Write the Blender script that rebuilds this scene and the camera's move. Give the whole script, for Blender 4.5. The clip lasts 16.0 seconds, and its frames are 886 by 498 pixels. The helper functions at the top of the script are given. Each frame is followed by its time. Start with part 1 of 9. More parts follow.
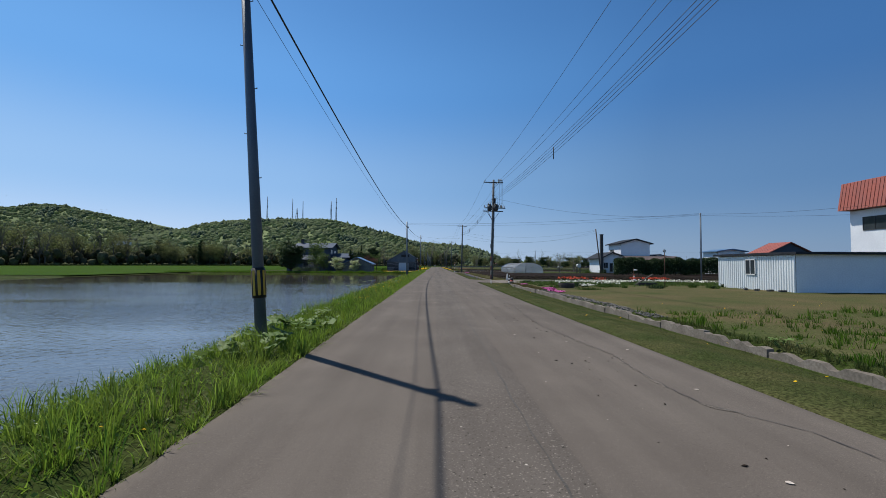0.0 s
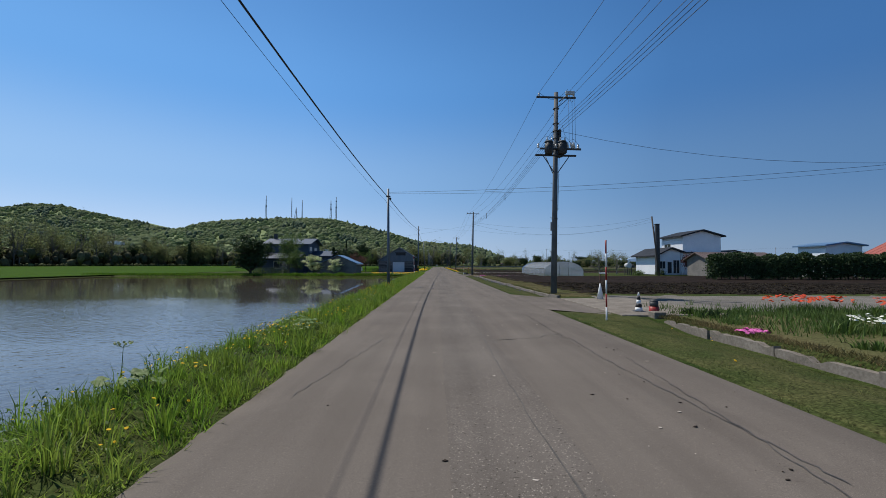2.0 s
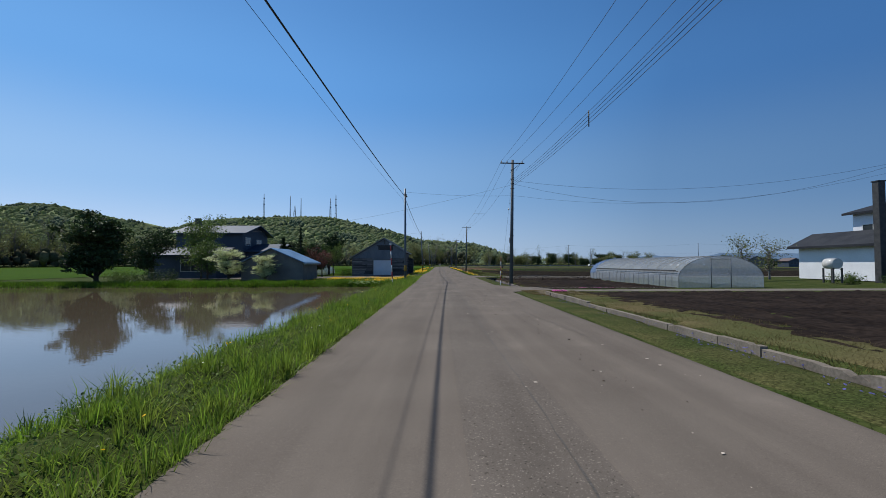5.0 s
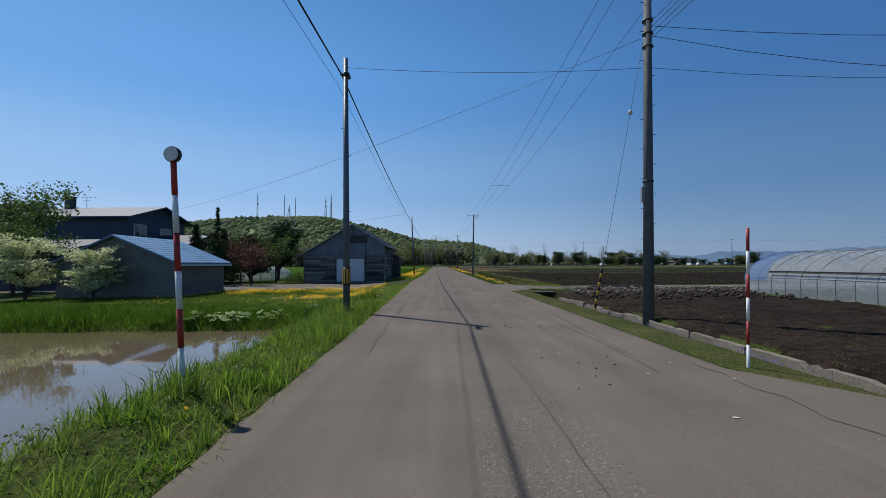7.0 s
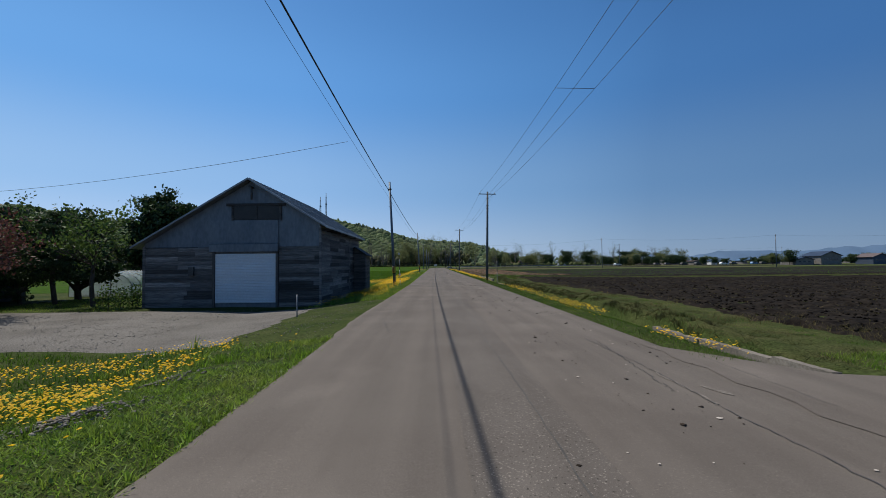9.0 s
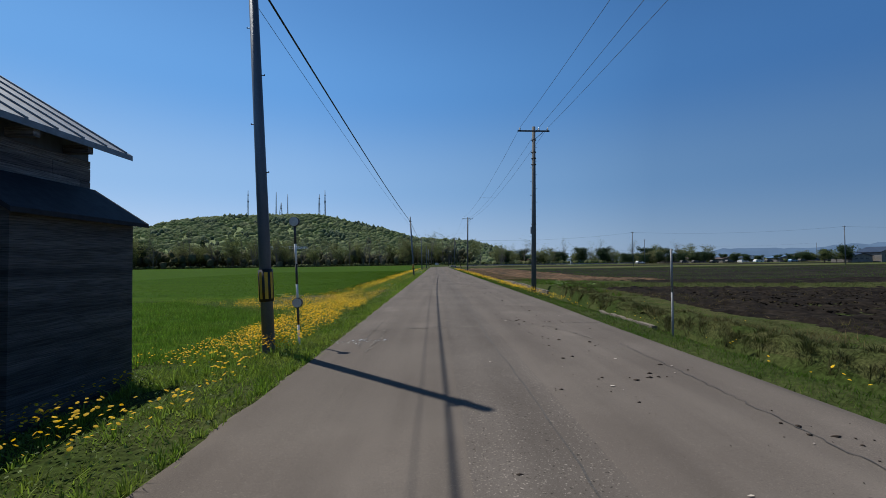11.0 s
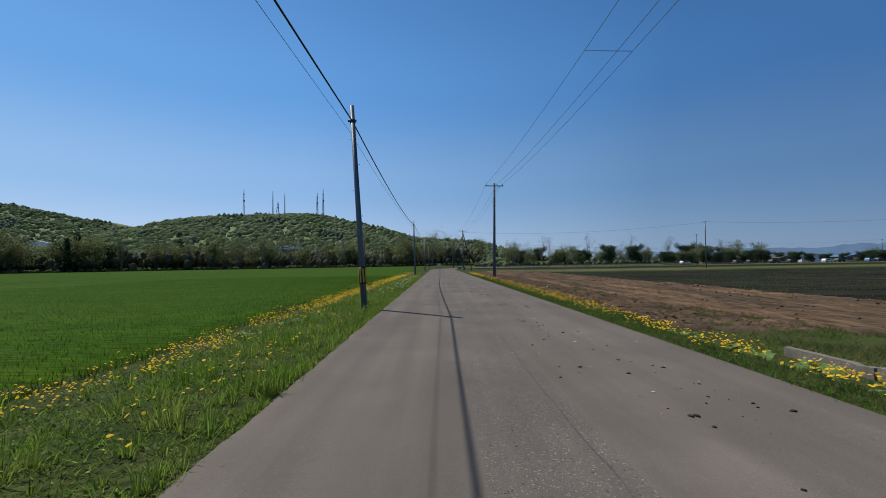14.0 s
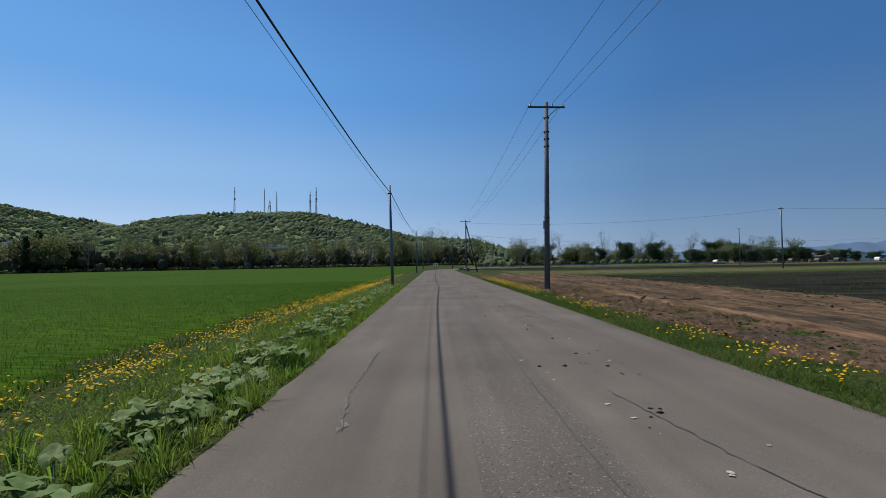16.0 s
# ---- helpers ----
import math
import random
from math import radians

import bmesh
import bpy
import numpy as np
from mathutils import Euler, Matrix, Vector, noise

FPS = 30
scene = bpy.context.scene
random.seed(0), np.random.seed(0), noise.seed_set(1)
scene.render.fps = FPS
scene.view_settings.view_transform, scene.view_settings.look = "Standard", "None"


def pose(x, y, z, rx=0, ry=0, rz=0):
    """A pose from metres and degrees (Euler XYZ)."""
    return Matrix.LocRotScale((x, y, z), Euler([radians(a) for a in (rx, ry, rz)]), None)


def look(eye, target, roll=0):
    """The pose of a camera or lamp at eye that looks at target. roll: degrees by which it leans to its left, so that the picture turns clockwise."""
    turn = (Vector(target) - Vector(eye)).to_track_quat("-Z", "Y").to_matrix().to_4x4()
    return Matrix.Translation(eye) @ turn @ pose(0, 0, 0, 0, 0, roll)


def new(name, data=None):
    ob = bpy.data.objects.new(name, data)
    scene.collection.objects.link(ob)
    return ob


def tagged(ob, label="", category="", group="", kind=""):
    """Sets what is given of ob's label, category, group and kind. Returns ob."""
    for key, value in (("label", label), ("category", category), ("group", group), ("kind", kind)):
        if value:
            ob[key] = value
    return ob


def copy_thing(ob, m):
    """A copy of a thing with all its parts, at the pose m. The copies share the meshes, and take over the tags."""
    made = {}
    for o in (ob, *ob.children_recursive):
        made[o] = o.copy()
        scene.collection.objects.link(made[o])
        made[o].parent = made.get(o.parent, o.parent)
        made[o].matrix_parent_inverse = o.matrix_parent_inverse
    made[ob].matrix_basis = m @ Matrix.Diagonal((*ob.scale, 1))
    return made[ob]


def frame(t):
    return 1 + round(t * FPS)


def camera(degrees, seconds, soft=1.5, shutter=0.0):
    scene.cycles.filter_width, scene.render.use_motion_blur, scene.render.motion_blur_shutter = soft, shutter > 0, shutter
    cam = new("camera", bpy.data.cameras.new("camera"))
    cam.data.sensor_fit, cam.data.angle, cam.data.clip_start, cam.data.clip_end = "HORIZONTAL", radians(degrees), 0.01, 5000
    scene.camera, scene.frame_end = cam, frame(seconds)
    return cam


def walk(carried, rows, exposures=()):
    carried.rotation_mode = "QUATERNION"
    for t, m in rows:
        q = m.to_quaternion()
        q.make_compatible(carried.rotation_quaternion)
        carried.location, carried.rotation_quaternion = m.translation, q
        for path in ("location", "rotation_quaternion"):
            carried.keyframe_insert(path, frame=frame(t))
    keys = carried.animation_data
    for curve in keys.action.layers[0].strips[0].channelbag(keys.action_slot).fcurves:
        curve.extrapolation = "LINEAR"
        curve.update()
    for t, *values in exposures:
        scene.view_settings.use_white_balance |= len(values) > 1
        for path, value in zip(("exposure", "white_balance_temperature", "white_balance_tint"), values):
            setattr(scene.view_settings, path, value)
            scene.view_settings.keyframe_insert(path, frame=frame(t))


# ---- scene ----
cam = camera(90.0, 16.0, soft=0.6)
ROWS = [
    (0.0, 0.0, 0.0, 92.06, -0.25, -1.08),
    (0.5, -0.007, 5.94, 92.12, -0.22, -1.07),
    (1.0, -0.021, 11.92, 92.07, -0.19, -1.02),
    (1.5, -0.04, 17.94, 92.07, -0.16, -0.95),
    (2.0, -0.062, 23.99, 92.04, -0.12, -0.86),
    (2.5, -0.077, 30.06, 92.03, -0.09, -0.76),
    (3.0, -0.081, 36.18, 92.02, -0.06, -0.72),
    (3.5, -0.088, 42.36, 92.05, -0.03, -0.66),
    (4.0, -0.11, 48.57, 92.01, -0.0, -0.56),
    (6.5, -0.243, 79.81, 91.91, 0.4, -0.63),
    (7.0, -0.256, 86.02, 91.93, 0.45, -0.77),
    (7.5, -0.259, 92.22, 91.91, 0.5, -0.91),
    (8.0, -0.257, 98.44, 91.92, 0.55, -0.99),
    (8.5, -0.249, 104.68, 91.99, 0.6, -1.07),
    (9.0, -0.239, 110.95, 91.99, 0.65, -1.1),
    (11.5, -0.18, 142.3, 91.78, 0.85, -0.87),
    (12.0, -0.178, 148.56, 91.82, 0.87, -0.83),
    (12.5, -0.185, 154.81, 91.87, 0.88, -0.78),
    (13.0, -0.206, 161.06, 91.95, 0.9, -0.68),
    (13.5, -0.238, 167.31, 91.93, 0.92, -0.64),
    (14.0, -0.274, 173.54, 91.9, 0.93, -0.68),
    (14.5, -0.286, 179.72, 91.86, 0.95, -0.79),
    (15.0, -0.284, 185.92, 91.86, 0.97, -0.89),
    (15.5, -0.271, 192.16, 91.88, 0.98, -1.02),
    (16.0, -0.248, 198.4, 91.84, 1.0, -1.19),
]
walk(cam, [(t, pose(x, y, 1.5, rx, ry, rz)) for t, x, y, rx, ry, rz in ROWS], exposures=[(0.0, -0.10), (7.0, -0.16), (16.0, -0.20)])

# ---- world, sun and exposure ----
SUN_TO = Vector((-0.50, 0.47, 1.0)).normalized()
world = bpy.data.worlds.new("world")
scene.world = world
world.use_nodes = True
wn = world.node_tree
sky = wn.nodes.new("ShaderNodeTexSky")
sky.sky_type, sky.sun_disc = "NISHITA", False
sky.sun_elevation = math.asin(SUN_TO.z)
sky.sun_rotation = math.atan2(SUN_TO.x, SUN_TO.y)
sky.air_density, sky.dust_density, sky.ozone_density, sky.altitude = 1.0, 0.5, 4.0, 300
# the clear sky: deeper blue overhead, paler near the ground and towards the sun
way = wn.nodes.new("ShaderNodeTexCoord")
apart = wn.nodes.new("ShaderNodeSeparateXYZ")
wn.links.new(way.outputs["Generated"], apart.inputs[0])


def sky_ramp(stops, source, lo, hi, kind="EASE"):
    mr, cr = wn.nodes.new("ShaderNodeMapRange"), wn.nodes.new("ShaderNodeValToRGB")
    mr.inputs[1].default_value, mr.inputs[2].default_value = lo, hi
    wn.links.new(source, mr.inputs[0]), wn.links.new(mr.outputs[0], cr.inputs[0])
    cr.color_ramp.interpolation = kind
    while len(cr.color_ramp.elements) < len(stops):
        cr.color_ramp.elements.new(0.5)
    for el, (at, c) in zip(cr.color_ramp.elements, stops):
        el.position, el.color = at, (*c, 1)
    return cr.outputs[0]


def sky_mix(kind, factor, a, b):
    mx = wn.nodes.new("ShaderNodeMix")
    mx.data_type, mx.blend_type = "RGBA", kind
    mx.inputs[0].default_value = factor
    for slot, v in ((6, a), (7, b)):
        if isinstance(v, tuple):
            mx.inputs[slot].default_value = (*v, 1)
        else:
            wn.links.new(v, mx.inputs[slot])
    return mx.outputs[2]


height = sky_ramp(((0.0, (0.41, 0.59, 0.87)), (0.17, (0.215, 0.44, 0.80)), (0.36, (0.101, 0.33, 0.77)), (0.55, (0.072, 0.255, 0.64)), (0.75, (0.028, 0.090, 0.23)), (1.0, (0.014, 0.042, 0.105))), apart.outputs[2], 0.0, 1.0)
across = sky_ramp(((0.0, (0.86, 0.70, 0.61)), (0.36, (0.630, 0.570, 0.545)), (0.5, (0.505, 0.480, 0.470)), (0.64, (0.375, 0.378, 0.385)), (0.72, (0.295, 0.31, 0.328)), (1.0, (0.125, 0.175, 0.225))), apart.outputs[0], -1.0, 1.0, "B_SPLINE")
clear = sky_mix("MULTIPLY", 1.0, height, across)
faint = sky_mix("MULTIPLY", 1.0, sky.outputs[0], (0.046, 0.046, 0.044))
wn.links.new(sky_mix("MIX", 0.15, clear, faint), wn.nodes["Background"].inputs[0])
wn.nodes["Background"].inputs[1].default_value = 2.1
sun = new("sun", bpy.data.lights.new("sun", "SUN"))
sun.data.energy, sun.data.angle, sun.data.color = 5.0, radians(0.53), (1.0, 0.955, 0.885)
sun.matrix_world = look((0, 0, 60), Vector((0, 0, 60)) - SUN_TO)

# ---- materials ----
RS = np.random.RandomState(7)


def mat(name, c1, c2, scale=1.0, fine=25.0, rough=0.8, bump=0.15, metal=0.0, spec=0.4, grain=0.25, island=0.0, piece=0.0, through_light=0.0, stretch=(1, 1, 1)):
    """A surface of two colours mixed at a large scale, with grain and relief at a fine one."""
    if max(c1) < 0.5:
        c1, c2 = [v * 0.84 for v in c1], [v * 0.84 for v in c2]
    m = bpy.data.materials.new(name)
    m.use_nodes = True
    t = m.node_tree
    N, L = t.nodes.new, t.links.new
    b = t.nodes["Principled BSDF"]
    geo = N("ShaderNodeNewGeometry")
    mp = N("ShaderNodeMapping")
    mp.inputs["Scale"].default_value = stretch
    L(geo.outputs["Position"], mp.inputs[0])
    big, small = N("ShaderNodeTexNoise"), N("ShaderNodeTexNoise")
    big.inputs["Scale"].default_value, big.inputs["Detail"].default_value = scale, 5
    small.inputs["Scale"].default_value, small.inputs["Detail"].default_value = fine, 4
    L(mp.outputs[0], big.inputs[0]), L(mp.outputs[0], small.inputs[0])
    ramp = N("ShaderNodeMapRange")
    ramp.inputs[1].default_value, ramp.inputs[2].default_value = 0.32, 0.68
    L(big.outputs[0], ramp.inputs[0])
    mix = N("ShaderNodeMix")
    mix.data_type = "RGBA"
    mix.inputs[6].default_value, mix.inputs[7].default_value = (*c1, 1), (*c2, 1)
    L(ramp.outputs[0], mix.inputs[0])
    val = N("ShaderNodeMapRange")
    val.inputs[1].default_value, val.inputs[2].default_value = 0.3, 0.7
    val.inputs[3].default_value, val.inputs[4].default_value = 1 - grain, 1 + grain
    L(small.outputs[0], val.inputs[0])
    value = val.outputs[0]
    for amount, node, out in ((island, geo, "Random Per Island"), (piece, "ShaderNodeObjectInfo", "Random")):
        if amount:
            node = N(node) if isinstance(node, str) else node
            mr, mu = N("ShaderNodeMapRange"), N("ShaderNodeMath")
            mr.inputs[3].default_value, mr.inputs[4].default_value = 1 - amount, 1 + amount
            L(node.outputs[out], mr.inputs[0])
            mu.operation = "MULTIPLY"
            L(value, mu.inputs[0]), L(mr.outputs[0], mu.inputs[1])
            value = mu.outputs[0]
    hsv = N("ShaderNodeHueSaturation")
    L(mix.outputs[2], hsv.inputs["Color"]), L(value, hsv.inputs["Value"])
    L(hsv.outputs[0], b.inputs["Base Color"])
    b.inputs["Roughness"].default_value, b.inputs["Metallic"].default_value = rough, metal
    b.inputs["Specular IOR Level"].default_value = spec
    if bump:
        bp = N("ShaderNodeBump")
        bp.inputs["Strength"].default_value, bp.inputs["Distance"].default_value = min(1.0, bump * 3), 0.02
        L(small.outputs[0], bp.inputs["Height"]), L(bp.outputs[0], b.inputs["Normal"])
    if through_light:
        tr, ms = N("ShaderNodeBsdfTranslucent"), N("ShaderNodeMixShader")
        L(hsv.outputs[0], tr.inputs[0])
        ms.inputs[0].default_value = through_light
        L(b.outputs[0], ms.inputs[1]), L(tr.outputs[0], ms.inputs[2])
        L(ms.outputs[0], t.nodes["Material Output"].inputs[0])
    return m


def striped(name, base, scale, axis, depth, dark):
    """Adds ribs along one axis to a material: sheet metal, shutters, ploughed rows."""
    m = base.copy()
    m.name = name
    t = m.node_tree
    N, L = t.nodes.new, t.links.new
    b = t.nodes["Principled BSDF"]
    geo = next(n for n in t.nodes if n.type == "NEW_GEOMETRY")
    wave = N("ShaderNodeTexWave")
    wave.bands_direction = axis
    wave.inputs["Scale"].default_value = scale
    L(geo.outputs["Position"], wave.inputs[0])
    bp = N("ShaderNodeBump")
    bp.inputs["Strength"].default_value, bp.inputs["Distance"].default_value = 1.0, depth
    L(wave.outputs["Fac"], bp.inputs["Height"]), L(bp.outputs[0], b.inputs["Normal"])
    return m


M = {}
M["grass_ground"] = mat("grass_ground", (0.034, 0.054, 0.012), (0.066, 0.078, 0.026), 0.7, 14, 0.95, 0.5, grain=0.5)
M["grass"] = mat("grass", (0.150, 0.275, 0.024), (0.250, 0.325, 0.055), 0.9, 4, 0.55, 0, island=0.5, through_light=0.5, spec=0.25)
M["lush_grass"] = mat("lush_grass", (0.062, 0.148, 0.008), (0.115, 0.195, 0.022), 0.7, 4, 0.6, 0, island=0.5, through_light=0.5, spec=0.2)
M["wheat"] = mat("wheat", (0.050, 0.118, 0.003), (0.078, 0.145, 0.006), 0.3, 4, 0.85, 0, island=0.45, through_light=0.4, spec=0.08)
M["near_wheat"] = mat("near_wheat", (0.090, 0.195, 0.015), (0.150, 0.260, 0.040), 0.9, 4, 0.7, 0, island=0.5, through_light=0.5, spec=0.2)
M["dry_grass"] = mat("dry_grass", (0.20, 0.15, 0.075), (0.11, 0.11, 0.035), 0.8, 6, 0.9, 0, island=0.4, through_light=0.3)
M["short_grass"] = mat("short_grass", (0.085, 0.125, 0.027), (0.140, 0.138, 0.050), 0.7, 5, 0.8, 0, island=0.35, through_light=0.3, spec=0.2)
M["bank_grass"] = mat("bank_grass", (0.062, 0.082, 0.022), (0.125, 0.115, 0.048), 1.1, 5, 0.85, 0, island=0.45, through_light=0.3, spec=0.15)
M["turf"] = mat("turf", (0.044, 0.062, 0.018), (0.086, 0.086, 0.034), 0.9, 26, 0.95, 0.3, grain=0.65, spec=0.03)
M["bare"] = mat("bare", (0.15, 0.125, 0.085), (0.21, 0.18, 0.13), 1.2, 20, 0.95, 0.15, grain=0.5, spec=0.03)
M["lawn"] = mat("lawn", (0.075, 0.090, 0.032), (0.135, 0.110, 0.056), 0.35, 20, 0.95, 0.12, grain=0.4)
M["crop"] = mat("crop", (0.030, 0.076, 0.002), (0.050, 0.096, 0.004), 0.35, 7, 0.95, 0.6, grain=0.55, spec=0.0, stretch=(0.16, 1, 1))
M["far_field"] = mat("far_field", (0.075, 0.105, 0.030), (0.12, 0.11, 0.055), 0.02, 0.8, 0.95, 0.3, grain=0.3)
M["soil"] = mat("soil", (0.016, 0.012, 0.010), (0.034, 0.025, 0.020), 0.5, 5, 0.95, 0.7, grain=0.5)
M["stubble_soil"] = mat("stubble_soil", (0.011, 0.009, 0.0075), (0.030, 0.024, 0.018), 1.6, 6, 0.95, 0.7, grain=0.6)
M["wet_soil"] = mat("wet_soil", (0.010, 0.009, 0.007), (0.042, 0.038, 0.028), 0.8, 3.0, 0.95, 0.4, grain=0.6, stretch=(0.12, 1, 1))
M["orange_dirt"] = mat("orange_dirt", (0.185, 0.115, 0.068), (0.055, 0.045, 0.033), 1.1, 8, 0.95, 0.6, grain=0.55, stretch=(1, 0.12, 1))
M["bank_dirt"] = mat("bank_dirt", (0.150, 0.092, 0.058), (0.070, 0.055, 0.042), 0.9, 9, 0.95, 0.6, grain=0.55, spec=0.03)
M["gravel"] = mat("gravel", (0.150, 0.138, 0.122), (0.205, 0.19, 0.17), 0.6, 30, 0.95, 0.15, grain=0.45)
M["pebble"] = mat("pebble", (0.24, 0.22, 0.195), (0.17, 0.155, 0.135), 5, 40, 0.95, 0.1, island=0.35)
M["rubble"] = mat("rubble", (0.26, 0.235, 0.20), (0.13, 0.115, 0.095), 5, 40, 0.95, 0.2, island=0.5)
M["tar"] = mat("tar", (0.065, 0.058, 0.050), (0.10, 0.09, 0.08), 3, 40, 0.8, 0.2)
M["chip"] = mat("chip", (0.50, 0.44, 0.38), (0.36, 0.31, 0.26), 5, 60, 0.9, 0.2, piece=0.3)
M["clod"] = mat("clod", (0.05, 0.04, 0.032), (0.09, 0.07, 0.055), 5, 60, 0.95, 0.4, island=0.4)
M["concrete"] = mat("concrete", (0.26, 0.228, 0.19), (0.165, 0.143, 0.118), 1.6, 22, 0.95, 0.06, grain=0.22, spec=0.15)
M["concrete_pole"] = mat("concrete_pole", (0.092, 0.100, 0.106), (0.132, 0.138, 0.140), 2.0, 40, 0.8, 0.12, grain=0.15)
M["steel_pole"] = mat("steel_pole", (0.105, 0.138, 0.178), (0.145, 0.172, 0.20), 1.0, 40, 0.5, 0.05, metal=0.35, grain=0.12)
M["wood_pole"] = mat("wood_pole", (0.07, 0.055, 0.045), (0.12, 0.10, 0.085), 3, 50, 0.9, 0.25, stretch=(1, 1, 0.15))
M["steel"] = mat("steel", (0.20, 0.21, 0.22), (0.30, 0.30, 0.30), 3, 40, 0.6, 0.05, metal=0.2)
M["dark_steel"] = mat("dark_steel", (0.05, 0.052, 0.055), (0.09, 0.088, 0.085), 3, 40, 0.6, 0.05, metal=0.4)
M["wire"] = mat("wire", (0.012, 0.013, 0.015), (0.02, 0.021, 0.024), 3, 30, 0.6, 0)
M["porcelain"] = mat("porcelain", (0.55, 0.55, 0.52), (0.45, 0.44, 0.42), 6, 30, 0.25, 0, grain=0.1)
M["yellow"] = mat("yellow", (0.62, 0.36, 0.02), (0.50, 0.30, 0.03), 4, 40, 0.5, 0.03, grain=0.12)
M["black"] = mat("black", (0.015, 0.015, 0.015), (0.03, 0.028, 0.026), 4, 40, 0.55, 0.03)
M["red_paint"] = mat("red_paint", (0.42, 0.035, 0.025), (0.33, 0.03, 0.025), 3, 40, 0.5, 0.04, grain=0.15)
M["white_paint"] = mat("white_paint", (0.72, 0.72, 0.70), (0.60, 0.60, 0.58), 3, 40, 0.5, 0.04, grain=0.08)
M["orange_cone"] = mat("orange_cone", (0.55, 0.10, 0.03), (0.42, 0.08, 0.03), 5, 40, 0.6, 0.03)
M["boards"] = mat("boards", (0.062, 0.062, 0.064), (0.185, 0.178, 0.172), 0.9, 16, 0.9, 0.4, grain=0.6, piece=0.7, stretch=(0.2, 0.2, 6))
M["blue_sheet"] = mat("blue_sheet", (0.095, 0.12, 0.15), (0.15, 0.175, 0.20), 0.8, 9, 0.55, 0.08, metal=0.2, grain=0.18, stretch=(1, 1, 0.4))
M["shutter"] = striped("shutter", mat("shutter_base", (0.50, 0.55, 0.60), (0.45, 0.50, 0.55), 0.8, 12, 0.45, 0, metal=0.2, grain=0.06), 4.2, "Z", 0.008, 0.1)
M["blue_roof"] = mat("blue_roof", (0.11, 0.22, 0.37), (0.16, 0.27, 0.42), 0.5, 6, 0.4, 0.03, metal=0.15, grain=0.1)
M["steel_roof"] = mat("steel_roof", (0.16, 0.18, 0.20), (0.26, 0.28, 0.30), 0.7, 8, 0.45, 0.05, metal=0.4, grain=0.2)
M["dark_roof"] = mat("dark_roof", (0.022, 0.026, 0.034), (0.040, 0.044, 0.052), 0.8, 10, 0.7, 0.04, spec=0.12)
M["slate_roof"] = mat("slate_roof", (0.032, 0.052, 0.090), (0.048, 0.070, 0.112), 0.7, 8, 0.5, 0.04, spec=0.25, grain=0.15)
M["navy_wall"] = mat("navy_wall", (0.045, 0.066, 0.100), (0.060, 0.082, 0.118), 0.7, 12, 0.7, 0.05, grain=0.12)
M["grey_wall"] = mat("grey_wall", (0.23, 0.21, 0.185), (0.15, 0.14, 0.13), 0.9, 10, 0.85, 0.12, grain=0.2)
M["white_wall"] = mat("white_wall", (0.74, 0.76, 0.78), (0.66, 0.68, 0.71), 0.6, 12, 0.7, 0.05, grain=0.06)
M["white_sheet"] = mat("white_sheet", (0.72, 0.75, 0.74), (0.62, 0.65, 0.64), 0.7, 10, 0.45, 0.03, grain=0.06)
M["red_roof"] = mat("red_roof", (0.44, 0.115, 0.075), (0.36, 0.115, 0.085), 0.8, 8, 0.5, 0.04, grain=0.12)
M["brown_roof"] = mat("brown_roof", (0.13, 0.095, 0.085), (0.165, 0.125, 0.115), 0.8, 8, 0.6, 0.05)
M["glass"] = mat("glass", (0.035, 0.045, 0.055), (0.05, 0.06, 0.07), 1, 6, 0.06, 0, spec=0.8, grain=0.05)
M["bark"] = mat("bark", (0.055, 0.043, 0.034), (0.095, 0.078, 0.065), 3, 30, 0.95, 0.4)
M["pale_bark"] = mat("pale_bark", (0.15, 0.135, 0.12), (0.22, 0.20, 0.18), 0.4, 8, 0.95, 0.2)
M["leaf"] = mat("leaf", (0.085, 0.145, 0.025), (0.130, 0.195, 0.045), 0.5, 4, 0.6, 0, island=0.45, through_light=0.3, spec=0.25)
M["dark_leaf"] = mat("dark_leaf", (0.032, 0.062, 0.020), (0.052, 0.085, 0.028), 0.5, 4, 0.65, 0, island=0.45, through_light=0.2, spec=0.25)
M["weed_leaf"] = mat("weed_leaf", (0.110, 0.190, 0.034), (0.170, 0.235, 0.060), 0.9, 6, 0.6, 0, island=0.5, through_light=0.4, spec=0.3)
M["blossom_leaf"] = mat("blossom_leaf", (0.66, 0.68, 0.42), (0.42, 0.48, 0.22), 0.9, 4, 0.7, 0, island=0.4, through_light=0.45, spec=0.2)
M["red_leaf"] = mat("red_leaf", (0.115, 0.042, 0.036), (0.165, 0.080, 0.060), 0.8, 4, 0.65, 0, island=0.45, through_light=0.3, spec=0.2)
M["young_leaf"] = mat("young_leaf", (0.165, 0.205, 0.070), (0.21, 0.215, 0.10), 0.05, 2, 0.8, 0, island=0.35, through_light=0.5, spec=0.15)
# canopy and hill_floor are paled: distance haze is put into their colours
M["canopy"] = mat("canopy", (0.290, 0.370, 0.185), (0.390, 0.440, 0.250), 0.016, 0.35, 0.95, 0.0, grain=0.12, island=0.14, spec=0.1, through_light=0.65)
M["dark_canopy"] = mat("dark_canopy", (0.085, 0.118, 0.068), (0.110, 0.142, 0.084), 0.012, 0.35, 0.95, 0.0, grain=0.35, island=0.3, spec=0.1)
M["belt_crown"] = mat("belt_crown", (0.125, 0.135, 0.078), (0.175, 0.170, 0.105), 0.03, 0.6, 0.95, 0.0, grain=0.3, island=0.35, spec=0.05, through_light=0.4)
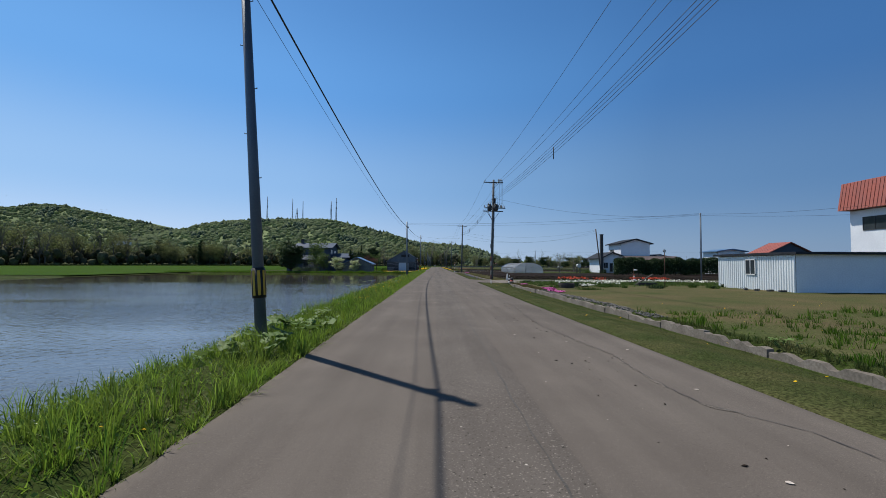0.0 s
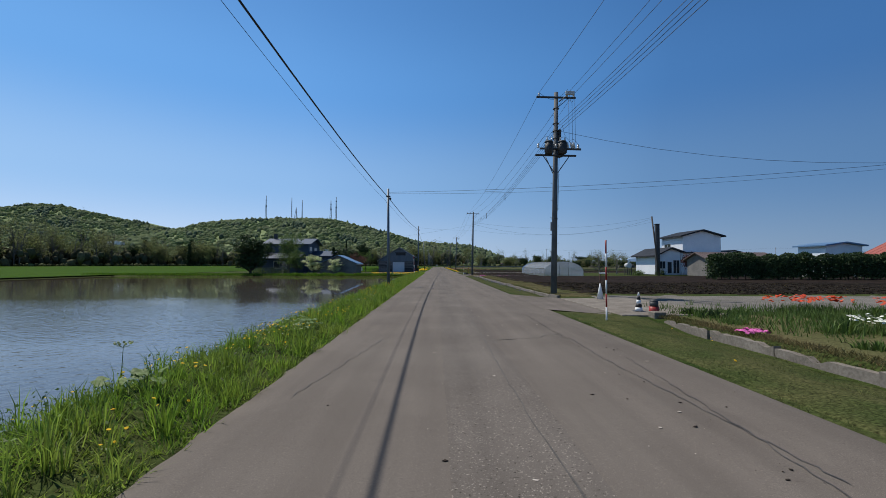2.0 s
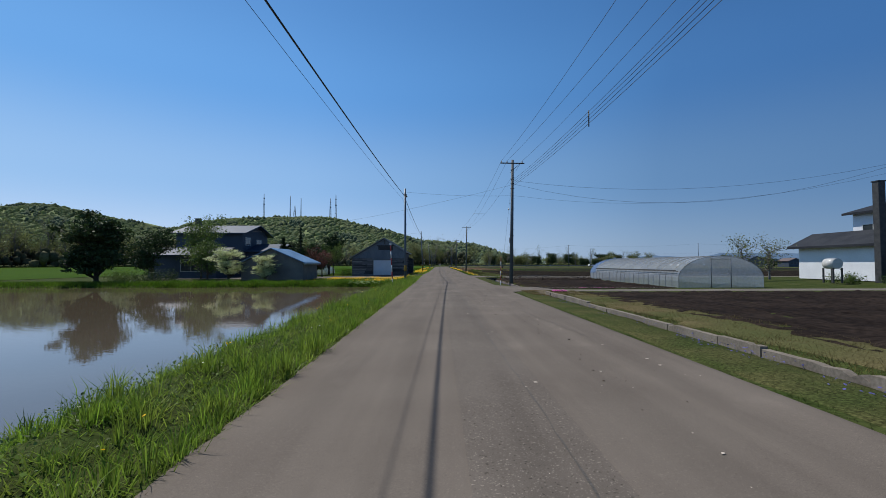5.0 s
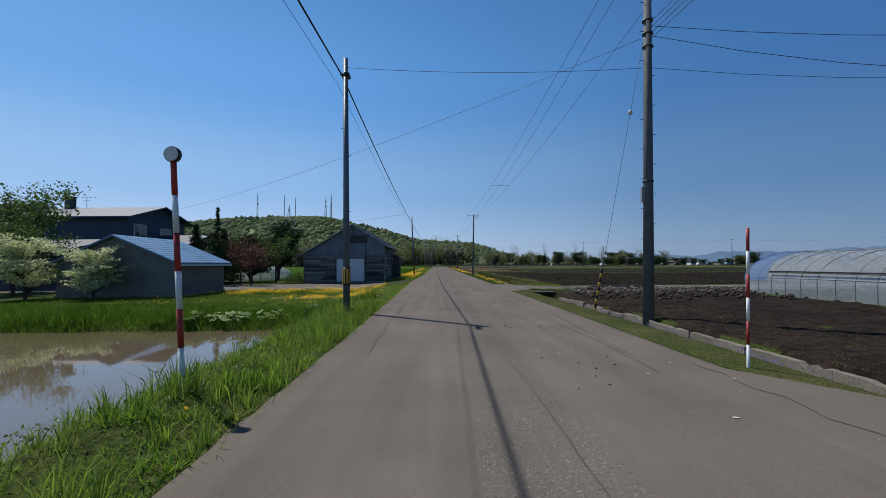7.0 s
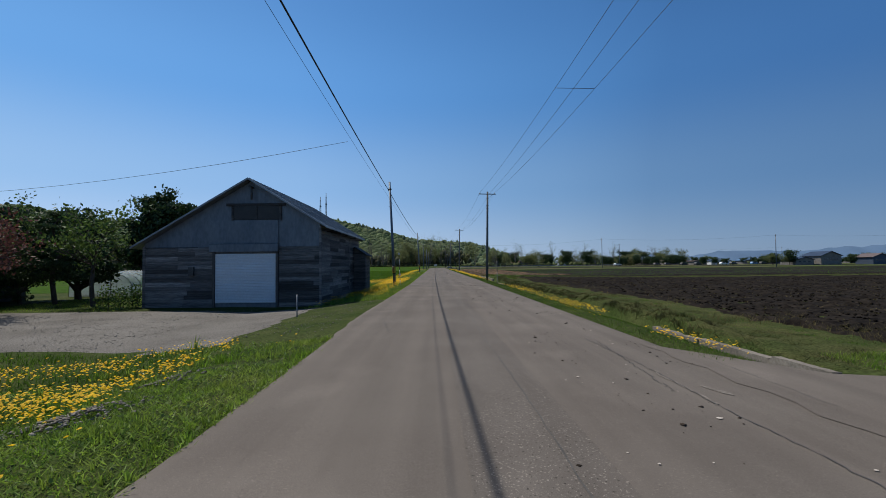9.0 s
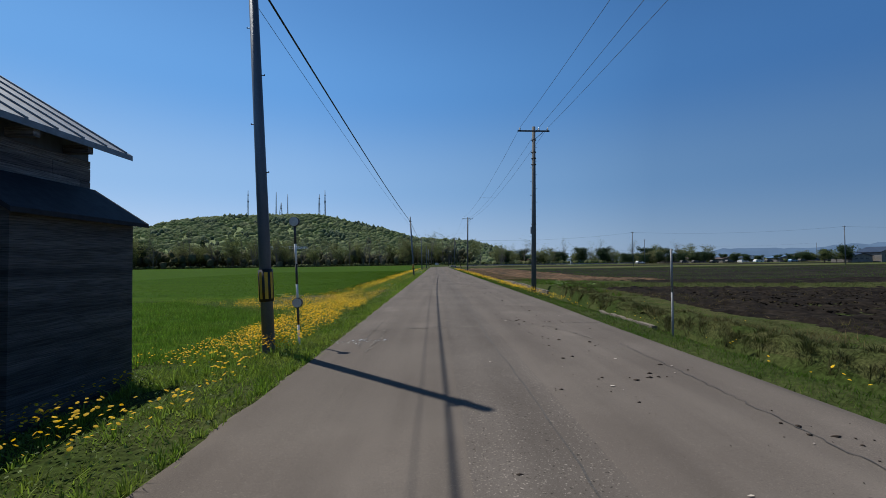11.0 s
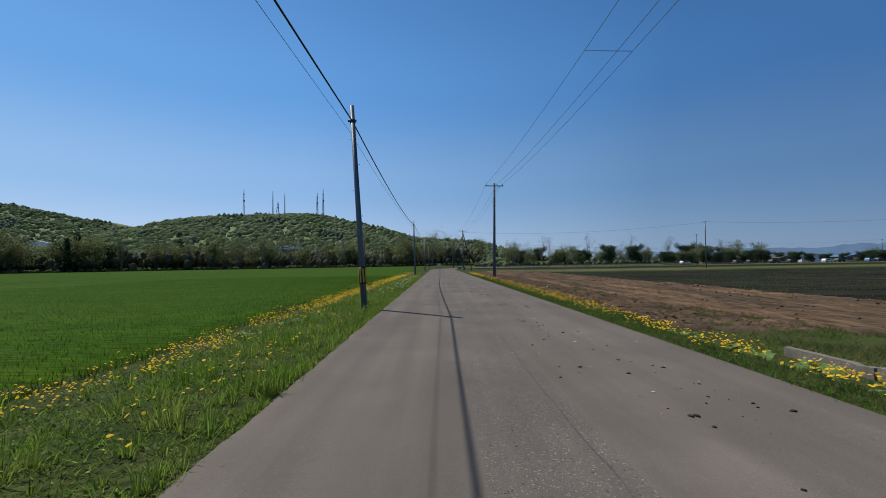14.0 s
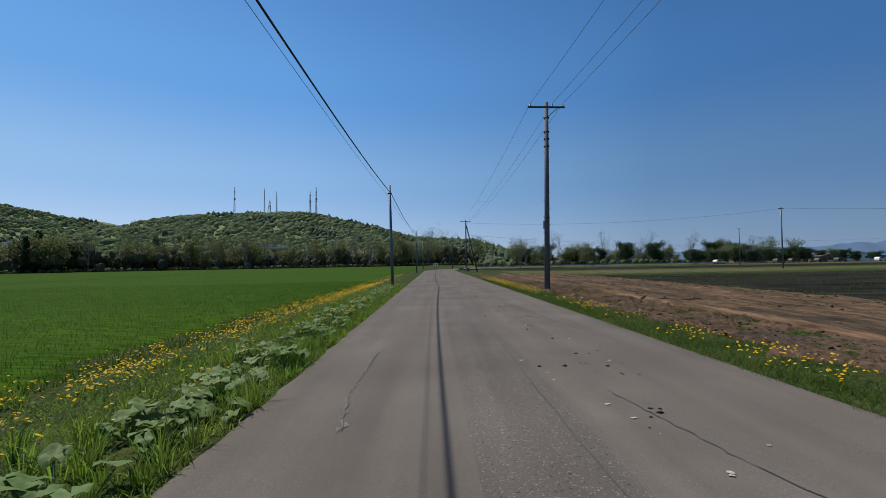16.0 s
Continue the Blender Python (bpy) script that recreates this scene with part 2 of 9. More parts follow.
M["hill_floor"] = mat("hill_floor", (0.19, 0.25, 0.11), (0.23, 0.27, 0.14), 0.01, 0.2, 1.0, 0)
# the haze of distance is mixed into this blue
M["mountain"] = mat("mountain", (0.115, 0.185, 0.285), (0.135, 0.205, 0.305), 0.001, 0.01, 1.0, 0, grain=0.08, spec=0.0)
M["broad_leaf"] = mat("broad_leaf", (0.150, 0.255, 0.060), (0.195, 0.280, 0.085), 2, 14, 0.6, 0.15, island=0.25, through_light=0.3, spec=0.2)
M["dandelion"] = mat("dandelion", (0.92, 0.58, 0.010), (0.84, 0.50, 0.010), 3, 60, 0.8, 0, island=0.15, through_light=0.4)
M["pink_flower"] = mat("pink_flower", (0.62, 0.10, 0.36), (0.50, 0.12, 0.32), 3, 40, 0.8, 0, island=0.25)
M["red_flower"] = mat("red_flower", (0.66, 0.045, 0.018), (0.56, 0.09, 0.02), 3, 40, 0.7, 0, island=0.25, through_light=0.2)
M["white_flower"] = mat("white_flower", (0.72, 0.72, 0.64), (0.60, 0.62, 0.50), 3, 40, 0.8, 0, island=0.15)
M["blue_flower"] = mat("blue_flower", (0.10, 0.10, 0.34), (0.07, 0.07, 0.22), 3, 40, 0.8, 0, island=0.3)
M["rust"] = mat("rust", (0.14, 0.06, 0.035), (0.09, 0.05, 0.035), 5, 40, 0.8, 0.2)
M["stone"] = mat("stone", (0.26, 0.24, 0.22), (0.17, 0.155, 0.14), 3, 20, 0.9, 0.3, piece=0.35, island=0.35)


for key in ("grass_ground", "lawn", "crop", "far_field", "soil", "stubble_soil", "wet_soil", "orange_dirt", "gravel", "clod", "hill_floor", "dry_grass"):
    M[key].node_tree.nodes["Principled BSDF"].inputs["Specular IOR Level"].default_value = 0.03


def film_material(name, c1, c2, glow):
    """Greenhouse film: milky, half see-through, with a soft sheen."""
    m = mat(name, c1, c2, 0.7, 6, 0.25, 0.06, grain=0.15)
    t = m.node_tree
    b, tr, ms = t.nodes["Principled BSDF"], t.nodes.new("ShaderNodeBsdfTransparent"), t.nodes.new("ShaderNodeMixShader")
    ms.inputs[0].default_value = 0.58
    tl, m2 = t.nodes.new("ShaderNodeBsdfTranslucent"), t.nodes.new("ShaderNodeMixShader")
    tl.inputs[0].default_value = glow
    m2.inputs[0].default_value = 0.35
    t.links.new(b.outputs[0], m2.inputs[1]), t.links.new(tl.outputs[0], m2.inputs[2])
    t.links.new(m2.outputs[0], ms.inputs[1]), t.links.new(tr.outputs[0], ms.inputs[2])
    t.links.new(ms.outputs[0], t.nodes["Material Output"].inputs[0])
    return m


def road_material(name, c1, c2, speck, coarse):
    """Old asphalt: broad stains, streaks along the lane, and a grain of dark pits and pale stone chips."""
    m = mat(name, c1, c2, 0.5, 160, 0.92, 0.05, grain=0.20, spec=0.10)
    t = m.node_tree
    N, L = t.nodes.new, t.links.new
    hsv = next(n for n in t.nodes if n.type == "HUE_SAT")
    geo = next(n for n in t.nodes if n.type == "NEW_GEOMETRY")
    value = hsv.inputs["Value"].links[0].from_socket
    for scale, stretch, lo, hi, a, b in ((1.0, (2.2, 0.10, 1), 0.35, 0.65, 0.90, 1.09), (0.9, (1, 0.6, 1), 0.56, 0.70, 1.0, 1.13), (coarse, (1, 1, 1), 0.60, 0.70, 1.0, 1.0 + speck), (coarse * 0.6, (1, 1, 1), 0.62, 0.72, 1.0, 1.0 - 0.5 * speck)):
        mp, nz, mr, mu = N("ShaderNodeMapping"), N("ShaderNodeTexNoise"), N("ShaderNodeMapRange"), N("ShaderNodeMath")
        mp.inputs["Scale"].default_value = stretch
        nz.inputs["Scale"].default_value, nz.inputs["Detail"].default_value = scale, 3
        mr.inputs[1].default_value, mr.inputs[2].default_value, mr.inputs[3].default_value, mr.inputs[4].default_value = lo, hi, a, b
        mu.operation = "MULTIPLY"
        L(geo.outputs["Position"], mp.inputs[0]), L(mp.outputs[0], nz.inputs[0]), L(nz.outputs[0], mr.inputs[0])
        L(value, mu.inputs[0]), L(mr.outputs[0], mu.inputs[1])
        value = mu.outputs[0]
    L(value, hsv.inputs["Value"])
    return m


M["asphalt"] = road_material("asphalt", (0.140, 0.119, 0.101), (0.166, 0.143, 0.122), 0.45, 75)
M["asphalt_worn"] = road_material("asphalt_worn", (0.122, 0.105, 0.090), (0.154, 0.134, 0.116), 1.3, 58)
M["dust"] = mat("dust", (0.215, 0.190, 0.163), (0.17, 0.148, 0.127), 6, 40, 0.95, 0.1, grain=0.4, spec=0.05)


def water_material():
    """Muddy paddy water with small ripples that come in patches of wind."""
    m = mat("paddy_water", (0.105, 0.098, 0.088), (0.080, 0.078, 0.072), 0.05, 0.4, 0.03, 0, grain=0.15, spec=0.75)
    t = m.node_tree
    N, L = t.nodes.new, t.links.new
    b = t.nodes["Principled BSDF"]
    b.inputs["IOR"].default_value = 1.36
    geo = next(n for n in t.nodes if n.type == "NEW_GEOMETRY")
    rip, gust, ms, mu, bp = N("ShaderNodeTexNoise"), N("ShaderNodeTexNoise"), N("ShaderNodeMapRange"), N("ShaderNodeMath"), N("ShaderNodeBump")
    mp = N("ShaderNodeMapping")
    mp.inputs["Scale"].default_value = (0.03, 0.09, 1)
    rip.inputs["Scale"].default_value, rip.inputs["Detail"].default_value = 4.2, 4
    gust.inputs["Scale"].default_value, gust.inputs["Detail"].default_value = 1.0, 3
    L(geo.outputs["Position"], rip.inputs[0]), L(geo.outputs["Position"], mp.inputs[0]), L(mp.outputs[0], gust.inputs[0])
    ms.inputs[1].default_value, ms.inputs[2].default_value, ms.inputs[3].default_value, ms.inputs[4].default_value = 0.34, 0.56, 0.22, 1.0
    L(gust.outputs[0], ms.inputs[0])
    mu.operation = "MULTIPLY"
    L(rip.outputs[0], mu.inputs[0]), L(ms.outputs[0], mu.inputs[1])
    sep, wind, mw = N("ShaderNodeSeparateXYZ"), N("ShaderNodeMapRange"), N("ShaderNodeMath")
    wind.inputs[1].default_value, wind.inputs[2].default_value, wind.inputs[3].default_value, wind.inputs[4].default_value = 12.0, 55.0, 1.0, 0.025
    mw.operation = "MULTIPLY"
    L(geo.outputs["Position"], sep.inputs[0]), L(sep.outputs[1], wind.inputs[0])
    L(mu.outputs[0], mw.inputs[0]), L(wind.outputs[0], mw.inputs[1])
    silt, mud, hsv = N("ShaderNodeMapRange"), N("ShaderNodeMix"), next(n for n in t.nodes if n.type == "HUE_SAT")
    silt.inputs[1].default_value, silt.inputs[2].default_value = 55.0, 90.0
    mud.data_type = "RGBA"
    mud.inputs[7].default_value = (0.120, 0.092, 0.060, 1)
    L(sep.outputs[1], silt.inputs[0]), L(silt.outputs[0], mud.inputs[0]), L(hsv.outputs[0], mud.inputs[6]), L(mud.outputs[2], b.inputs["Base Color"])
    bp.inputs["Strength"].default_value, bp.inputs["Distance"].default_value = 0.9, 0.065
    L(mw.outputs[0], bp.inputs["Height"]), L(bp.outputs[0], b.inputs["Normal"])
    return m


M["film"], M["water"] = film_material("film", (0.60, 0.65, 0.70), (0.50, 0.54, 0.59), (0.60, 0.65, 0.70, 1)), water_material()
M["blue_film"] = film_material("blue_film", (0.12, 0.26, 0.55), (0.09, 0.20, 0.46), (0.14, 0.30, 0.62, 1))


# ---- mesh helpers ----
def fast_mesh(name, verts, quads=None, tris=None, material=None, smooth=False):
    """A mesh from arrays of corners, four-sided and three-sided faces."""
    me = bpy.data.meshes.new(name)
    verts = np.asarray(verts, np.float32)
    q = np.zeros((0, 4), np.int32) if quads is None else np.asarray(quads, np.int32)
    t = np.zeros((0, 3), np.int32) if tris is None else np.asarray(tris, np.int32)
    loops = np.concatenate([q.ravel(), t.ravel()])
    starts = np.concatenate([np.arange(len(q)) * 4, len(q) * 4 + np.arange(len(t)) * 3]).astype(np.int32)
    me.vertices.add(len(verts)), me.loops.add(len(loops)), me.polygons.add(len(starts))
    me.vertices.foreach_set("co", verts.ravel())
    me.loops.foreach_set("vertex_index", loops)
    me.polygons.foreach_set("loop_start", starts)
    if smooth:
        me.polygons.foreach_set("use_smooth", np.ones(len(starts), bool))
    me.update(calc_edges=True)
    if material:
        me.materials.append(material)
    return me


def box(bm, x0, y0, z0, x1, y1, z1, bevel=0.0):
    vs = [bm.verts.new((x, y, z)) for z in (z0, z1) for y in (y0, y1) for x in (x0, x1)]
    fs = [bm.faces.new([vs[i] for i in f]) for f in ((0, 2, 3, 1), (4, 5, 7, 6), (0, 1, 5, 4), (2, 6, 7, 3), (0, 4, 6, 2), (1, 3, 7, 5))]
    if bevel:
        edges = {e for f in fs for e in f.edges}
        bmesh.ops.bevel(bm, geom=list(edges), offset=bevel, segments=1, affect="EDGES")


def cyl(bm, p0, p1, r0, r1=None, n=10, cap=True, smooth=True):
    p0, p1 = Vector(p0), Vector(p1)
    r1 = r0 if r1 is None else r1
    d = (p1 - p0).normalized()
    a = d.orthogonal().normalized()
    b = d.cross(a)
    rings = [[bm.verts.new(p + (a * math.cos(k * math.tau / n) + b * math.sin(k * math.tau / n)) * r) for k in range(n)] for p, r in ((p0, r0), (p1, r1))]
    for k in range(n):
        bm.faces.new((rings[0][k], rings[0][(k + 1) % n], rings[1][(k + 1) % n], rings[1][k])).smooth = smooth
    if cap:
        bm.faces.new(rings[0][::-1]), bm.faces.new(rings[1])


def prism(bm, outline, axis, a, b):
    """Pushes an outline of (u, v) through from a to b along x or y."""
    def at(u, v, w):
        return (w, u, v) if axis == "x" else (u, w, v)
    r0, r1 = [[bm.verts.new(at(u, v, w)) for u, v in outline] for w in (a, b)]
    n = len(outline)
    for k in range(n):
        bm.faces.new((r0[k], r0[(k + 1) % n], r1[(k + 1) % n], r1[k]))
    bm.faces.new(r0[::-1]), bm.faces.new(r1)


def ball(bm, c, rx, ry=None, rz=None, u=10, v=6):
    m = Matrix.LocRotScale(Vector(c), None, Vector((rx, ry or rx, rz or rx)))
    r = bmesh.ops.create_uvsphere(bm, u_segments=u, v_segments=v, radius=1, matrix=m)
    for vert in r["verts"]:
        for f in vert.link_faces:
            f.smooth = True


def part(name, bm, material, parent=None, label=""):
    """Links a bmesh as one mesh object under a thing or a part."""
    bmesh.ops.recalc_face_normals(bm, faces=bm.faces[:])
    me = bpy.data.meshes.new(name)
    bm.to_mesh(me)
    bm.free()
    me.materials.append(material)
    ob = new(name, me)
    ob.parent = parent
    if label:
        tagged(ob, label)
    return ob


def boxes(name, material, parent, *dims, bevel=0.0, label=""):
    bm = bmesh.new()
    for d in dims:
        box(bm, *d, bevel=bevel)
    return part(name, bm, material, parent, label)


def rods(name, material, parent, *ends, n=8, label=""):
    bm = bmesh.new()
    for p0, p1, r in ends:
        cyl(bm, p0, p1, r, n=n)
    return part(name, bm, material, parent, label)


def thing(name, label, category, at=(0, 0, 0), turn=0.0, group=""):
    e = new(name)
    e.matrix_basis = pose(*at, 0, 0, turn)
    e.empty_display_size = 0.3
    return tagged(e, label, category, group)


def setting(name, me, label, category):
    return tagged(new(name, me), label, category, kind="structure")


def wobble(x, y, scale, seed=0):
    """Smooth noise of about -1 to 1 at plan places, as sums of crossing waves."""
    r = np.random.RandomState(seed)
    out = np.zeros(np.broadcast(x, y).shape)
    for k in range(9):
        a, f, p = r.uniform(0, math.tau), r.uniform(0.5, 2.2) / scale, r.uniform(0, math.tau)
        out = out + np.sin((x * math.cos(a) + y * math.sin(a)) * f * math.tau + p)
    return out / 3.6


def step(v, a, b):
    t = np.clip((v - a) / (b - a), 0, 1)
    return t * t * (3 - 2 * t)


# ---- the lie of the land ----
ROAD_L, ROAD_R = -2.15, 3.95
WATER_Z = -0.5
PADDY_Y, PADDY_X = 99.4, -52.0


def edge_shift(y):
    """How far the lane's west edge bulges past its line."""
    return np.interp(y, [95, 104, 112, 118, 124, 140, 146], [0, -0.06, -0.18, -0.18, -0.3, -0.08, 0])


def edge_right(y):
    """The lane's east edge, measured from its line."""
    return np.interp(y, [2, 10, 18, 60, 95, 104, 146, 152], [0, -0.08, -0.19, -0.21, -0.13, -0.1, -0.1, 0])


def wall_x(y):
    return np.interp(y, [-60, 38, 46, 80, 90, 110, 116, 150, 160, 178], [6.25, 6.25, 5.6, 5.5, 6.0, 6.0, 5.3, 5.45, 6.7, 7.0])


def walled(y):
    """1 where a low concrete wall runs along the lane, 0 at the drives and past its end."""
    on = step(y, -70, -69) * (1 - step(y, 34.6, 36.8))
    on = on + step(y, 44.0, 44.6) * (1 - step(y, 85.0, 85.6))
    on = on + step(y, 90.4, 91.0) * (1 - step(y, 110.0, 110.6))
    return on + step(y, 116.4, 117.0) * (1 - step(y, 184, 187))


def ground_z(x, y):
    x, y = np.broadcast_arrays(np.asarray(x, float), np.asarray(y, float))
    low = np.where(x < -8, -0.32, -0.34) + 0.03 * wobble(x, y, 7, 3) * step(x, -14, -9)
    low = low - 0.10 * step(y, 100, 108) * (1 - step(y, 140, 150))
    paddy = step(-y, -PADDY_Y - 0.9, -PADDY_Y + 0.3) * step(x, PADDY_X - 1.5, PADDY_X + 0.2)
    low = low * (1 - paddy) + -0.95 * paddy
    lane = step(y, 117.5, 120.5) * (1 - step(y, 129.5, 131.5))
    zl = -0.03 - 0.05 * step(-x, 2.2, 3.4)
    near = 0.6 * step(y, 80, 92)
    fall = step(-x, 3.5 - 0.6 * lane - near * 0.4, 6.2 + 2.0 * lane - near)
    zl = zl + 0.11 * np.exp(-((x + 3.3) / 0.62) ** 2) * (1 + 0.5 * wobble(x, y, 2.3, 36)) * (1 - step(y, 97, 104)) + 0.06 * np.exp(-((x + 3.6) / 0.7) ** 2) * step(y, 163, 170)
    zl = zl * (1 - fall) + low * fall
    on, wx = walled(y), wall_x(y)
    deep = np.interp(y, [-60, 38, 46, 82, 90, 107, 113, 150, 160, 184, 200], [-0.2, -0.2, -0.2, -0.2, -0.42, -0.44, -0.50, -0.44, -0.55, -0.55, -0.4])
    verge = -0.03 + (deep + 0.03) * step(x, 4.6, np.where(y > 114, 5.35, 6.0)) * on
    behind = np.interp(y, [-60, 84, 91, 107, 112, 118, 172, 186, 320], [-0.02, -0.03, -0.2, -0.2, -0.05, -0.1, -0.1, -0.45, -0.3]) + 0.03 * wobble(x, y, 9, 5) * (1 - step(x, 9, 13))
    bank = np.exp(-((x - wx - 0.5) / 0.55) ** 2) * (0.22 + 0.07 * wobble(x, y, 1.4, 44)) * step(y, 118, 122) * (1 - step(y, 158, 168))
    over = step(x, wx + 0.02, wx + 0.14) * on + step(x, 5.2, 8.0) * (1 - on)
    zr = verge * (1 - over) + (behind + bank) * over
    zr = zr - 0.25 * step(x, 9, 30) * step(y, 112, 130)
    z = np.where(x < 0, zl, zr)
    return z + 0.012 * wobble(x, y, 1.6, 9) * (1 - step(np.abs(x), 7, 9))


def sheet(name, xs, ys, zfun, material, keep=None, dip=0.0):
    """A ground patch on a grid; keep(x, y) of its cells' centres cuts its outline."""
    X, Y = np.meshgrid(xs, ys)
    V = np.stack([X, Y, zfun(X, Y)], -1).reshape(-1, 3)
    nx, ny = len(xs), len(ys)
    i = (np.arange(ny - 1)[:, None] * nx + np.arange(nx - 1)[None]).ravel()
    Q = np.stack([i, i + 1, i + nx + 1, i + nx], 1)
    if keep is not None:
        c = V[Q].mean(1)
        Q = Q[keep(c[:, 0], c[:, 1])]
        if dip:
            used = np.bincount(Q.ravel(), minlength=len(V))
            V[(used > 0) & (used < 4), 2] -= dip
    return fast_mesh(name, V, quads=Q, material=material, smooth=True)


def spaced(*runs):
    """Grid lines: (from, to, step) runs joined."""
    return np.unique(np.round(np.concatenate([np.arange(a, b + d / 2, d) for a, b, d in runs]), 4))


gx = spaced((-3600, -700, 150), (-700, -100, 40), (-100, -20, 5), (-20, -8, 1), (-8, 9, 0.25), (9, 30, 1.5), (30, 110, 8), (110, 700, 40), (700, 3600, 150))
gy = spaced((-300, -40, 20), (-40, 330, 1.0), (330, 500, 10), (500, 1000, 50), (1000, 4600, 200))
setting("ground", sheet("ground", gx, gy, ground_z, M["grass_ground"]), "rough grass and weeds on flat farmland", "ground")


# ---- the lane ----
def centre(s):
    """The lane's middle line: straight, then a bend to the right. Returns place and heading."""
    mid, y0, R, A = (ROAD_L + ROAD_R) / 2 - 0.05 * math.exp(-((s - 118) / 16) ** 2), 288.0, 55.0, radians(80)
    if s < y0:
        return mid, s, 0.0
    a = min((s - y0) / R, A)
    x, y = mid + R * (1 - math.cos(a)), y0 + R * math.sin(a)
    rest = max(0.0, s - y0 - R * A)
    return x + rest * math.sin(a), y + rest * math.cos(a), a


def ribbon(name, ss, offs, lift, material, edge=0.0, seed=1):
    rows, r = [], np.random.RandomState(seed)
    half = (ROAD_R - ROAD_L) / 2
    for s in ss:
        x, y, a = centre(s)
        row = []
        for k, o in enumerate(offs):
            oo = o + (edge * r.uniform(-1, 1) if k in (0, len(offs) - 1) else 0) + (float(edge_shift(s)) if edge and k < 3 else float(edge_right(s)) if edge and k > len(offs) - 4 else 0)
            row.append((x + oo * math.cos(a), y - oo * math.sin(a), lift + 0.02 * (1 - (o / half) ** 2) - (0.05 if edge and k in (0, len(offs) - 1) else 0)))
        rows.append(row)
    V = np.array(rows).reshape(-1, 3)
    nx = len(offs)
    i = (np.arange(len(ss) - 1)[:, None] * nx + np.arange(nx - 1)[None]).ravel()
    return fast_mesh(name, V, quads=np.stack([i, i + 1, i + nx + 1, i + nx], 1), material=material, smooth=True)


ss = spaced((-40, 230, 0.35), (230, 288, 2), (288, 620, 3))
road = setting("road", ribbon("road", ss, [-3.1, -3.02, -2.9, -2, -1, 0, 1, 2, 2.9, 3.02, 3.1], 0.0, M["asphalt"], edge=0.07), "worn grey asphalt farm lane with cracks", "road")
worn = new("wheel_track", ribbon("wheel_track", spaced((-40, 288, 2), (288, 400, 3)), [-0.86, -0.5, -0.1, 0.2], 0.004, M["asphalt_worn"], edge=0.0))
worn.parent = road


def road_z(x):
    return 0.02 * (1 - ((x - 0.9) / 3.05) ** 2)


def streak(V, Q, pts, w):
    """Adds a thin flat band along plan points."""
    pts = [Vector((*p, road_z(p[0]) + 0.007)) for p in pts]
    base = len(V)
    for k, p in enumerate(pts):
        d = pts[min(k + 1, len(pts) - 1)] - pts[max(k - 1, 0)]
        nrm = Vector((-d.y, d.x, 0)).normalized() * w * (1 if 0 < k < len(pts) - 1 else 0.3) * random.uniform(0.5, 1.4)
        V += [tuple(p - nrm), tuple(p + nrm)]
    for k in range(len(pts) - 1):
        Q.append((base + 2 * k, base + 2 * k + 1, base + 2 * k + 3, base + 2 * k + 2))


def crack_line(x0, y0, x1, y1, jag, n):
    return [(x0 + (x1 - x0) * k / n + random.uniform(-jag, jag), y0 + (y1 - y0) * k / n + random.uniform(-jag, jag)) for k in range(n + 1)]


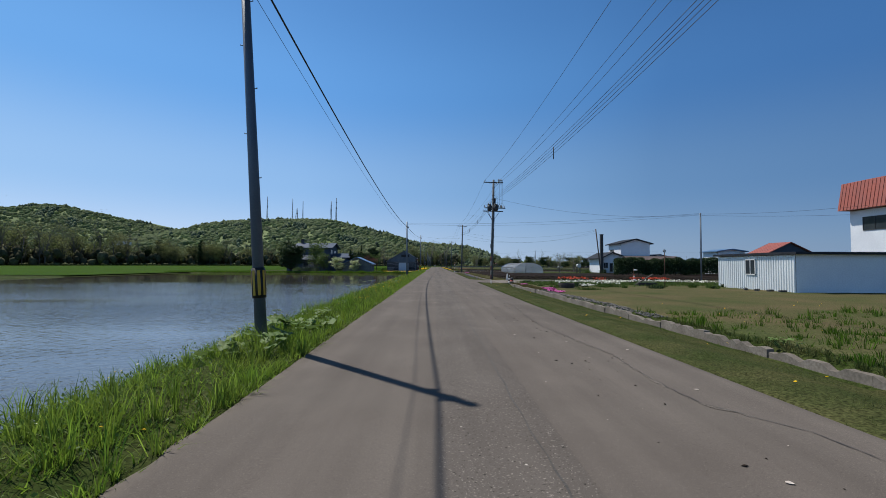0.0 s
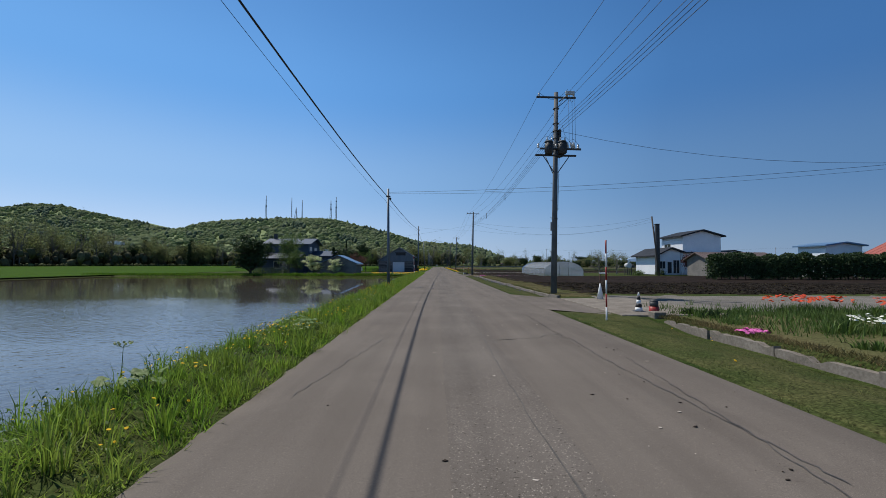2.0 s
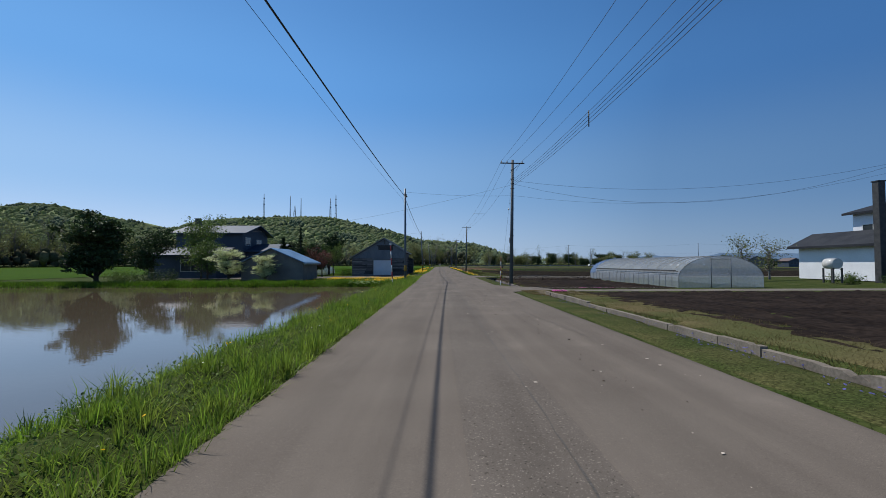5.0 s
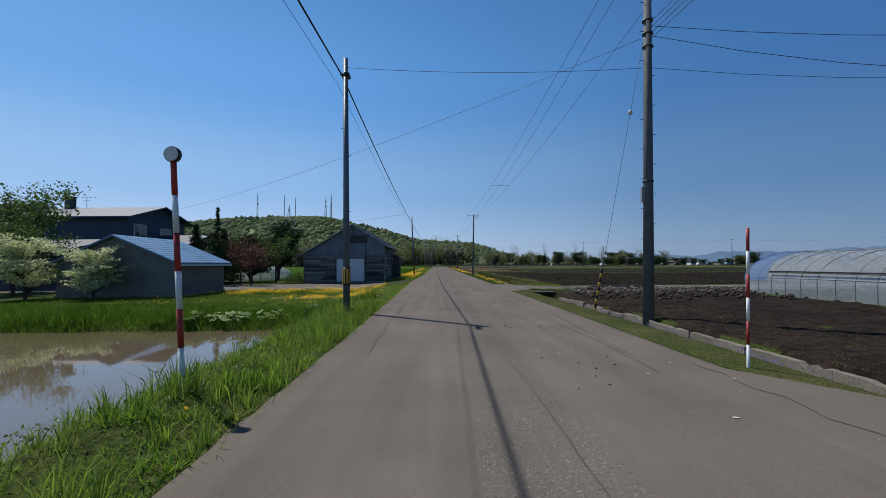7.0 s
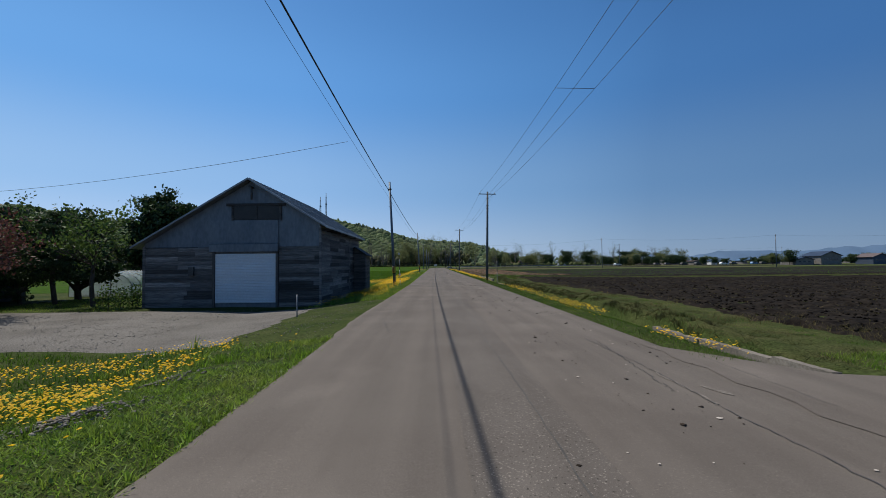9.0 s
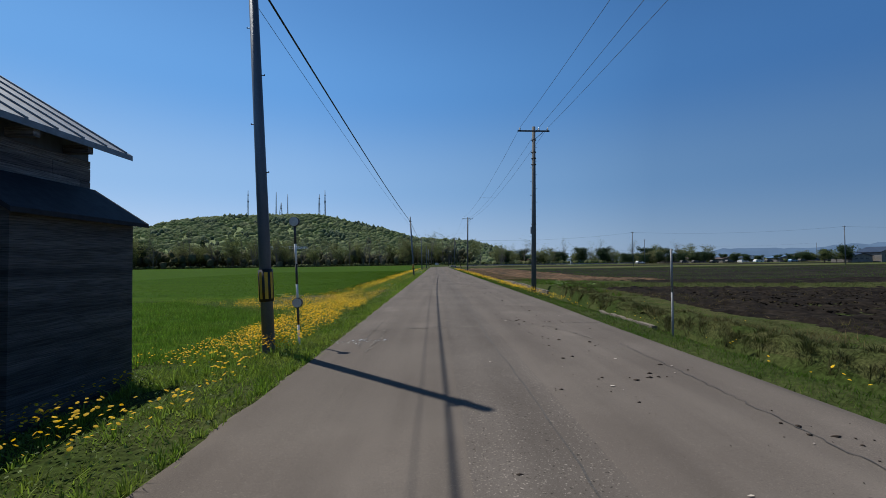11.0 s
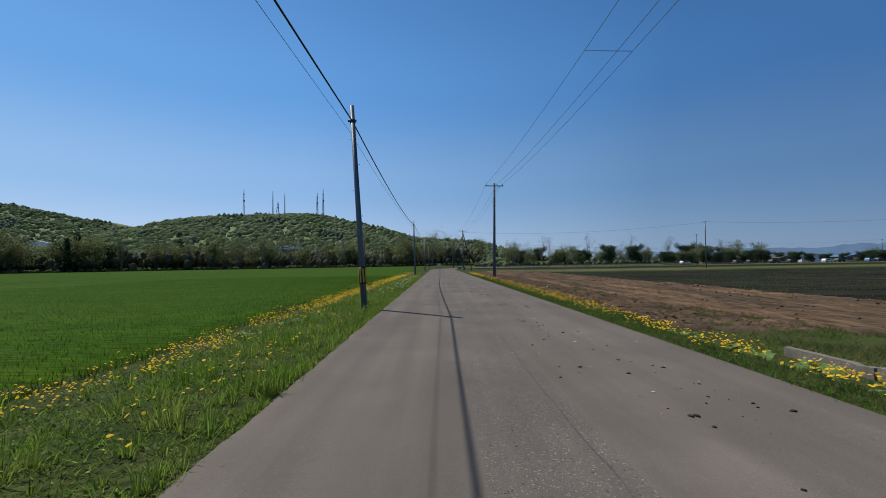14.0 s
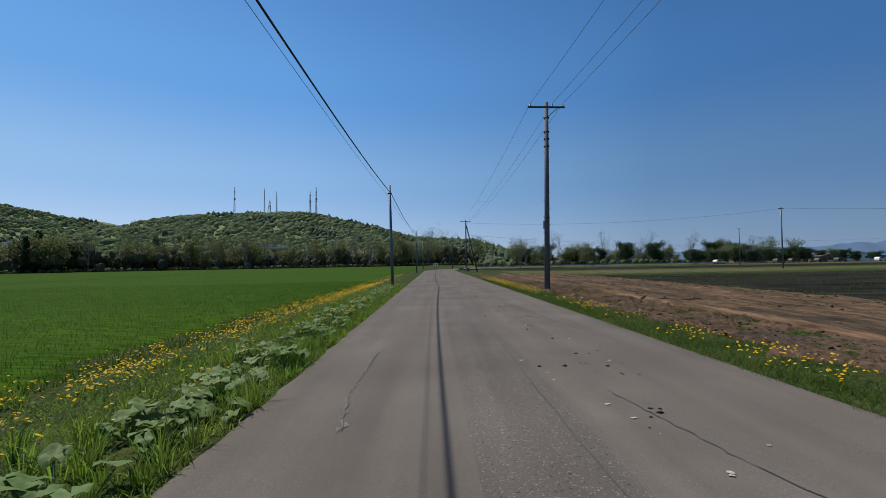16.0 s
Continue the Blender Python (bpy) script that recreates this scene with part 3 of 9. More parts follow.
random.seed(11)
V, Q = [], []
streak(V, Q, [(float(np.interp(-10 + k * 0.25, [0, 96, 115, 150, 178], [0.89, 0.82, 0.74, 0.86, 0.94])) + 0.02 * math.sin(k * 0.19) + random.uniform(-0.012, 0.012), -10 + k * 0.25) for k in range(1180)], 0.0085)
LONG = [[(0.9, 21.6), (1.5, 21.4), (2.1, 20.7), (2.87, 20.4), (2.87, 19.7), (2.82, 18.75), (2.82, 17.9), (2.85, 17.3), (2.92, 16.7), (2.95, 16.1), (2.7, 13.5), (2.62, 11.0), (2.8, 9.1), (2.98, 7.4), (2.88, 6.3), (2.86, 5.4), (2.9, 4.8), (3.14, 4.4), (3.4, 4.0), (3.46, 3.4), (3.4, 1.0)],
        [(1.64, 40.7), (1.66, 38.8), (2.3, 37.6), (2.62, 37.0), (2.58, 35.2), (2.56, 34.0), (2.62, 33.5), (2.3, 33.4), (2.04, 33.06), (1.6, 32.9), (0.9, 32.7)], [(2.62, 33.5), (2.48, 33.06), (2.66, 33.0), (2.6, 31.0), (2.75, 27.0)],
        [(-2.1, 98.9), (-1.5, 98.78), (-0.86, 98.74), (-0.12, 98.47), (0.41, 98.3), (0.85, 98.2), (1.3, 97.94), (1.72, 97.66), (2.46, 97.47), (2.86, 97.46), (3.67, 97.64), (3.85, 97.7)],
        [(-1.45, 102.4), (-1.5, 100.6), (-1.49, 98.6), (-1.5, 97.6), (-1.53, 97.1), (-1.49, 96.4), (-1.42, 95.6), (-1.47, 95.1), (-1.4, 93.4)], [(2.6, 97.5), (2.7, 96.8), (2.75, 96.3), (2.74, 95.7), (2.8, 94.6), (2.72, 92.0)], [(0.81, 98.2), (0.8, 97.2), (0.84, 96.5)],
        [(-2.12, 146.0), (-1.7, 146.05), (-1.3, 146.13), (-0.85, 146.19), (-0.36, 146.22), (0.19, 146.32), (0.75, 146.32), (1.24, 146.24), (1.77, 146.4), (2.34, 146.57), (2.96, 146.75), (3.8, 146.77)],
        [(-1.35, 146.1), (-1.3, 145.8), (-1.34, 145.6), (-1.31, 145.2), (-1.4, 143.6)], [(2.3, 146.4), (2.5, 145.7), (2.6, 145.4), (2.8, 144.5)], [(2.7, 119.6), (2.74, 117.3), (2.67, 115.5), (2.69, 114.4), (2.6, 112.4), (2.65, 110.0)], [(3.96, 118.0), (3.9, 116.5), (3.85, 115.4)], [(1.6, 166.25), (2.2, 166.2), (2.9, 166.28), (3.8, 166.3)], [(-2.1, 189.6), (-1.0, 189.8), (0.0, 189.85), (1.2, 190.0), (2.4, 189.9), (3.7, 190.1)],
        [(1.7, 203.5), (2.0, 201.6), (2.25, 200.6), (2.2, 199.4), (2.4, 198.6)], [(0.6, 200.6), (0.95, 200.2), (1.3, 200.6)], [(-1.2, 206.0), (-1.25, 203.6), (-1.1, 202.4)], [(-1.2, 55.5), (-1.1, 53.6), (-1.25, 52.4), (-1.2, 51.0)], [(-0.1, 52.2), (-0.2, 51.5), (-0.05, 50.9)], [(0.9, 57.0), (0.5, 56.2), (0.55, 54.0)]]
PALE_V, PALE_Q = [], []
streak(PALE_V, PALE_Q, [(2.93, 116.25), (2.98, 116.1), (3.04, 115.95), (3.06, 115.85)], 0.035)
streak(PALE_V, PALE_Q, [(3.98, 118.2), (3.93, 117.2), (3.92, 116.6), (3.88, 115.6), (3.84, 114.8)], 0.03)
for line_ in LONG:
    for (xa, ya), (xb, yb) in zip(line_, line_[1:]):
        n_ = max(3, int(math.hypot(xb - xa, yb - ya) / 0.09))
        pts = crack_line(xa, ya, xb, yb, 0.018, n_)
        pts[0], pts[-1] = (xa, ya), (xb, yb)
        streak(V, Q, pts, 0.0065)
        if random.random() < 0.35:
            streak(PALE_V, PALE_Q, [(p[0] + random.uniform(-0.04, 0.04), p[1] + random.uniform(-0.04, 0.04)) for p in pts], random.uniform(0.012, 0.03))
for y in list(np.arange(24, 240, 23.0)):
    streak(V, Q, crack_line(random.uniform(2.2, 3.0), y, random.uniform(2.2, 3.2), y + random.uniform(3, 9), 0.03, 60), 0.006)
    streak(V, Q, crack_line(random.uniform(-1.7, -1.2), y + 5, random.uniform(-1.6, -1.0), y + 5 + random.uniform(1.5, 4), 0.03, 30), 0.005)
PALE_V = [(x, y, z - 0.002) for x, y, z in PALE_V]
dusty = new("dust_streak", fast_mesh("dust_streak", PALE_V, quads=PALE_Q, material=M["dust"]))
dusty.parent = road
tagged(dusty, "pale dry dust lying along the cracks", kind="stuff")
cracks = new("crack", fast_mesh("crack", V, quads=Q, material=M["tar"]))
cracks.parent = road
tagged(cracks, "thin dark cracks in the asphalt", kind="stuff")

# ---- field patches, water, walls ----
setting("water", sheet("water", spaced((PADDY_X - 1, -5.0, 1.5), (-5.0, -3.8, 0.3)), spaced((-70, 101, 1.5)), lambda x, y: x * 0 + WATER_Z, M["water"]), "shallow muddy water in a flooded rice paddy", "water")


def patch(name, x0, x1, y0, y1, d, material, lift, rough, label, category, ragged=0.4, seed=1, clods=0.0, keep=None):
    r = np.random.RandomState(seed)

    def z(x, y):
        lump = r.normal(0, 1, x.shape) * clods * (0.4 + 0.6 * (wobble(x, y, 3, seed) > 0))
        return ground_z(x, y) + lift + rough * wobble(x, y, 1.2, seed + 1) + lump

    def inside(x, y):
        w = ragged * wobble(x, y, 2.5, seed + 2)
        ok = (x > x0 + w) & (x < x1 - w) & (y > y0 + w) & (y < y1 - w)
        return ok if keep is None else ok & keep(x, y)
    return setting(name, sheet(name, spaced((x0 - 0.5, min(x0 + 22, x1) + 0.5, d), (min(x0 + 22, x1), x1 + 1, d * 5)), spaced((y0 - 0.5, y1 + 0.5, d)), z, material, inside, 0.12), label, category)


def field_edge(y):
    """Where the ploughed soil past the track begins."""
    return np.interp(y, [117, 126, 150, 158], [7.7, 8.6, 8.2, 9.0])


patch("worn_verge_1", 3.72, 6.15, -20, 38.4, 0.25, M["turf"], 0.015, 0.004, "worn olive turf verge between lane and wall", "verge", 0.05, 31)
patch("worn_verge_2", 3.72, 5.45, 44.2, 86.0, 0.25, M["turf"], 0.015, 0.004, "worn olive turf verge between lane and wall", "verge", 0.05, 32)
patch("worn_verge_3", 3.72, 5.95, 90.3, 112.2, 0.25, M["turf"], 0.015, 0.004, "worn olive turf verge between lane and wall", "verge", 0.05, 33)
patch("lawn", 6.6, 26, -30, 37.5, 0.5, M["lawn"], 0.03, 0.01, "dry mossy lawn beside the flower beds", "lawn", 0.1, 2)
patch("gravel_yard", 6.9, 60, 38.6, 46.2, 0.5, M["gravel"], 0.02, 0.006, "grey gravel farm yard", "yard", 0.3, 3)
patch("ploughed_field_1", 7.6, 60, 47, 61.5, 0.22, M["stubble_soil"], 0.03, 0.05, "dark ploughed soil with dry stubble", "field", 0.3, 4, 0.035)
patch("ploughed_field_2", 6.9, 60, 61.5, 85.0, 0.3, M["soil"], 0.04, 0.03, "black freshly tilled soil", "field", 0.3, 5, 0.02)
patch("dry_strip", 5.75, 8.0, 44.8, 85.2, 0.3, M["lawn"], 0.03, 0.015, "dry mossy strip between wall and ploughed soil", "verge", 0.1, 22)
patch("gravel_drive_1", 3.9, 40, 86.2, 90.2, 0.5, M["gravel"], 0.012, 0.003, "grey gravel drive into the farm", "drive", 0.2, 6)
patch("ploughed_field_3", 5.95, 16.2, 90.8, 110.2, 0.25, M["soil"], 0.05, 0.03, "black tilled soil beside the greenhouse", "field", 0.25, 7, 0.02)
patch("gravel_drive_2", 4.2, 80, 111.4, 117.0, 0.5, M["gravel"], 0.012, 0.003, "grey gravel track between fields", "drive", 0.2, 8)
patch("rough_corner", 5.2, 7.6, 110.2, 111.8, 0.2, M["turf"], 0.05, 0.03, "rough grassy corner beside the track", "verge", 0.2, 19)
patch("bank_turf", 5.2, 10.5, 117.3, 167.5, 0.16, M["turf"], 0.022, 0.02, "rough olive turf on the field bank", "bank", 0.1, 45, 0.012, keep=lambda x, y: (x > wall_x(y) + 0.14) & ((x < field_edge(y) + 0.5) | (y > 161)))
patch("headland_turf", 10.4, 120, 161.4, 167.4, 0.5, M["turf"], 0.03, 0.05, "rough dark turf along the headland", "bank", 0.3, 46)
patch("rubble_ground", 7.3, 26, 109.6, 112.6, 0.3, M["stubble_soil"], 0.06, 0.04, "dark soil strewn with pale rubble beside the track", "ground", 0.25, 23, 0.03)
patch("ploughed_field_4", 7.4, 160, 117.6, 161.8, 0.3, M["stubble_soil"], 0.05, 0.05, "black ploughed field with pale stubble", "field", 0.5, 9, 0.04, keep=lambda x, y: x > field_edge(y) + 0.3 * wobble(x, y, 3, 21))
patch("ploughed_band", 14.5, 200, 167, 178, 0.5, M["stubble_soil"], 0.04, 0.05, "rough dark ploughed headland", "field", 0.8, 13, 0.04)
patch("wet_field", 18.0, 240, 177.5, 262, 1.2, M["wet_soil"], 0.03, 0.012, "wet dark field with thin green shoots", "field", 1.0, 10)


def track_z(x, y):
    rut = 0.03 * np.sin((x + 0.5 * np.sin(y * 0.045)) * 3.4) + 0.03 * np.sin((x - 0.4 * np.sin(y * 0.03)) * 7.3)
    ridge = 0.14 * np.exp(-((x - 17.6 - 0.5 * wobble(x * 0, y, 9, 14)) / 0.9) ** 2) * (0.6 + 0.4 * wobble(x, y, 3, 15))
    return ground_z(x, y) + 0.12 + rut + ridge + 0.018 * wobble(x, y, 1.3, 16) + np.random.RandomState(16).normal(0, 0.014, x.shape)


setting("dirt_track", sheet("dirt_track", spaced((9.6, 19.4, 0.22)), spaced((172, 268, 0.4)), track_z, M["orange_dirt"], lambda x, y: (x > 10.4 - 0.035 * (y - 172) * (y < 215) - 1.5 * (y >= 215) + 0.5 * wobble(x, y, 3, 17)) & (x < 19.0 - 0.5 * wobble(x, y, 4, 18)), 0.2), "rutted bare ochre earth track beside a field", "track")
patch("gravel_yard_left", -40, -2.4, 119.5, 131.2, 0.5, M["gravel"], 0.022, 0.004, "grey gravel yard before the barn", "yard", 0.35, 12, keep=lambda x, y: (y > 119.5 + 1.6 * np.clip((-x - 2) / 8, 0, 1) * (x > -12)))
setting("crop_field", sheet("crop_field", spaced((-300, -20, 8), (-20, -5.9, 0.7)), spaced((158.5, 300, 1.5), (300, 520, 10)), lambda x, y: ground_z(x, y) + 0.02, M["crop"], lambda x, y: x < -6.2 + 0.25 * wobble(x, y, 3, 4), 0.15), "even bright green young wheat field", "field")
setting("crop_field_near", sheet("crop_field_near", spaced((-70, -20, 2.0), (-20, -4.4, 0.4)), spaced((144.5, 158.6, 0.4)), lambda x, y: ground_z(x, y) + 0.03, M["crop"], lambda x, y: (x < -4.5 - 1.2 * np.clip(y - 151.3, 0, 9) + 0.3 * wobble(x, y, 3, 6)) & (y < 158.3) & (y > 145.0), 0.15), "bright green young wheat beside the meadow", "field")
setting("crop_field_far", sheet("crop_field_far", spaced((-330, -54, 6)), spaced((60, 330, 6)), lambda x, y: ground_z(x, y) + 0.06, M["crop"], lambda x, y: (x < -54) & (y > 66) & ((y < 150) | (x < -62))), "green field behind the paddy", "field")
for k, (y0, y1, key) in enumerate(((268, 292, "far_field"), (300, 330, "wet_soil"), (336, 420, "far_field"), (428, 470, "crop"))):
    patch("far_field_%d" % (k + 1), 12, 700, y0, y1, 4.0, M[key], 0.08, 0.0, "flat strip of far farmland", "field", 1.5, 20 + k)


def wall_run(name, y0, y1, top, foot, keep=1.0, seed=1, broken=0.1):
    """A low wall of cast blocks, each a little askew."""
    r = np.random.RandomState(seed)
    e = tagged(new(name), "low weathered concrete retaining wall in short blocks", "wall", kind="structure")
    y = y0
    while y < y1:
        ln = 1.96 if r.rand() < 0.8 else 1.2
        if r.rand() < keep:
            bm = bmesh.new()
            zt, m = top + r.uniform(-0.04, 0.04), 14
            jag = np.where(r.rand(m + 1) < broken, r.uniform(0.02, 0.09, m + 1), r.uniform(0, 0.01, m + 1))
            prism(bm, [(0.012, foot), (ln - 0.012, foot)] + [(ln - 0.012 - (ln - 0.024) * k / m, zt - jag[k]) for k in range(m + 1)], "x", -0.07, 0.07)
            ob = part("block", bm, M["concrete"], e)
            x = float(wall_x(y))
            ob.matrix_basis = pose(x + r.uniform(-0.02, 0.02), y, r.uniform(-0.015, 0.01), 0, r.uniform(-2, 2), math.degrees(math.atan2(-(float(wall_x(y + ln)) - x), ln)) + r.uniform(-0.5, 0.5))
        y += ln + 0.004
    return e


wall_run("roadside_wall_1", -8, 35.6, 0.01, -0.6, seed=3, broken=0.35)
wall_run("roadside_wall_2", 44.8, 84.4, 0.03, -0.6, seed=4)
wall_run("roadside_wall_3", 91, 108.0, -0.2, -0.6, seed=5, broken=0.3)
wall_run("roadside_wall_4", 117.0, 121.5, -0.08, -0.7, 0.95, seed=6)
wall_run("roadside_wall_6", 147.4, 151.2, -0.22, -0.7, 1.0, seed=8, broken=0.4)
wall_run("roadside_wall_5", 163.5, 181, -0.30, -0.9, 1.0, seed=7)
bridge = thing("drive_slab", "flat concrete slab bridging the roadside ditch", "slab", (0, 0, 0))
boxes("slab", M["concrete"], bridge, (5.5, 37.2, -0.14, 8.9, 43.8, 0.02), bevel=0.02)
boxes("kerb", M["concrete"], bridge, (6.25, 36.75, -0.5, 6.6, 37.15, 0.14), bevel=0.02)
bm = bmesh.new()
bm.faces.new([bm.verts.new((a, b, 0.004 - 0.012 * (a - 3.9))) for a, b in ((3.5, 39.1), (4.7, 38.0), (5.6, 37.4), (5.6, 44.3), (4.8, 44.9), (3.5, 46.8))])
for y0, y1 in ((86.2, 90.4), (111.5, 116.9)):
    b2 = bmesh.new()
    b2.faces.new([b2.verts.new((a, b, 0.006 - 0.012 * (a - 3.9))) for a, b in [(3.5 + 0.05 * math.sin(j * 1.9 + y0) + 0.03 * math.sin(j * 4.3), y1 + 2.2 - (y1 - y0 + 4.0) * j / 24) for j in range(1, 24)] + [(3.5, y0 - 1.8), (4.3, y0 - 0.9), (5.0, y0 + 0.1), (6.2, y0 + 0.4), (6.2, y1 - 0.4), (5.0, y1 - 0.1), (4.3, y1 + 1.0), (3.5, y1 + 2.2)]])
    part("apron", b2, M["asphalt"], road, "asphalt apron from the lane to a drive")
flare = part("apron", bm, M["asphalt"], road, "asphalt apron from the lane to the slab")


# ---- poles and wires ----
def pole_base(x, y, h, lean, key, r0, r1, label, name="utility_pole"):
    e = thing(name, label, "utility pole", (x, y, 0), 0, "poles along the lane")
    bm = bmesh.new()
    cyl(bm, (0, 0, -0.8), (0, 0, h), r0, r1, 14)
    part("shaft", bm, M[key], e)
    e.matrix_basis = pose(x, y, 0, lean[1], lean[0], 0)
    return e


def step_bolts(e, z0, z1, r, dz=0.45):
    k = 0
    z = z0
    while z < z1:
        s = 1 if k % 2 else -1
        rods("step_bolt", M["dark_steel"], e, ((s * r * 0.8, 0, z), (s * (r + 0.08), 0, z), 0.008), ((s * (r + 0.08), 0, z - 0.005), (s * (r + 0.08), 0, z + 0.02), 0.009), n=6)
        k, z = k + 1, z + dz


def warning_band(e, z, r):
    bm = bmesh.new()
    cyl(bm, (0, 0, z), (0, 0, z + 0.58), r, r, 16)
    band = part("warning_band", bm, M["black"], e, "black guard sleeve with yellow stripes")
    for k in range(8):
        a = k * math.tau / 8 + 0.2
        bm = bmesh.new()
        vs = [bm.verts.new(((r + 0.004) * math.cos(a + da), (r + 0.004) * math.sin(a + da), z + zz)) for zz, da in ((0.05, 0), (0.05, 0.22), (0.05, 0.42), (0.53, 0.42), (0.53, 0.22), (0.53, 0))]
        bm.faces.new((vs[0], vs[1], vs[4], vs[5])), bm.faces.new((vs[1], vs[2], vs[3], vs[4]))
        part("stripe", bm, M["yellow"], band, "yellow reflective stripe")


def insulator(e, x, y, z, s=1.0):
    bm = bmesh.new()
    cyl(bm, (x, y, z), (x, y, z + 0.05 * s), 0.05 * s, 0.05 * s, 8)
    cyl(bm, (x, y, z + 0.05 * s), (x, y, z + 0.13 * s), 0.035 * s, 0.05 * s, 8)
    cyl(bm, (x, y, z + 0.13 * s), (x, y, z + 0.18 * s), 0.045 * s, 0.02 * s, 8)
    part("insulator", bm, M["porcelain"], e, "pale porcelain insulator")


LEFT = [(-3.34, 8.69, 8.8, (-4.1, -1.0), 1), (-3.43, 55.3, 6.88, (-0.5, 0), 0), (-3.15, 100.25, 8.2, (-0.2, 0), 1), (-3.23, 144.15, 7.75, (-2.4, 0), 1),
        (-2.83, 188.95, 7.1, (-3.0, 0), 1), (-3.1, 229.0, 6.95, (-1.0, 0), 0), (-3.1, 272.0, 7.0, (0, 0), 0), (-3.0, 312.0, 7.0, (0, 0), 0)]
LEFT_AT = []
for x, y, h, lean, band in LEFT:
    e = pole_base(x, y, h, lean, "steel_pole", 0.115, 0.075, "slim blue-grey steel cable pole on the grass verge")
    step_bolts(e, 2.3, h - 0.9, 0.06, 0.9)
    if band:
        warning_band(e, 0.85, 0.128)
    bm = bmesh.new()
    cyl(bm, (0, 0, h - 0.62), (0, 0, h - 0.5), 0.1, 0.1, 12)
    part("pole_band", bm, M["dark_steel"], e)
    boxes("bracket", M["dark_steel"], e, (-0.15, -0.12, h - 0.6, 0.15, -0.09, h - 0.54))
    if y < 20:
        boxes("cable_arm", M["dark_steel"], e, (0.05, -0.04, 7.46, 0.22, 0.04, 7.53))
    m = e.matrix_basis
    LEFT_AT.append((m @ (Vector(({55: -0.03, 100: -0.11, 144: -0.13, 188: 0.0}.get(int(y), 0.1), -0.1, h - 0.57)) if y > 20 else Vector((0.19, 0, 7.5))), m @ Vector((0.1, 0, h - 0.9)), m @ Vector((0, 0, h))))
for k in (1, 2):
    x, y, h = LEFT[k][:3]
    cl = thing("cable_closure", "black cable splice case hung beside a pole", "cable closure", (x + 0.14, y - 0.55, h - 0.82), 0)
    bm = bmesh.new()
    cyl(bm, (0, -0.2, 0), (0, 0.2, 0.05), 0.07, 0.07, 12)
    ball(bm, (0, -0.2, 0), 0.07), ball(bm, (0, 0.2, 0.05), 0.07)
    part("case", bm, M["black"], cl)
    rods("hanger", M["dark_steel"], cl, ((0, -0.2, 0.05), (0, -0.2, 0.24), 0.01))
    rods("hanger", M["dark_steel"], cl, ((0, 0.2, 0.1), (0, 0.2, 0.26), 0.01))

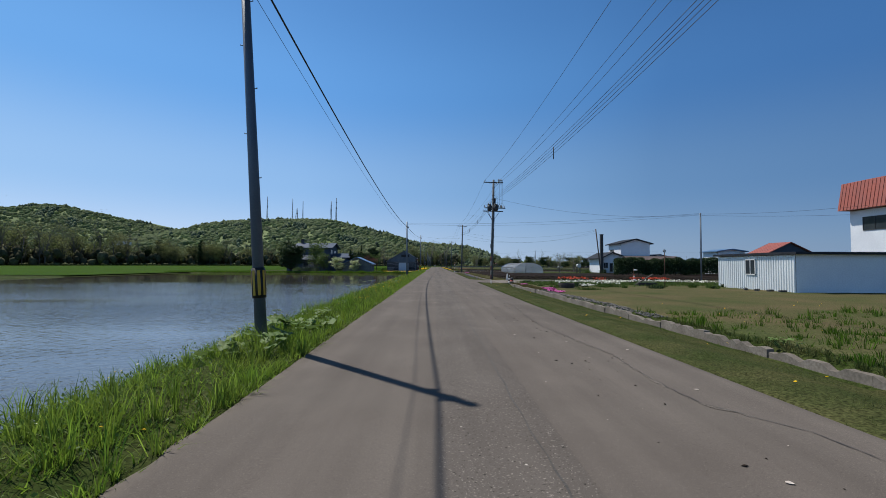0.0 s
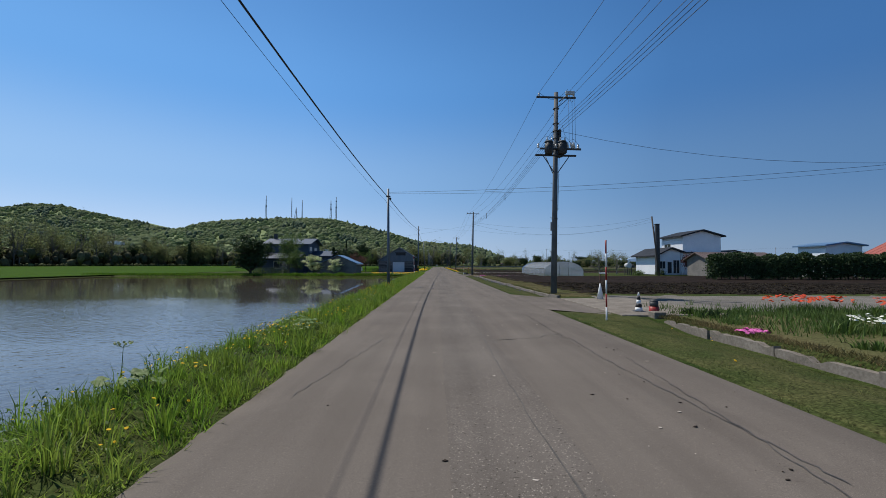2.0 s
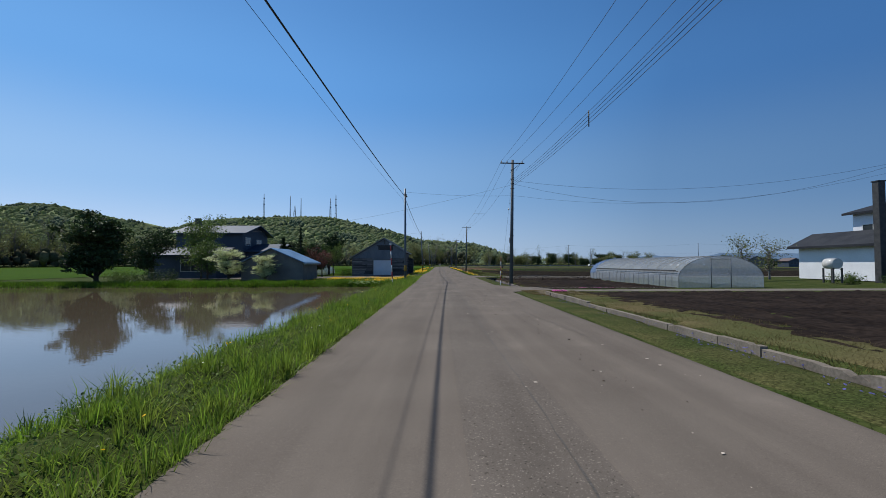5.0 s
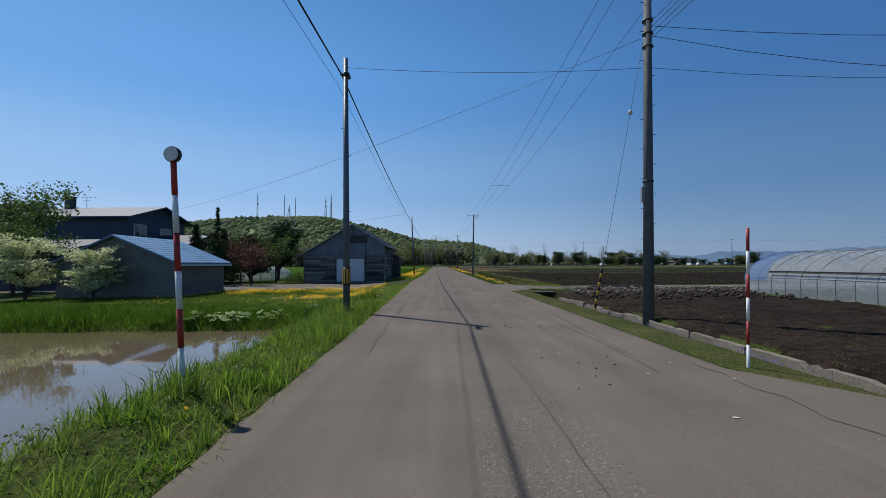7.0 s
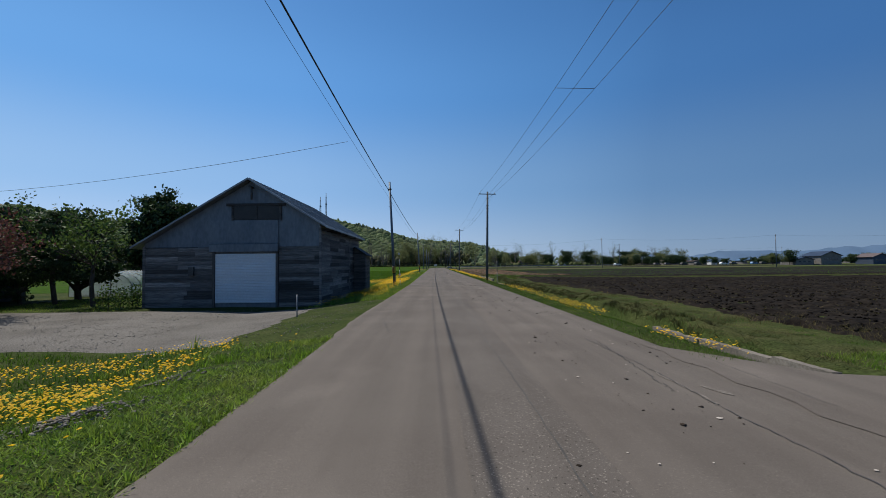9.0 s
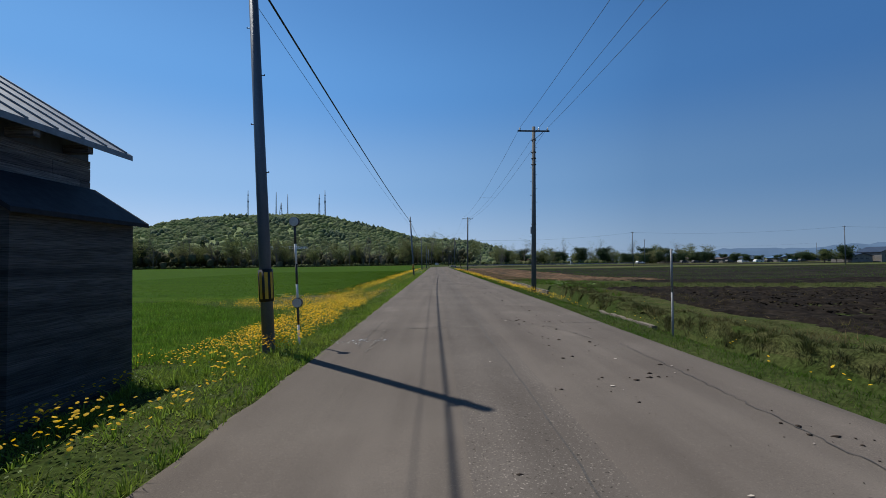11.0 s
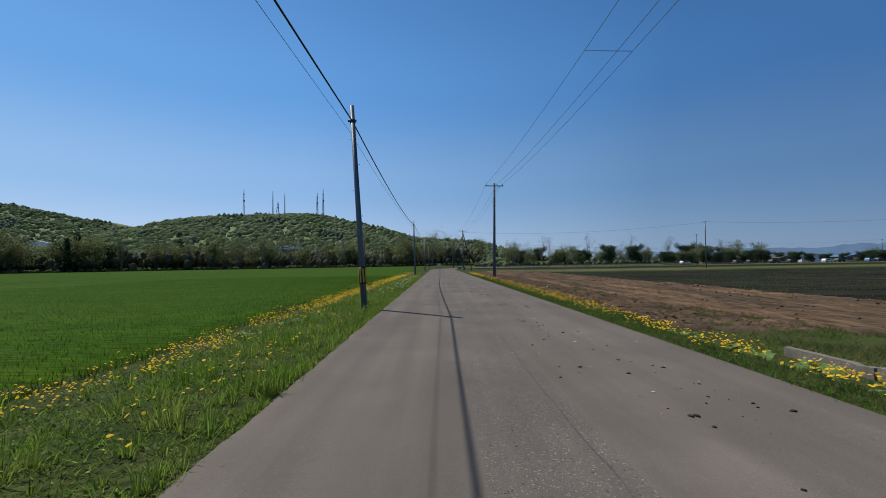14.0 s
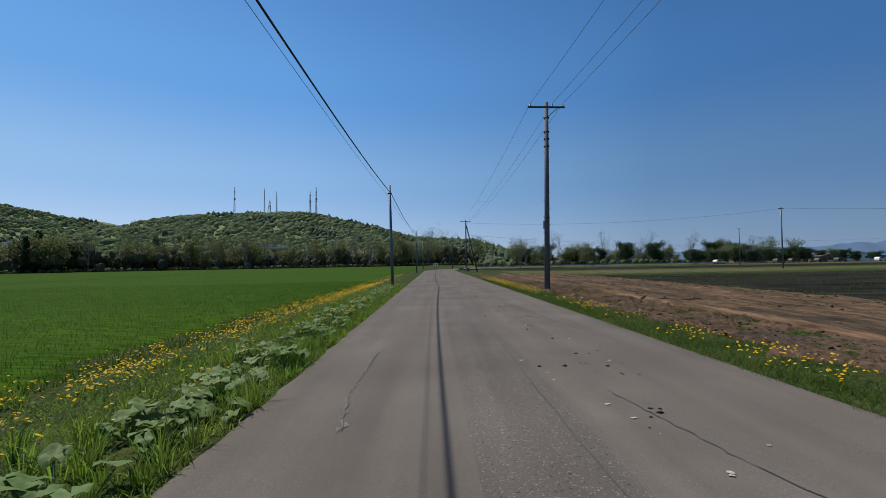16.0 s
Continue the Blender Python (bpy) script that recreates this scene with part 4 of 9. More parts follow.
RIGHT = [(6.45, -9.0, 10.7, 0), (6.07, 47.1, 10.65, 1), (6.02, 99.15, 10.5, 0), (6.12, 164.6, 10.3, 0), (6.0, 222.8, 10.4, 0), (6.2, 286.0, 10.0, 0)]
RIGHT_AT = []
OFFS = [(-0.95, 0.35, 0.9), (-0.95, 0.55, 0.9), (-0.98, -0.5, 0.8), (-0.93, 0.3, 0.88), (-0.93, 0.3, 0.88), (-0.9, 0.3, 0.85)]
for (x, y, h, kind), offs in zip(RIGHT, OFFS):
    e = pole_base(x, y, h, (1.1 if 40 < y < 230 else 0, 0), "concrete_pole", 0.165, 0.105, "tall grey concrete power pole beside the lane")
    step_bolts(e, 2.2, h - 1.0, 0.14)
    boxes("crossarm", M["dark_steel"], e, (-1.08, -0.17, h - 0.36, 1.0, -0.09, h - 0.27), bevel=0.008)
    rods("brace", M["dark_steel"], e, ((0.62, -0.13, h - 0.34), (0.05, -0.13, h - 0.85), 0.018))
    for o in offs:
        insulator(e, o, -0.13, h - 0.27)
    for z in (h - 0.9, h - 1.7, h - 2.1, h - 2.5, 3.9):
        rods("band", M["dark_steel"], e, ((0, 0, z), (0, 0, z + 0.05), 0.16), n=12)
    bm = bmesh.new()
    box(bm, -0.21, -0.05, 3.3, -0.13, 0.05, 3.75)
    part("marker_plate", bm, M["steel"], e)
    RIGHT_AT.append([e.matrix_basis @ Vector((o, -0.13, h - 0.1)) for o in offs])
    if kind:
        for z in (h - 3.45, h - 3.1):
            boxes("crossarm", M["dark_steel"], e, (-1.1 + 0.25 * (z > h - 3.3), -0.2, z, 1.05 + 0.25 * (z > h - 3.3), -0.1, z + 0.09), bevel=0.008)
        rods("brace", M["dark_steel"], e, ((-0.7, -0.15, h - 3.42), (-0.1, -0.15, h - 4.3), 0.022), ((0.7, -0.15, h - 3.42), (0.1, -0.15, h - 4.3), 0.022), ((-0.5, 0.1, h - 3.42), (-0.1, 0.1, h - 4.3), 0.022))
        for tx, ty in ((-0.42, -0.28), (0.26, -0.34), (0.28, 0.3)):
            bm = bmesh.new()
            cyl(bm, (tx, ty, h - 3.36), (tx, ty, h - 2.76), 0.2, 0.21, 16)
            cyl(bm, (tx, ty, h - 2.76), (tx, ty, h - 2.69), 0.235, 0.19, 16)
            fins = []
            for k in range(8):
                a = k * math.tau / 8
                fins.append((tx + 0.2 * math.cos(a) - 0.012, ty + 0.2 * math.sin(a) - 0.012, h - 3.3, tx + 0.24 * math.cos(a) + 0.012, ty + 0.24 * math.sin(a) + 0.012, h - 2.85))
            # cans and fins take dark_steel: their shade is put into the colour
            tr = part("transformer", bm, M["dark_steel"], e, "cylindrical transformer can, dark for its shaded side")
            for d in fins:
                boxes("fin", M["dark_steel"], tr, d)
            for dx in (-0.12, 0.12):
                bm = bmesh.new()
                cyl(bm, (tx + dx, ty - 0.05, h - 2.7), (tx + dx, ty - 0.05, h - 2.52), 0.045, 0.03, 8)
                part("bushing", bm, M["porcelain"], tr, "pale porcelain bushing")
        for ix in (-0.95, 0.85, 1.15, -0.15, 0.0):
            insulator(e, ix, -0.16, h - 3.02, 1.3)
        for ix in (0.62, 0.8, 0.95):
            rods("cutout", M["porcelain"], e, ((ix, -0.2, h - 3.0), (ix - 0.08, -0.24, h - 2.72), 0.05))
            rods("dropper", M["wire"], e, ((ix, -0.13, h - 0.3), (ix + 0.04, -0.22, h - 2.72), 0.008), n=5)
        for k, (xa, za, xb, zb, dip) in enumerate(((0.62, -2.75, 1.15, -2.85, -0.25), (0.2, -2.5, 0.75, -2.8, -0.18), (-0.4, -2.5, -0.95, -2.85, -0.2), (-0.95, -0.1, 0.55, 0.1, 0.45), (0.6, -0.05, 0.9, -0.15, 0.5), (-0.1, -1.9, -0.35, -2.5, 0.2), (0.3, -1.8, 0.5, -2.4, 0.15), (-0.12, -2.1, 0.25, -2.5, 0.2))):
            bm = bmesh.new()
            pts = [Vector((xa + (xb - xa) * j / 8, -0.2 - 0.05 * (k % 3), h + za + (zb - za) * j / 8 - dip * math.sin(math.pi * j / 8))) for j in range(9)]
            for p, q in zip(pts, pts[1:]):
                cyl(bm, p, q, 0.009, n=4, cap=False)
            part("jumper", bm, M["wire"], e)
        boxes("switch", M["porcelain"], e, (0.42, -0.3, h - 0.2, 0.9, -0.2, h + 0.0), bevel=0.02)
        rods("switch_arm", M["steel"], e, ((0.1, -0.18, h - 0.55), (0.75, -0.24, h - 0.05), 0.03))
        boxes("control_box", M["black"], e, (0.12, -0.12, h - 2.6, 0.26, 0.08, h - 2.0), bevel=0.01)
        rods("conduit", M["black"], e, ((0.12, 0.12, h - 4.6), (0.1, 0.13, h - 1.9), 0.05), ((0.13, -0.12, h - 6.3), (0.16, -0.14, h - 3.5), 0.012))
g = RIGHT[-1]
strut = thing("pole_strut", "dark slanting prop bracing a power pole", "strut", (g[0], g[1], 0))
rods("strut_beam", M["wood_pole"], strut, ((2.3, 1.2, -0.6), (0.15, 0.1, 8.9), 0.12))


def wire_span(name, p0, p1, sag, r, label, category="overhead wire"):
    p0, p1 = Vector(p0), Vector(p1)
    n = max(8, int((p1 - p0).length / 2.5))
    pts = [p0.lerp(p1, k / n) - Vector((0, 0, 4 * sag * (k / n) * (1 - k / n))) for k in range(n + 1)]
    d = (p1 - p0).normalized()
    a = d.cross(Vector((0, 0, 1))).normalized()
    b = a.cross(d)
    V = np.array([p + (a * math.cos(j * math.tau / 5) + b * math.sin(j * math.tau / 5)) * r for p in pts for j in range(5)])
    Qs = [(k * 5 + j, k * 5 + (j + 1) % 5, k * 5 + 5 + (j + 1) % 5, k * 5 + 5 + j) for k in range(n) for j in range(5)]
    ob = new(name, fast_mesh(name, V, quads=Qs, material=M["wire"], smooth=True))
    return tagged(ob, label, category, "overhead wires")


behind = (Vector((-3.4, -38, 7.6)), Vector((-3.5, -38, 7.2)), None)
posts = [behind] + LEFT_AT
for a, b in zip(posts, posts[1:]):
    wire_span("cable", a[0], b[0], 0.68 if 0 < a[0].y < 20 else (0.5 if a[0].y > 180 else 0.26), 0.024, "thick black telephone cable between poles")
    wire_span("cable", a[0] + Vector((-0.14, 0, -0.3)), b[0] + Vector((-0.14, 0, -0.3)), 0.28 if not 0 < a[0].y < 20 else 0.62, 0.006, "thin telephone wire below the thick cable")
SPANS, STACKS = [], []
for a, b in zip(RIGHT_AT, RIGHT_AT[1:]):
    for p, q in zip(a, b):
        SPANS.append(wire_span("power_wire", p, q, 0.9, 0.009, "thin black power line between pole crossarms"))
for k in range(2):
    (x0, y0, h0, _), (x1, y1, h1, _) = RIGHT[k], RIGHT[k + 1]
    for j in range(4):
        STACKS.append(wire_span("power_wire", (x0 + 0.22, y0, h0 - 1.75 - 0.17 * j), (x1 + 0.22, y1, h1 - 1.75 - 0.17 * j), 0.85, 0.009, "low-voltage power line in a stack of four"))
for k, u in ((0, 0.6), (1, 0.34), (1, 0.63), (1, 0.49), (2, 0.483), (3, 0.435), (4, 0.5)):
    a, b = RIGHT_AT[k], RIGHT_AT[k + 1]
    ps = [p.lerp(q, u) - Vector((0, 0, 3.6 * u * (1 - u))) for p, q in zip(a, b)]
    if k >= 1 and (k, u) not in ((1, 0.34), (1, 0.63)):
        sp = rods("wire_spacer", M["dark_steel"], SPANS[3 * k + 1], (ps[0], ps[1], 0.012), (ps[1], ps[2], 0.012), n=5)
    else:
        (x0, y0, h0, _), (x1, y1, h1, _) = RIGHT[k], RIGHT[k + 1]
        zz = h0 + (h1 - h0) * u - 1.75 - 3.4 * u * (1 - u)
        sp = rods("wire_spacer", M["black"], STACKS[4 * k + 1], ((x0 + 0.22, y0 + (y1 - y0) * u, zz - 0.62), (x0 + 0.22, y0 + (y1 - y0) * u, zz + 0.08), 0.025), n=6)

# yard poles and service wires
YARD = thing("yard_pole", "thin grey steel pole in the farm yard", "pole", (27.3, 44.9, 0))
rods("shaft", M["steel_pole"], YARD, ((0, 0, -0.5), (0, 0, 6.95), 0.075), n=10)
FARM = thing("farm_pole", "dark leaning wooden service pole by the white house", "pole", (35.3, 95, 0))
rods("shaft", M["wood_pole"], FARM, ((0.6, 0, -0.5), (-0.5, 0, 9.4), 0.12), n=10)
FAR_POLE = thing("field_pole", "thin grey pole standing in the far field", "pole", (63.4, 277.9, -0.3), 0, "field poles")
rods("shaft", M["steel_pole"], FAR_POLE, ((0, 0, -0.5), (0, 0, 11.0), 0.12), n=8)
boxes("crossarm", M["dark_steel"], FAR_POLE, (-0.5, -0.05, 10.7, 0.5, 0.05, 10.8))
FAR_POLES = [FAR_POLE] + [copy_thing(FAR_POLE, pose(x, y, -0.4)) for x, y in ((118, 262), (172, 246), (226, 230), (150, 420), (230, 400), (92, 330))]
for a, b in ((0, 1), (1, 2), (2, 3), (4, 5)):
    wire_span("power_wire", FAR_POLES[a].matrix_basis @ Vector((0, 0, 10.8)), FAR_POLES[b].matrix_basis @ Vector((0, 0, 10.8)), 1.0, 0.014, "thin power line over the fields")
wire_span("power_wire", (6.2, 286, 9.4), (63.4, 277.9, 10.4), 1.2, 0.014, "thin power line over the fields")
wire_span("power_wire", (6.2, 286, 7.0), (150, 420, 8.4), 1.2, 0.016, "thin power line over the fields")
S = "service wire crossing from pole to pole"
wire_span("service_wire", LEFT_AT[1][2] - Vector((0, 0, 0.25)), (27.3, 44.9, 6.9), 0.35, 0.010, S)
wire_span("service_wire", LEFT_AT[1][2] - Vector((0, 0, 0.35)), (27.3, 44.9, 6.75), 0.5, 0.007, S)
wire_span("service_wire", (6.3, 47.5, 8.75), (27.3, 44.9, 6.8), 0.9, 0.009, S)
wire_span("service_wire", (27.3, 44.9, 6.85), (36.0, 36.0, 6.6), 0.2, 0.009, S)
wire_span("service_wire", (27.3, 44.9, 6.7), (52.0, 40.0, 7.2), 0.4, 0.009, S)
wire_span("service_wire", (6.3, 99.2, 8.7), (34.85, 95, 9.2), 1.3, 0.009, S)
wire_span("service_wire", (6.3, 99.2, 8.4), (34.85, 95, 9.0), 2.2, 0.009, S)
wire_span("service_wire", LEFT_AT[2][2] - Vector((0, 0, 0.3)), (6.1, 99.2, 7.4), 0.15, 0.007, S)
wire_span("service_wire", (6.3, 99.2, 7.4), (34.85, 95, 8.5), 1.4, 0.007, S)
wire_span("service_wire", (6.0, 99.2, 8.3), (-30.5, 132.0, 6.7), 0.8, 0.007, S)
wire_span("service_wire", (-3.45, 127.5, 6.15), (-30.0, 134.0, 5.2), 0.5, 0.008, S)


# ---- buildings ----
def window(parent, axis, w, u0, u1, z0, z1, out, pane="glass", frame_key="white_paint", bars=1):
    """A window in a wall: a proud frame and dark panes. axis: the way that the wall faces."""
    def dims(a, b, za, zb, d0, d1):
        lo, hi = sorted((w + out * d0, w + out * d1))
        return (lo, a, za, hi, b, zb) if axis == "x" else (a, lo, za, b, hi, zb)
    f = 0.055
    win = boxes("window", M[frame_key], parent, dims(u0, u1, z0, z0 + f, 0, 0.05), dims(u0, u1, z1 - f, z1, 0, 0.05), dims(u0, u0 + f, z0, z1, 0, 0.05), dims(u1 - f, u1, z0, z1, 0, 0.05),
                *[dims(u0 + (u1 - u0) * (k + 1) / (bars + 1) - 0.025, u0 + (u1 - u0) * (k + 1) / (bars + 1) + 0.025, z0, z1, 0, 0.045) for k in range(bars)], label="white window frame")
    for k in range(bars + 1):
        a, b = u0 + (u1 - u0) * k / (bars + 1), u0 + (u1 - u0) * (k + 1) / (bars + 1)
        boxes("pane", M[pane], win, dims(a + 0.03, b - 0.03, z0 + f, z1 - f, 0.004, 0.02), label="dark reflecting window pane")


def gable(name, label, x0, x1, y0, y1, z0, eave_l, eave_r, ridge_u, ridge_z, axis, wall_key, roof_key, over=0.45, thick=0.12, seams=0.0, category="house"):
    """A house body with a two-sided roof whose ridge runs along the axis; ridge_u is the ridge's place across it."""
    e = thing(name, label, category)
    a0, a1, w0, w1 = (y0, y1, x0, x1) if axis == "y" else (x0, x1, y0, y1)
    bm = bmesh.new()
    prism(bm, [(w0, z0), (w1, z0), (w1, eave_r), (ridge_u, ridge_z), (w0, eave_l)], "y" if axis == "y" else "x", a0, a1)
    part("wall", bm, M[wall_key], e)
    for side, (w, ez) in enumerate(((w0, eave_l), (w1, eave_r))):
        s = -1 if w < ridge_u else 1
        slope = (ridge_z - ez) / abs(w - ridge_u)
        wo, zo = w + s * over, ez - slope * over
        bm = bmesh.new()
        prism(bm, [(ridge_u, ridge_z + 0.02), (wo, zo + 0.02), (wo, zo + 0.02 + thick), (ridge_u, ridge_z + 0.02 + thick)], "y" if axis == "y" else "x", a0 - over, a1 + over)
        roof = part("roof", bm, M[roof_key], e)
        if seams:
            k = a0 - over + seams / 2
            while k < a1 + over:
                bm = bmesh.new()
                prism(bm, [(ridge_u, ridge_z + 0.02 + thick), (wo, zo + 0.02 + thick), (wo, zo + 0.05 + thick), (ridge_u, ridge_z + 0.05 + thick)], "y" if axis == "y" else "x", k, k + 0.03)
                part("seam", bm, M[roof_key], roof)
                k += seams
    return e


# the weathered barn
BX0, BX1, BY0, BY1, BZ = -14.1, -5.75, 132.4, 143.2, -0.55
barn = gable("barn", "old weathered board barn with blue-grey metal roof and shutter", BX0, BX1, BY0, BY1, BZ, 2.62, 3.55, -9.05, 5.62, "y", "blue_sheet", "steel_roof", 0.42, 0.09, 0.45, "barn")
sh = boxes("shutter_door", M["shutter"], barn, (-10.72, BY0 - 0.05, BZ + 0.32, -7.85, BY0 - 0.01, 2.12), label="pale grey ribbed roller shutter")
for k in range(28):
    z = BZ + 0.36 + k * 0.082
    if z < 2.06:
        boxes("slat", M["shutter"], sh, (-10.7, BY0 - 0.064, z, -7.87, BY0 - 0.05, z + 0.058))
boxes("door_frame", M["dark_steel"], barn, (-10.84, BY0 - 0.09, BZ + 0.1, -10.73, BY0, 2.2), (-7.84, BY0 - 0.09, BZ + 0.1, -7.73, BY0, 2.2))
boxes("shutter_box", M["blue_sheet"], barn, (-10.95, BY0 - 0.22, 2.2, -7.7, BY0, 2.58), bevel=0.015, label="blue-grey sheet metal shutter housing")
boxes("panel", M["blue_sheet"], barn, (-11.0, BY0 - 0.06, 2.6, -7.72, BY0 - 0.003, 3.72), label="pale rust-streaked sheet metal panel")
boxes("hatch", M["black"], barn, (-9.85, BY0 - 0.05, 3.76, -7.68, BY0 - 0.002, 4.4), label="dark boarded loft hatch")
boxes("hatch_frame", M["boards"], barn, (-9.95, BY0 - 0.08, 3.72, -9.85, BY0, 4.45), (-7.68, BY0 - 0.08, 3.72, -7.58, BY0, 4.45), (-10.2, BY0 - 0.08, 4.42, -7.4, BY0, 4.54), (-8.8, BY0 - 0.07, 3.76, -8.72, BY0, 4.42))
rods("hook", M["dark_steel"], barn, ((-8.95, BY0 - 0.2, 5.35), (-8.95, BY0 - 0.2, 4.7), 0.05), ((-8.95, BY0 - 0.45, 5.3), (-8.95, BY0, 5.3), 0.05))
boxes("meter_box", M["dark_steel"], barn, (-11.95, BY0 - 0.16, 1.1, -11.7, BY0, 1.5))
r = np.random.RandomState(5)


def board_run(axis, w, u0, u1, z0, z1, out, hgt=0.205):
    z = z0
    while z < z1 - 0.02:
        u = u0
        while u < u1 - 0.05:
            ln = min(u1 - u, r.uniform(1.6, 2.6))
            top = min(z + hgt - 0.008, z1)
            d0, d1 = 0.008, 0.03 + r.uniform(0, 0.014)
            bm = bmesh.new()
            lo, hi = sorted((out * d0, out * d1))
            tilt = out * 0.018
            if axis == "y":
                vs = [bm.verts.new(p) for p in ((u, w + lo - (tilt if out < 0 else 0) * -1, z), (u + ln - 0.006, w + lo, z), (u + ln - 0.006, w + hi, z), (u, w + hi, z), (u, w + lo, top), (u + ln - 0.006, w + lo, top), (u + ln - 0.006, w + hi, top), (u, w + hi, top))]
            else:
                vs = [bm.verts.new(p) for p in ((w + lo, u, z), (w + hi, u, z), (w + hi, u + ln - 0.006, z), (w + lo, u + ln - 0.006, z), (w + lo, u, top), (w + hi, u, top), (w + hi, u + ln - 0.006, top), (w + lo, u + ln - 0.006, top))]
            for f in ((0, 1, 2, 3), (4, 5, 6, 7), (0, 1, 5, 4), (1, 2, 6, 5), (2, 3, 7, 6), (3, 0, 4, 7)):
                bm.faces.new([vs[i] for i in f])
            part("board", bm, M["boards"], barn)
            u += ln
        z += hgt


board_run("y", BY0, BX0, -10.86, BZ + 0.1, 2.45, -1)
board_run("y", BY0, -7.7, BX1, BZ + 0.1, 2.45, -1)
board_run("x", BX1, BY0, BY1, BZ + 0.15, 3.2, 1)
for dims in ((BX1 - 0.02, BY0 - 0.06, BZ, BX1 + 0.07, BY0 + 0.08, 3.4), (BX0 - 0.05, BY0 - 0.06, BZ, BX0 + 0.08, BY0 + 0.06, 2.5), (BX1 - 0.01, 139.4, BZ, BX1 + 0.07, 139.55, 3.3)):
    boxes("corner_post", M["boards"], barn, dims)
boxes("footing", M["concrete"], barn, (BX0 - 0.05, BY0 - 0.04, BZ - 0.3, BX1 + 0.05, BY1, BZ + 0.1))
for k in range(12):
    y = BY0 + 0.4 + k * 0.9
    boxes("rafter_end", M["boards"], barn, (BX1 + 0.01, y, 3.22, BX1 + 0.38, y + 0.1, 3.34))
annex = gable("lean_to", "low dark lean-to against the barn", -5.7, -4.9, 141.0, 143.0, -0.5, 2.6, 2.2, -5.6, 2.66, "y", "boards", "dark_roof", 0.15, 0.06, category="shed")

# small shed with the pale blue roof
shed = gable("garden_shed", "grey mortar shed with pale blue sheet metal roof", -23.4, -16.2, 113.3, 119.4, -0.6, 1.72, 1.75, -19.85, 3.32, "y", "grey_wall", "blue_roof", 0.38, 0.09, 0.0, "shed")
for k in range(12):
    u, du = -19.85 + 0.335 * k, 1.57 / 3.65
    zc = 3.44 - (u + 19.85) * du
    bm = bmesh.new()
    prism(bm, [(u, zc - 0.02), (u + 0.325, zc - 0.02 - 0.325 * du), (u + 0.325, zc + 0.012 - 0.325 * du), (u, zc + 0.002)], "y", 112.9, 119.8)
    part("roof_course", bm, M["blue_roof"], shed)
boxes("fascia", M["white_paint"], shed, (-16.0, 112.95, 1.5, -15.78, 119.75, 1.6))
boxes("base_band", M["concrete"], shed, (-23.45, 113.24, -0.8, -16.15, 119.45, -0.25))

# the navy house
navy = gable("farmhouse", "two-storey navy blue house with dark metal roof", -40.6, -30.4, 129.5, 139.3, -0.5, 6.4, 6.4, 134.4, 7.75, "x", "navy_wall", "slate_roof", 0.8, 0.14)
window(navy, "x", -30.4, 130.4, 132.3, 4.45, 5.75, 1)
window(navy, "x", -30.4, 134.6, 136.6, 4.5, 5.6, 1)
boxes("chimney", M["dark_steel"], navy, (-40.2, 133.9, 7.2, -39.45, 134.6, 9.0), bevel=0.03)
boxes("chimney_cap", M["black"], navy, (-40.28, 133.82, 9.0, -39.37, 134.68, 9.08))
rods("aerial", M["steel"], navy, ((-38.2, 134.4, 7.7), (-38.2, 134.4, 9.1), 0.025), ((-38.8, 134.4, 9.0), (-37.6, 134.4, 9.0), 0.015), ((-38.6, 134.4, 8.7), (-37.8, 134.4, 8.7), 0.015))
low = gable("farmhouse_wing", "single-storey navy wing with a pale blue roof", -41, -31.5, 123.6, 129.4, -0.5, 2.9, 3.4, 127.6, 3.9, "x", "navy_wall", "slate_roof", 0.7, 0.12)
window(low, "y", 123.6, -36.5, -33.5, 0.5, 2.2, -1)
low2 = gable("farmhouse_porch", "low navy side wing with a pale blue roof", -30.3, -25.6, 130.5, 139.0, -0.5, 3.6, 3.6, 134.7, 4.7, "x", "navy_wall", "slate_roof", 0.7, 0.12)
window(low2, "y", 130.5, -29.5, -27.2, 0.5, 2.0, -1)

# the white house
white = gable("white_house", "two-storey white house with a dark roof", 41.7, 48.2, 98.4, 105.4, -0.1, 6.45, 6.45, 45.0, 7.35, "y", "white_wall", "dark_roof", 0.6, 0.22)
window(white, "x", 41.7, 102.2, 104.4, 3.9, 5.3, -1)
wlow = gable("white_house_wing", "low white house front with glazed porch and dark eaves", 37.8, 41.6, 99.0, 107.5, -0.1, 3.3, 3.75, 39.9, 4.35, "y", "white_wall", "dark_roof", 0.7, 0.22)
boxes("eave", M["dark_roof"], wlow, (41.65, 97.7, 3.55, 52.5, 98.35, 3.72), (41.65, 98.35, 3.6, 41.69, 105.5, 3.72))
window(wlow, "y", 99.0, 38.0, 39.0, 0.9, 2.2, -1)
window(wlow, "y", 99.0, 39.3, 40.1, 0.1, 2.1, -1, bars=0)
window(wlow, "y", 99.0, 40.3, 41.4, 0.1, 2.4, -1)
wext = gable("white_house_extension", "low white extension behind the garage", 48.3, 52.5, 98.6, 105.0, -0.1, 3.5, 3.5, 50.4, 4.0, "y", "white_wall", "dark_roof", 0.4, 0.12)
window(white, "y", 98.4, 43.0, 43.6, 1.2, 2.3, -1, bars=0)
chim = thing("chimney_stack", "tall dark sheet metal stove chimney", "chimney", (37.3, 98.3, 0))
boxes("flue", M["dark_steel"], chim, (-0.3, -0.3, -0.2, 0.3, 0.3, 8.4), bevel=0.03)
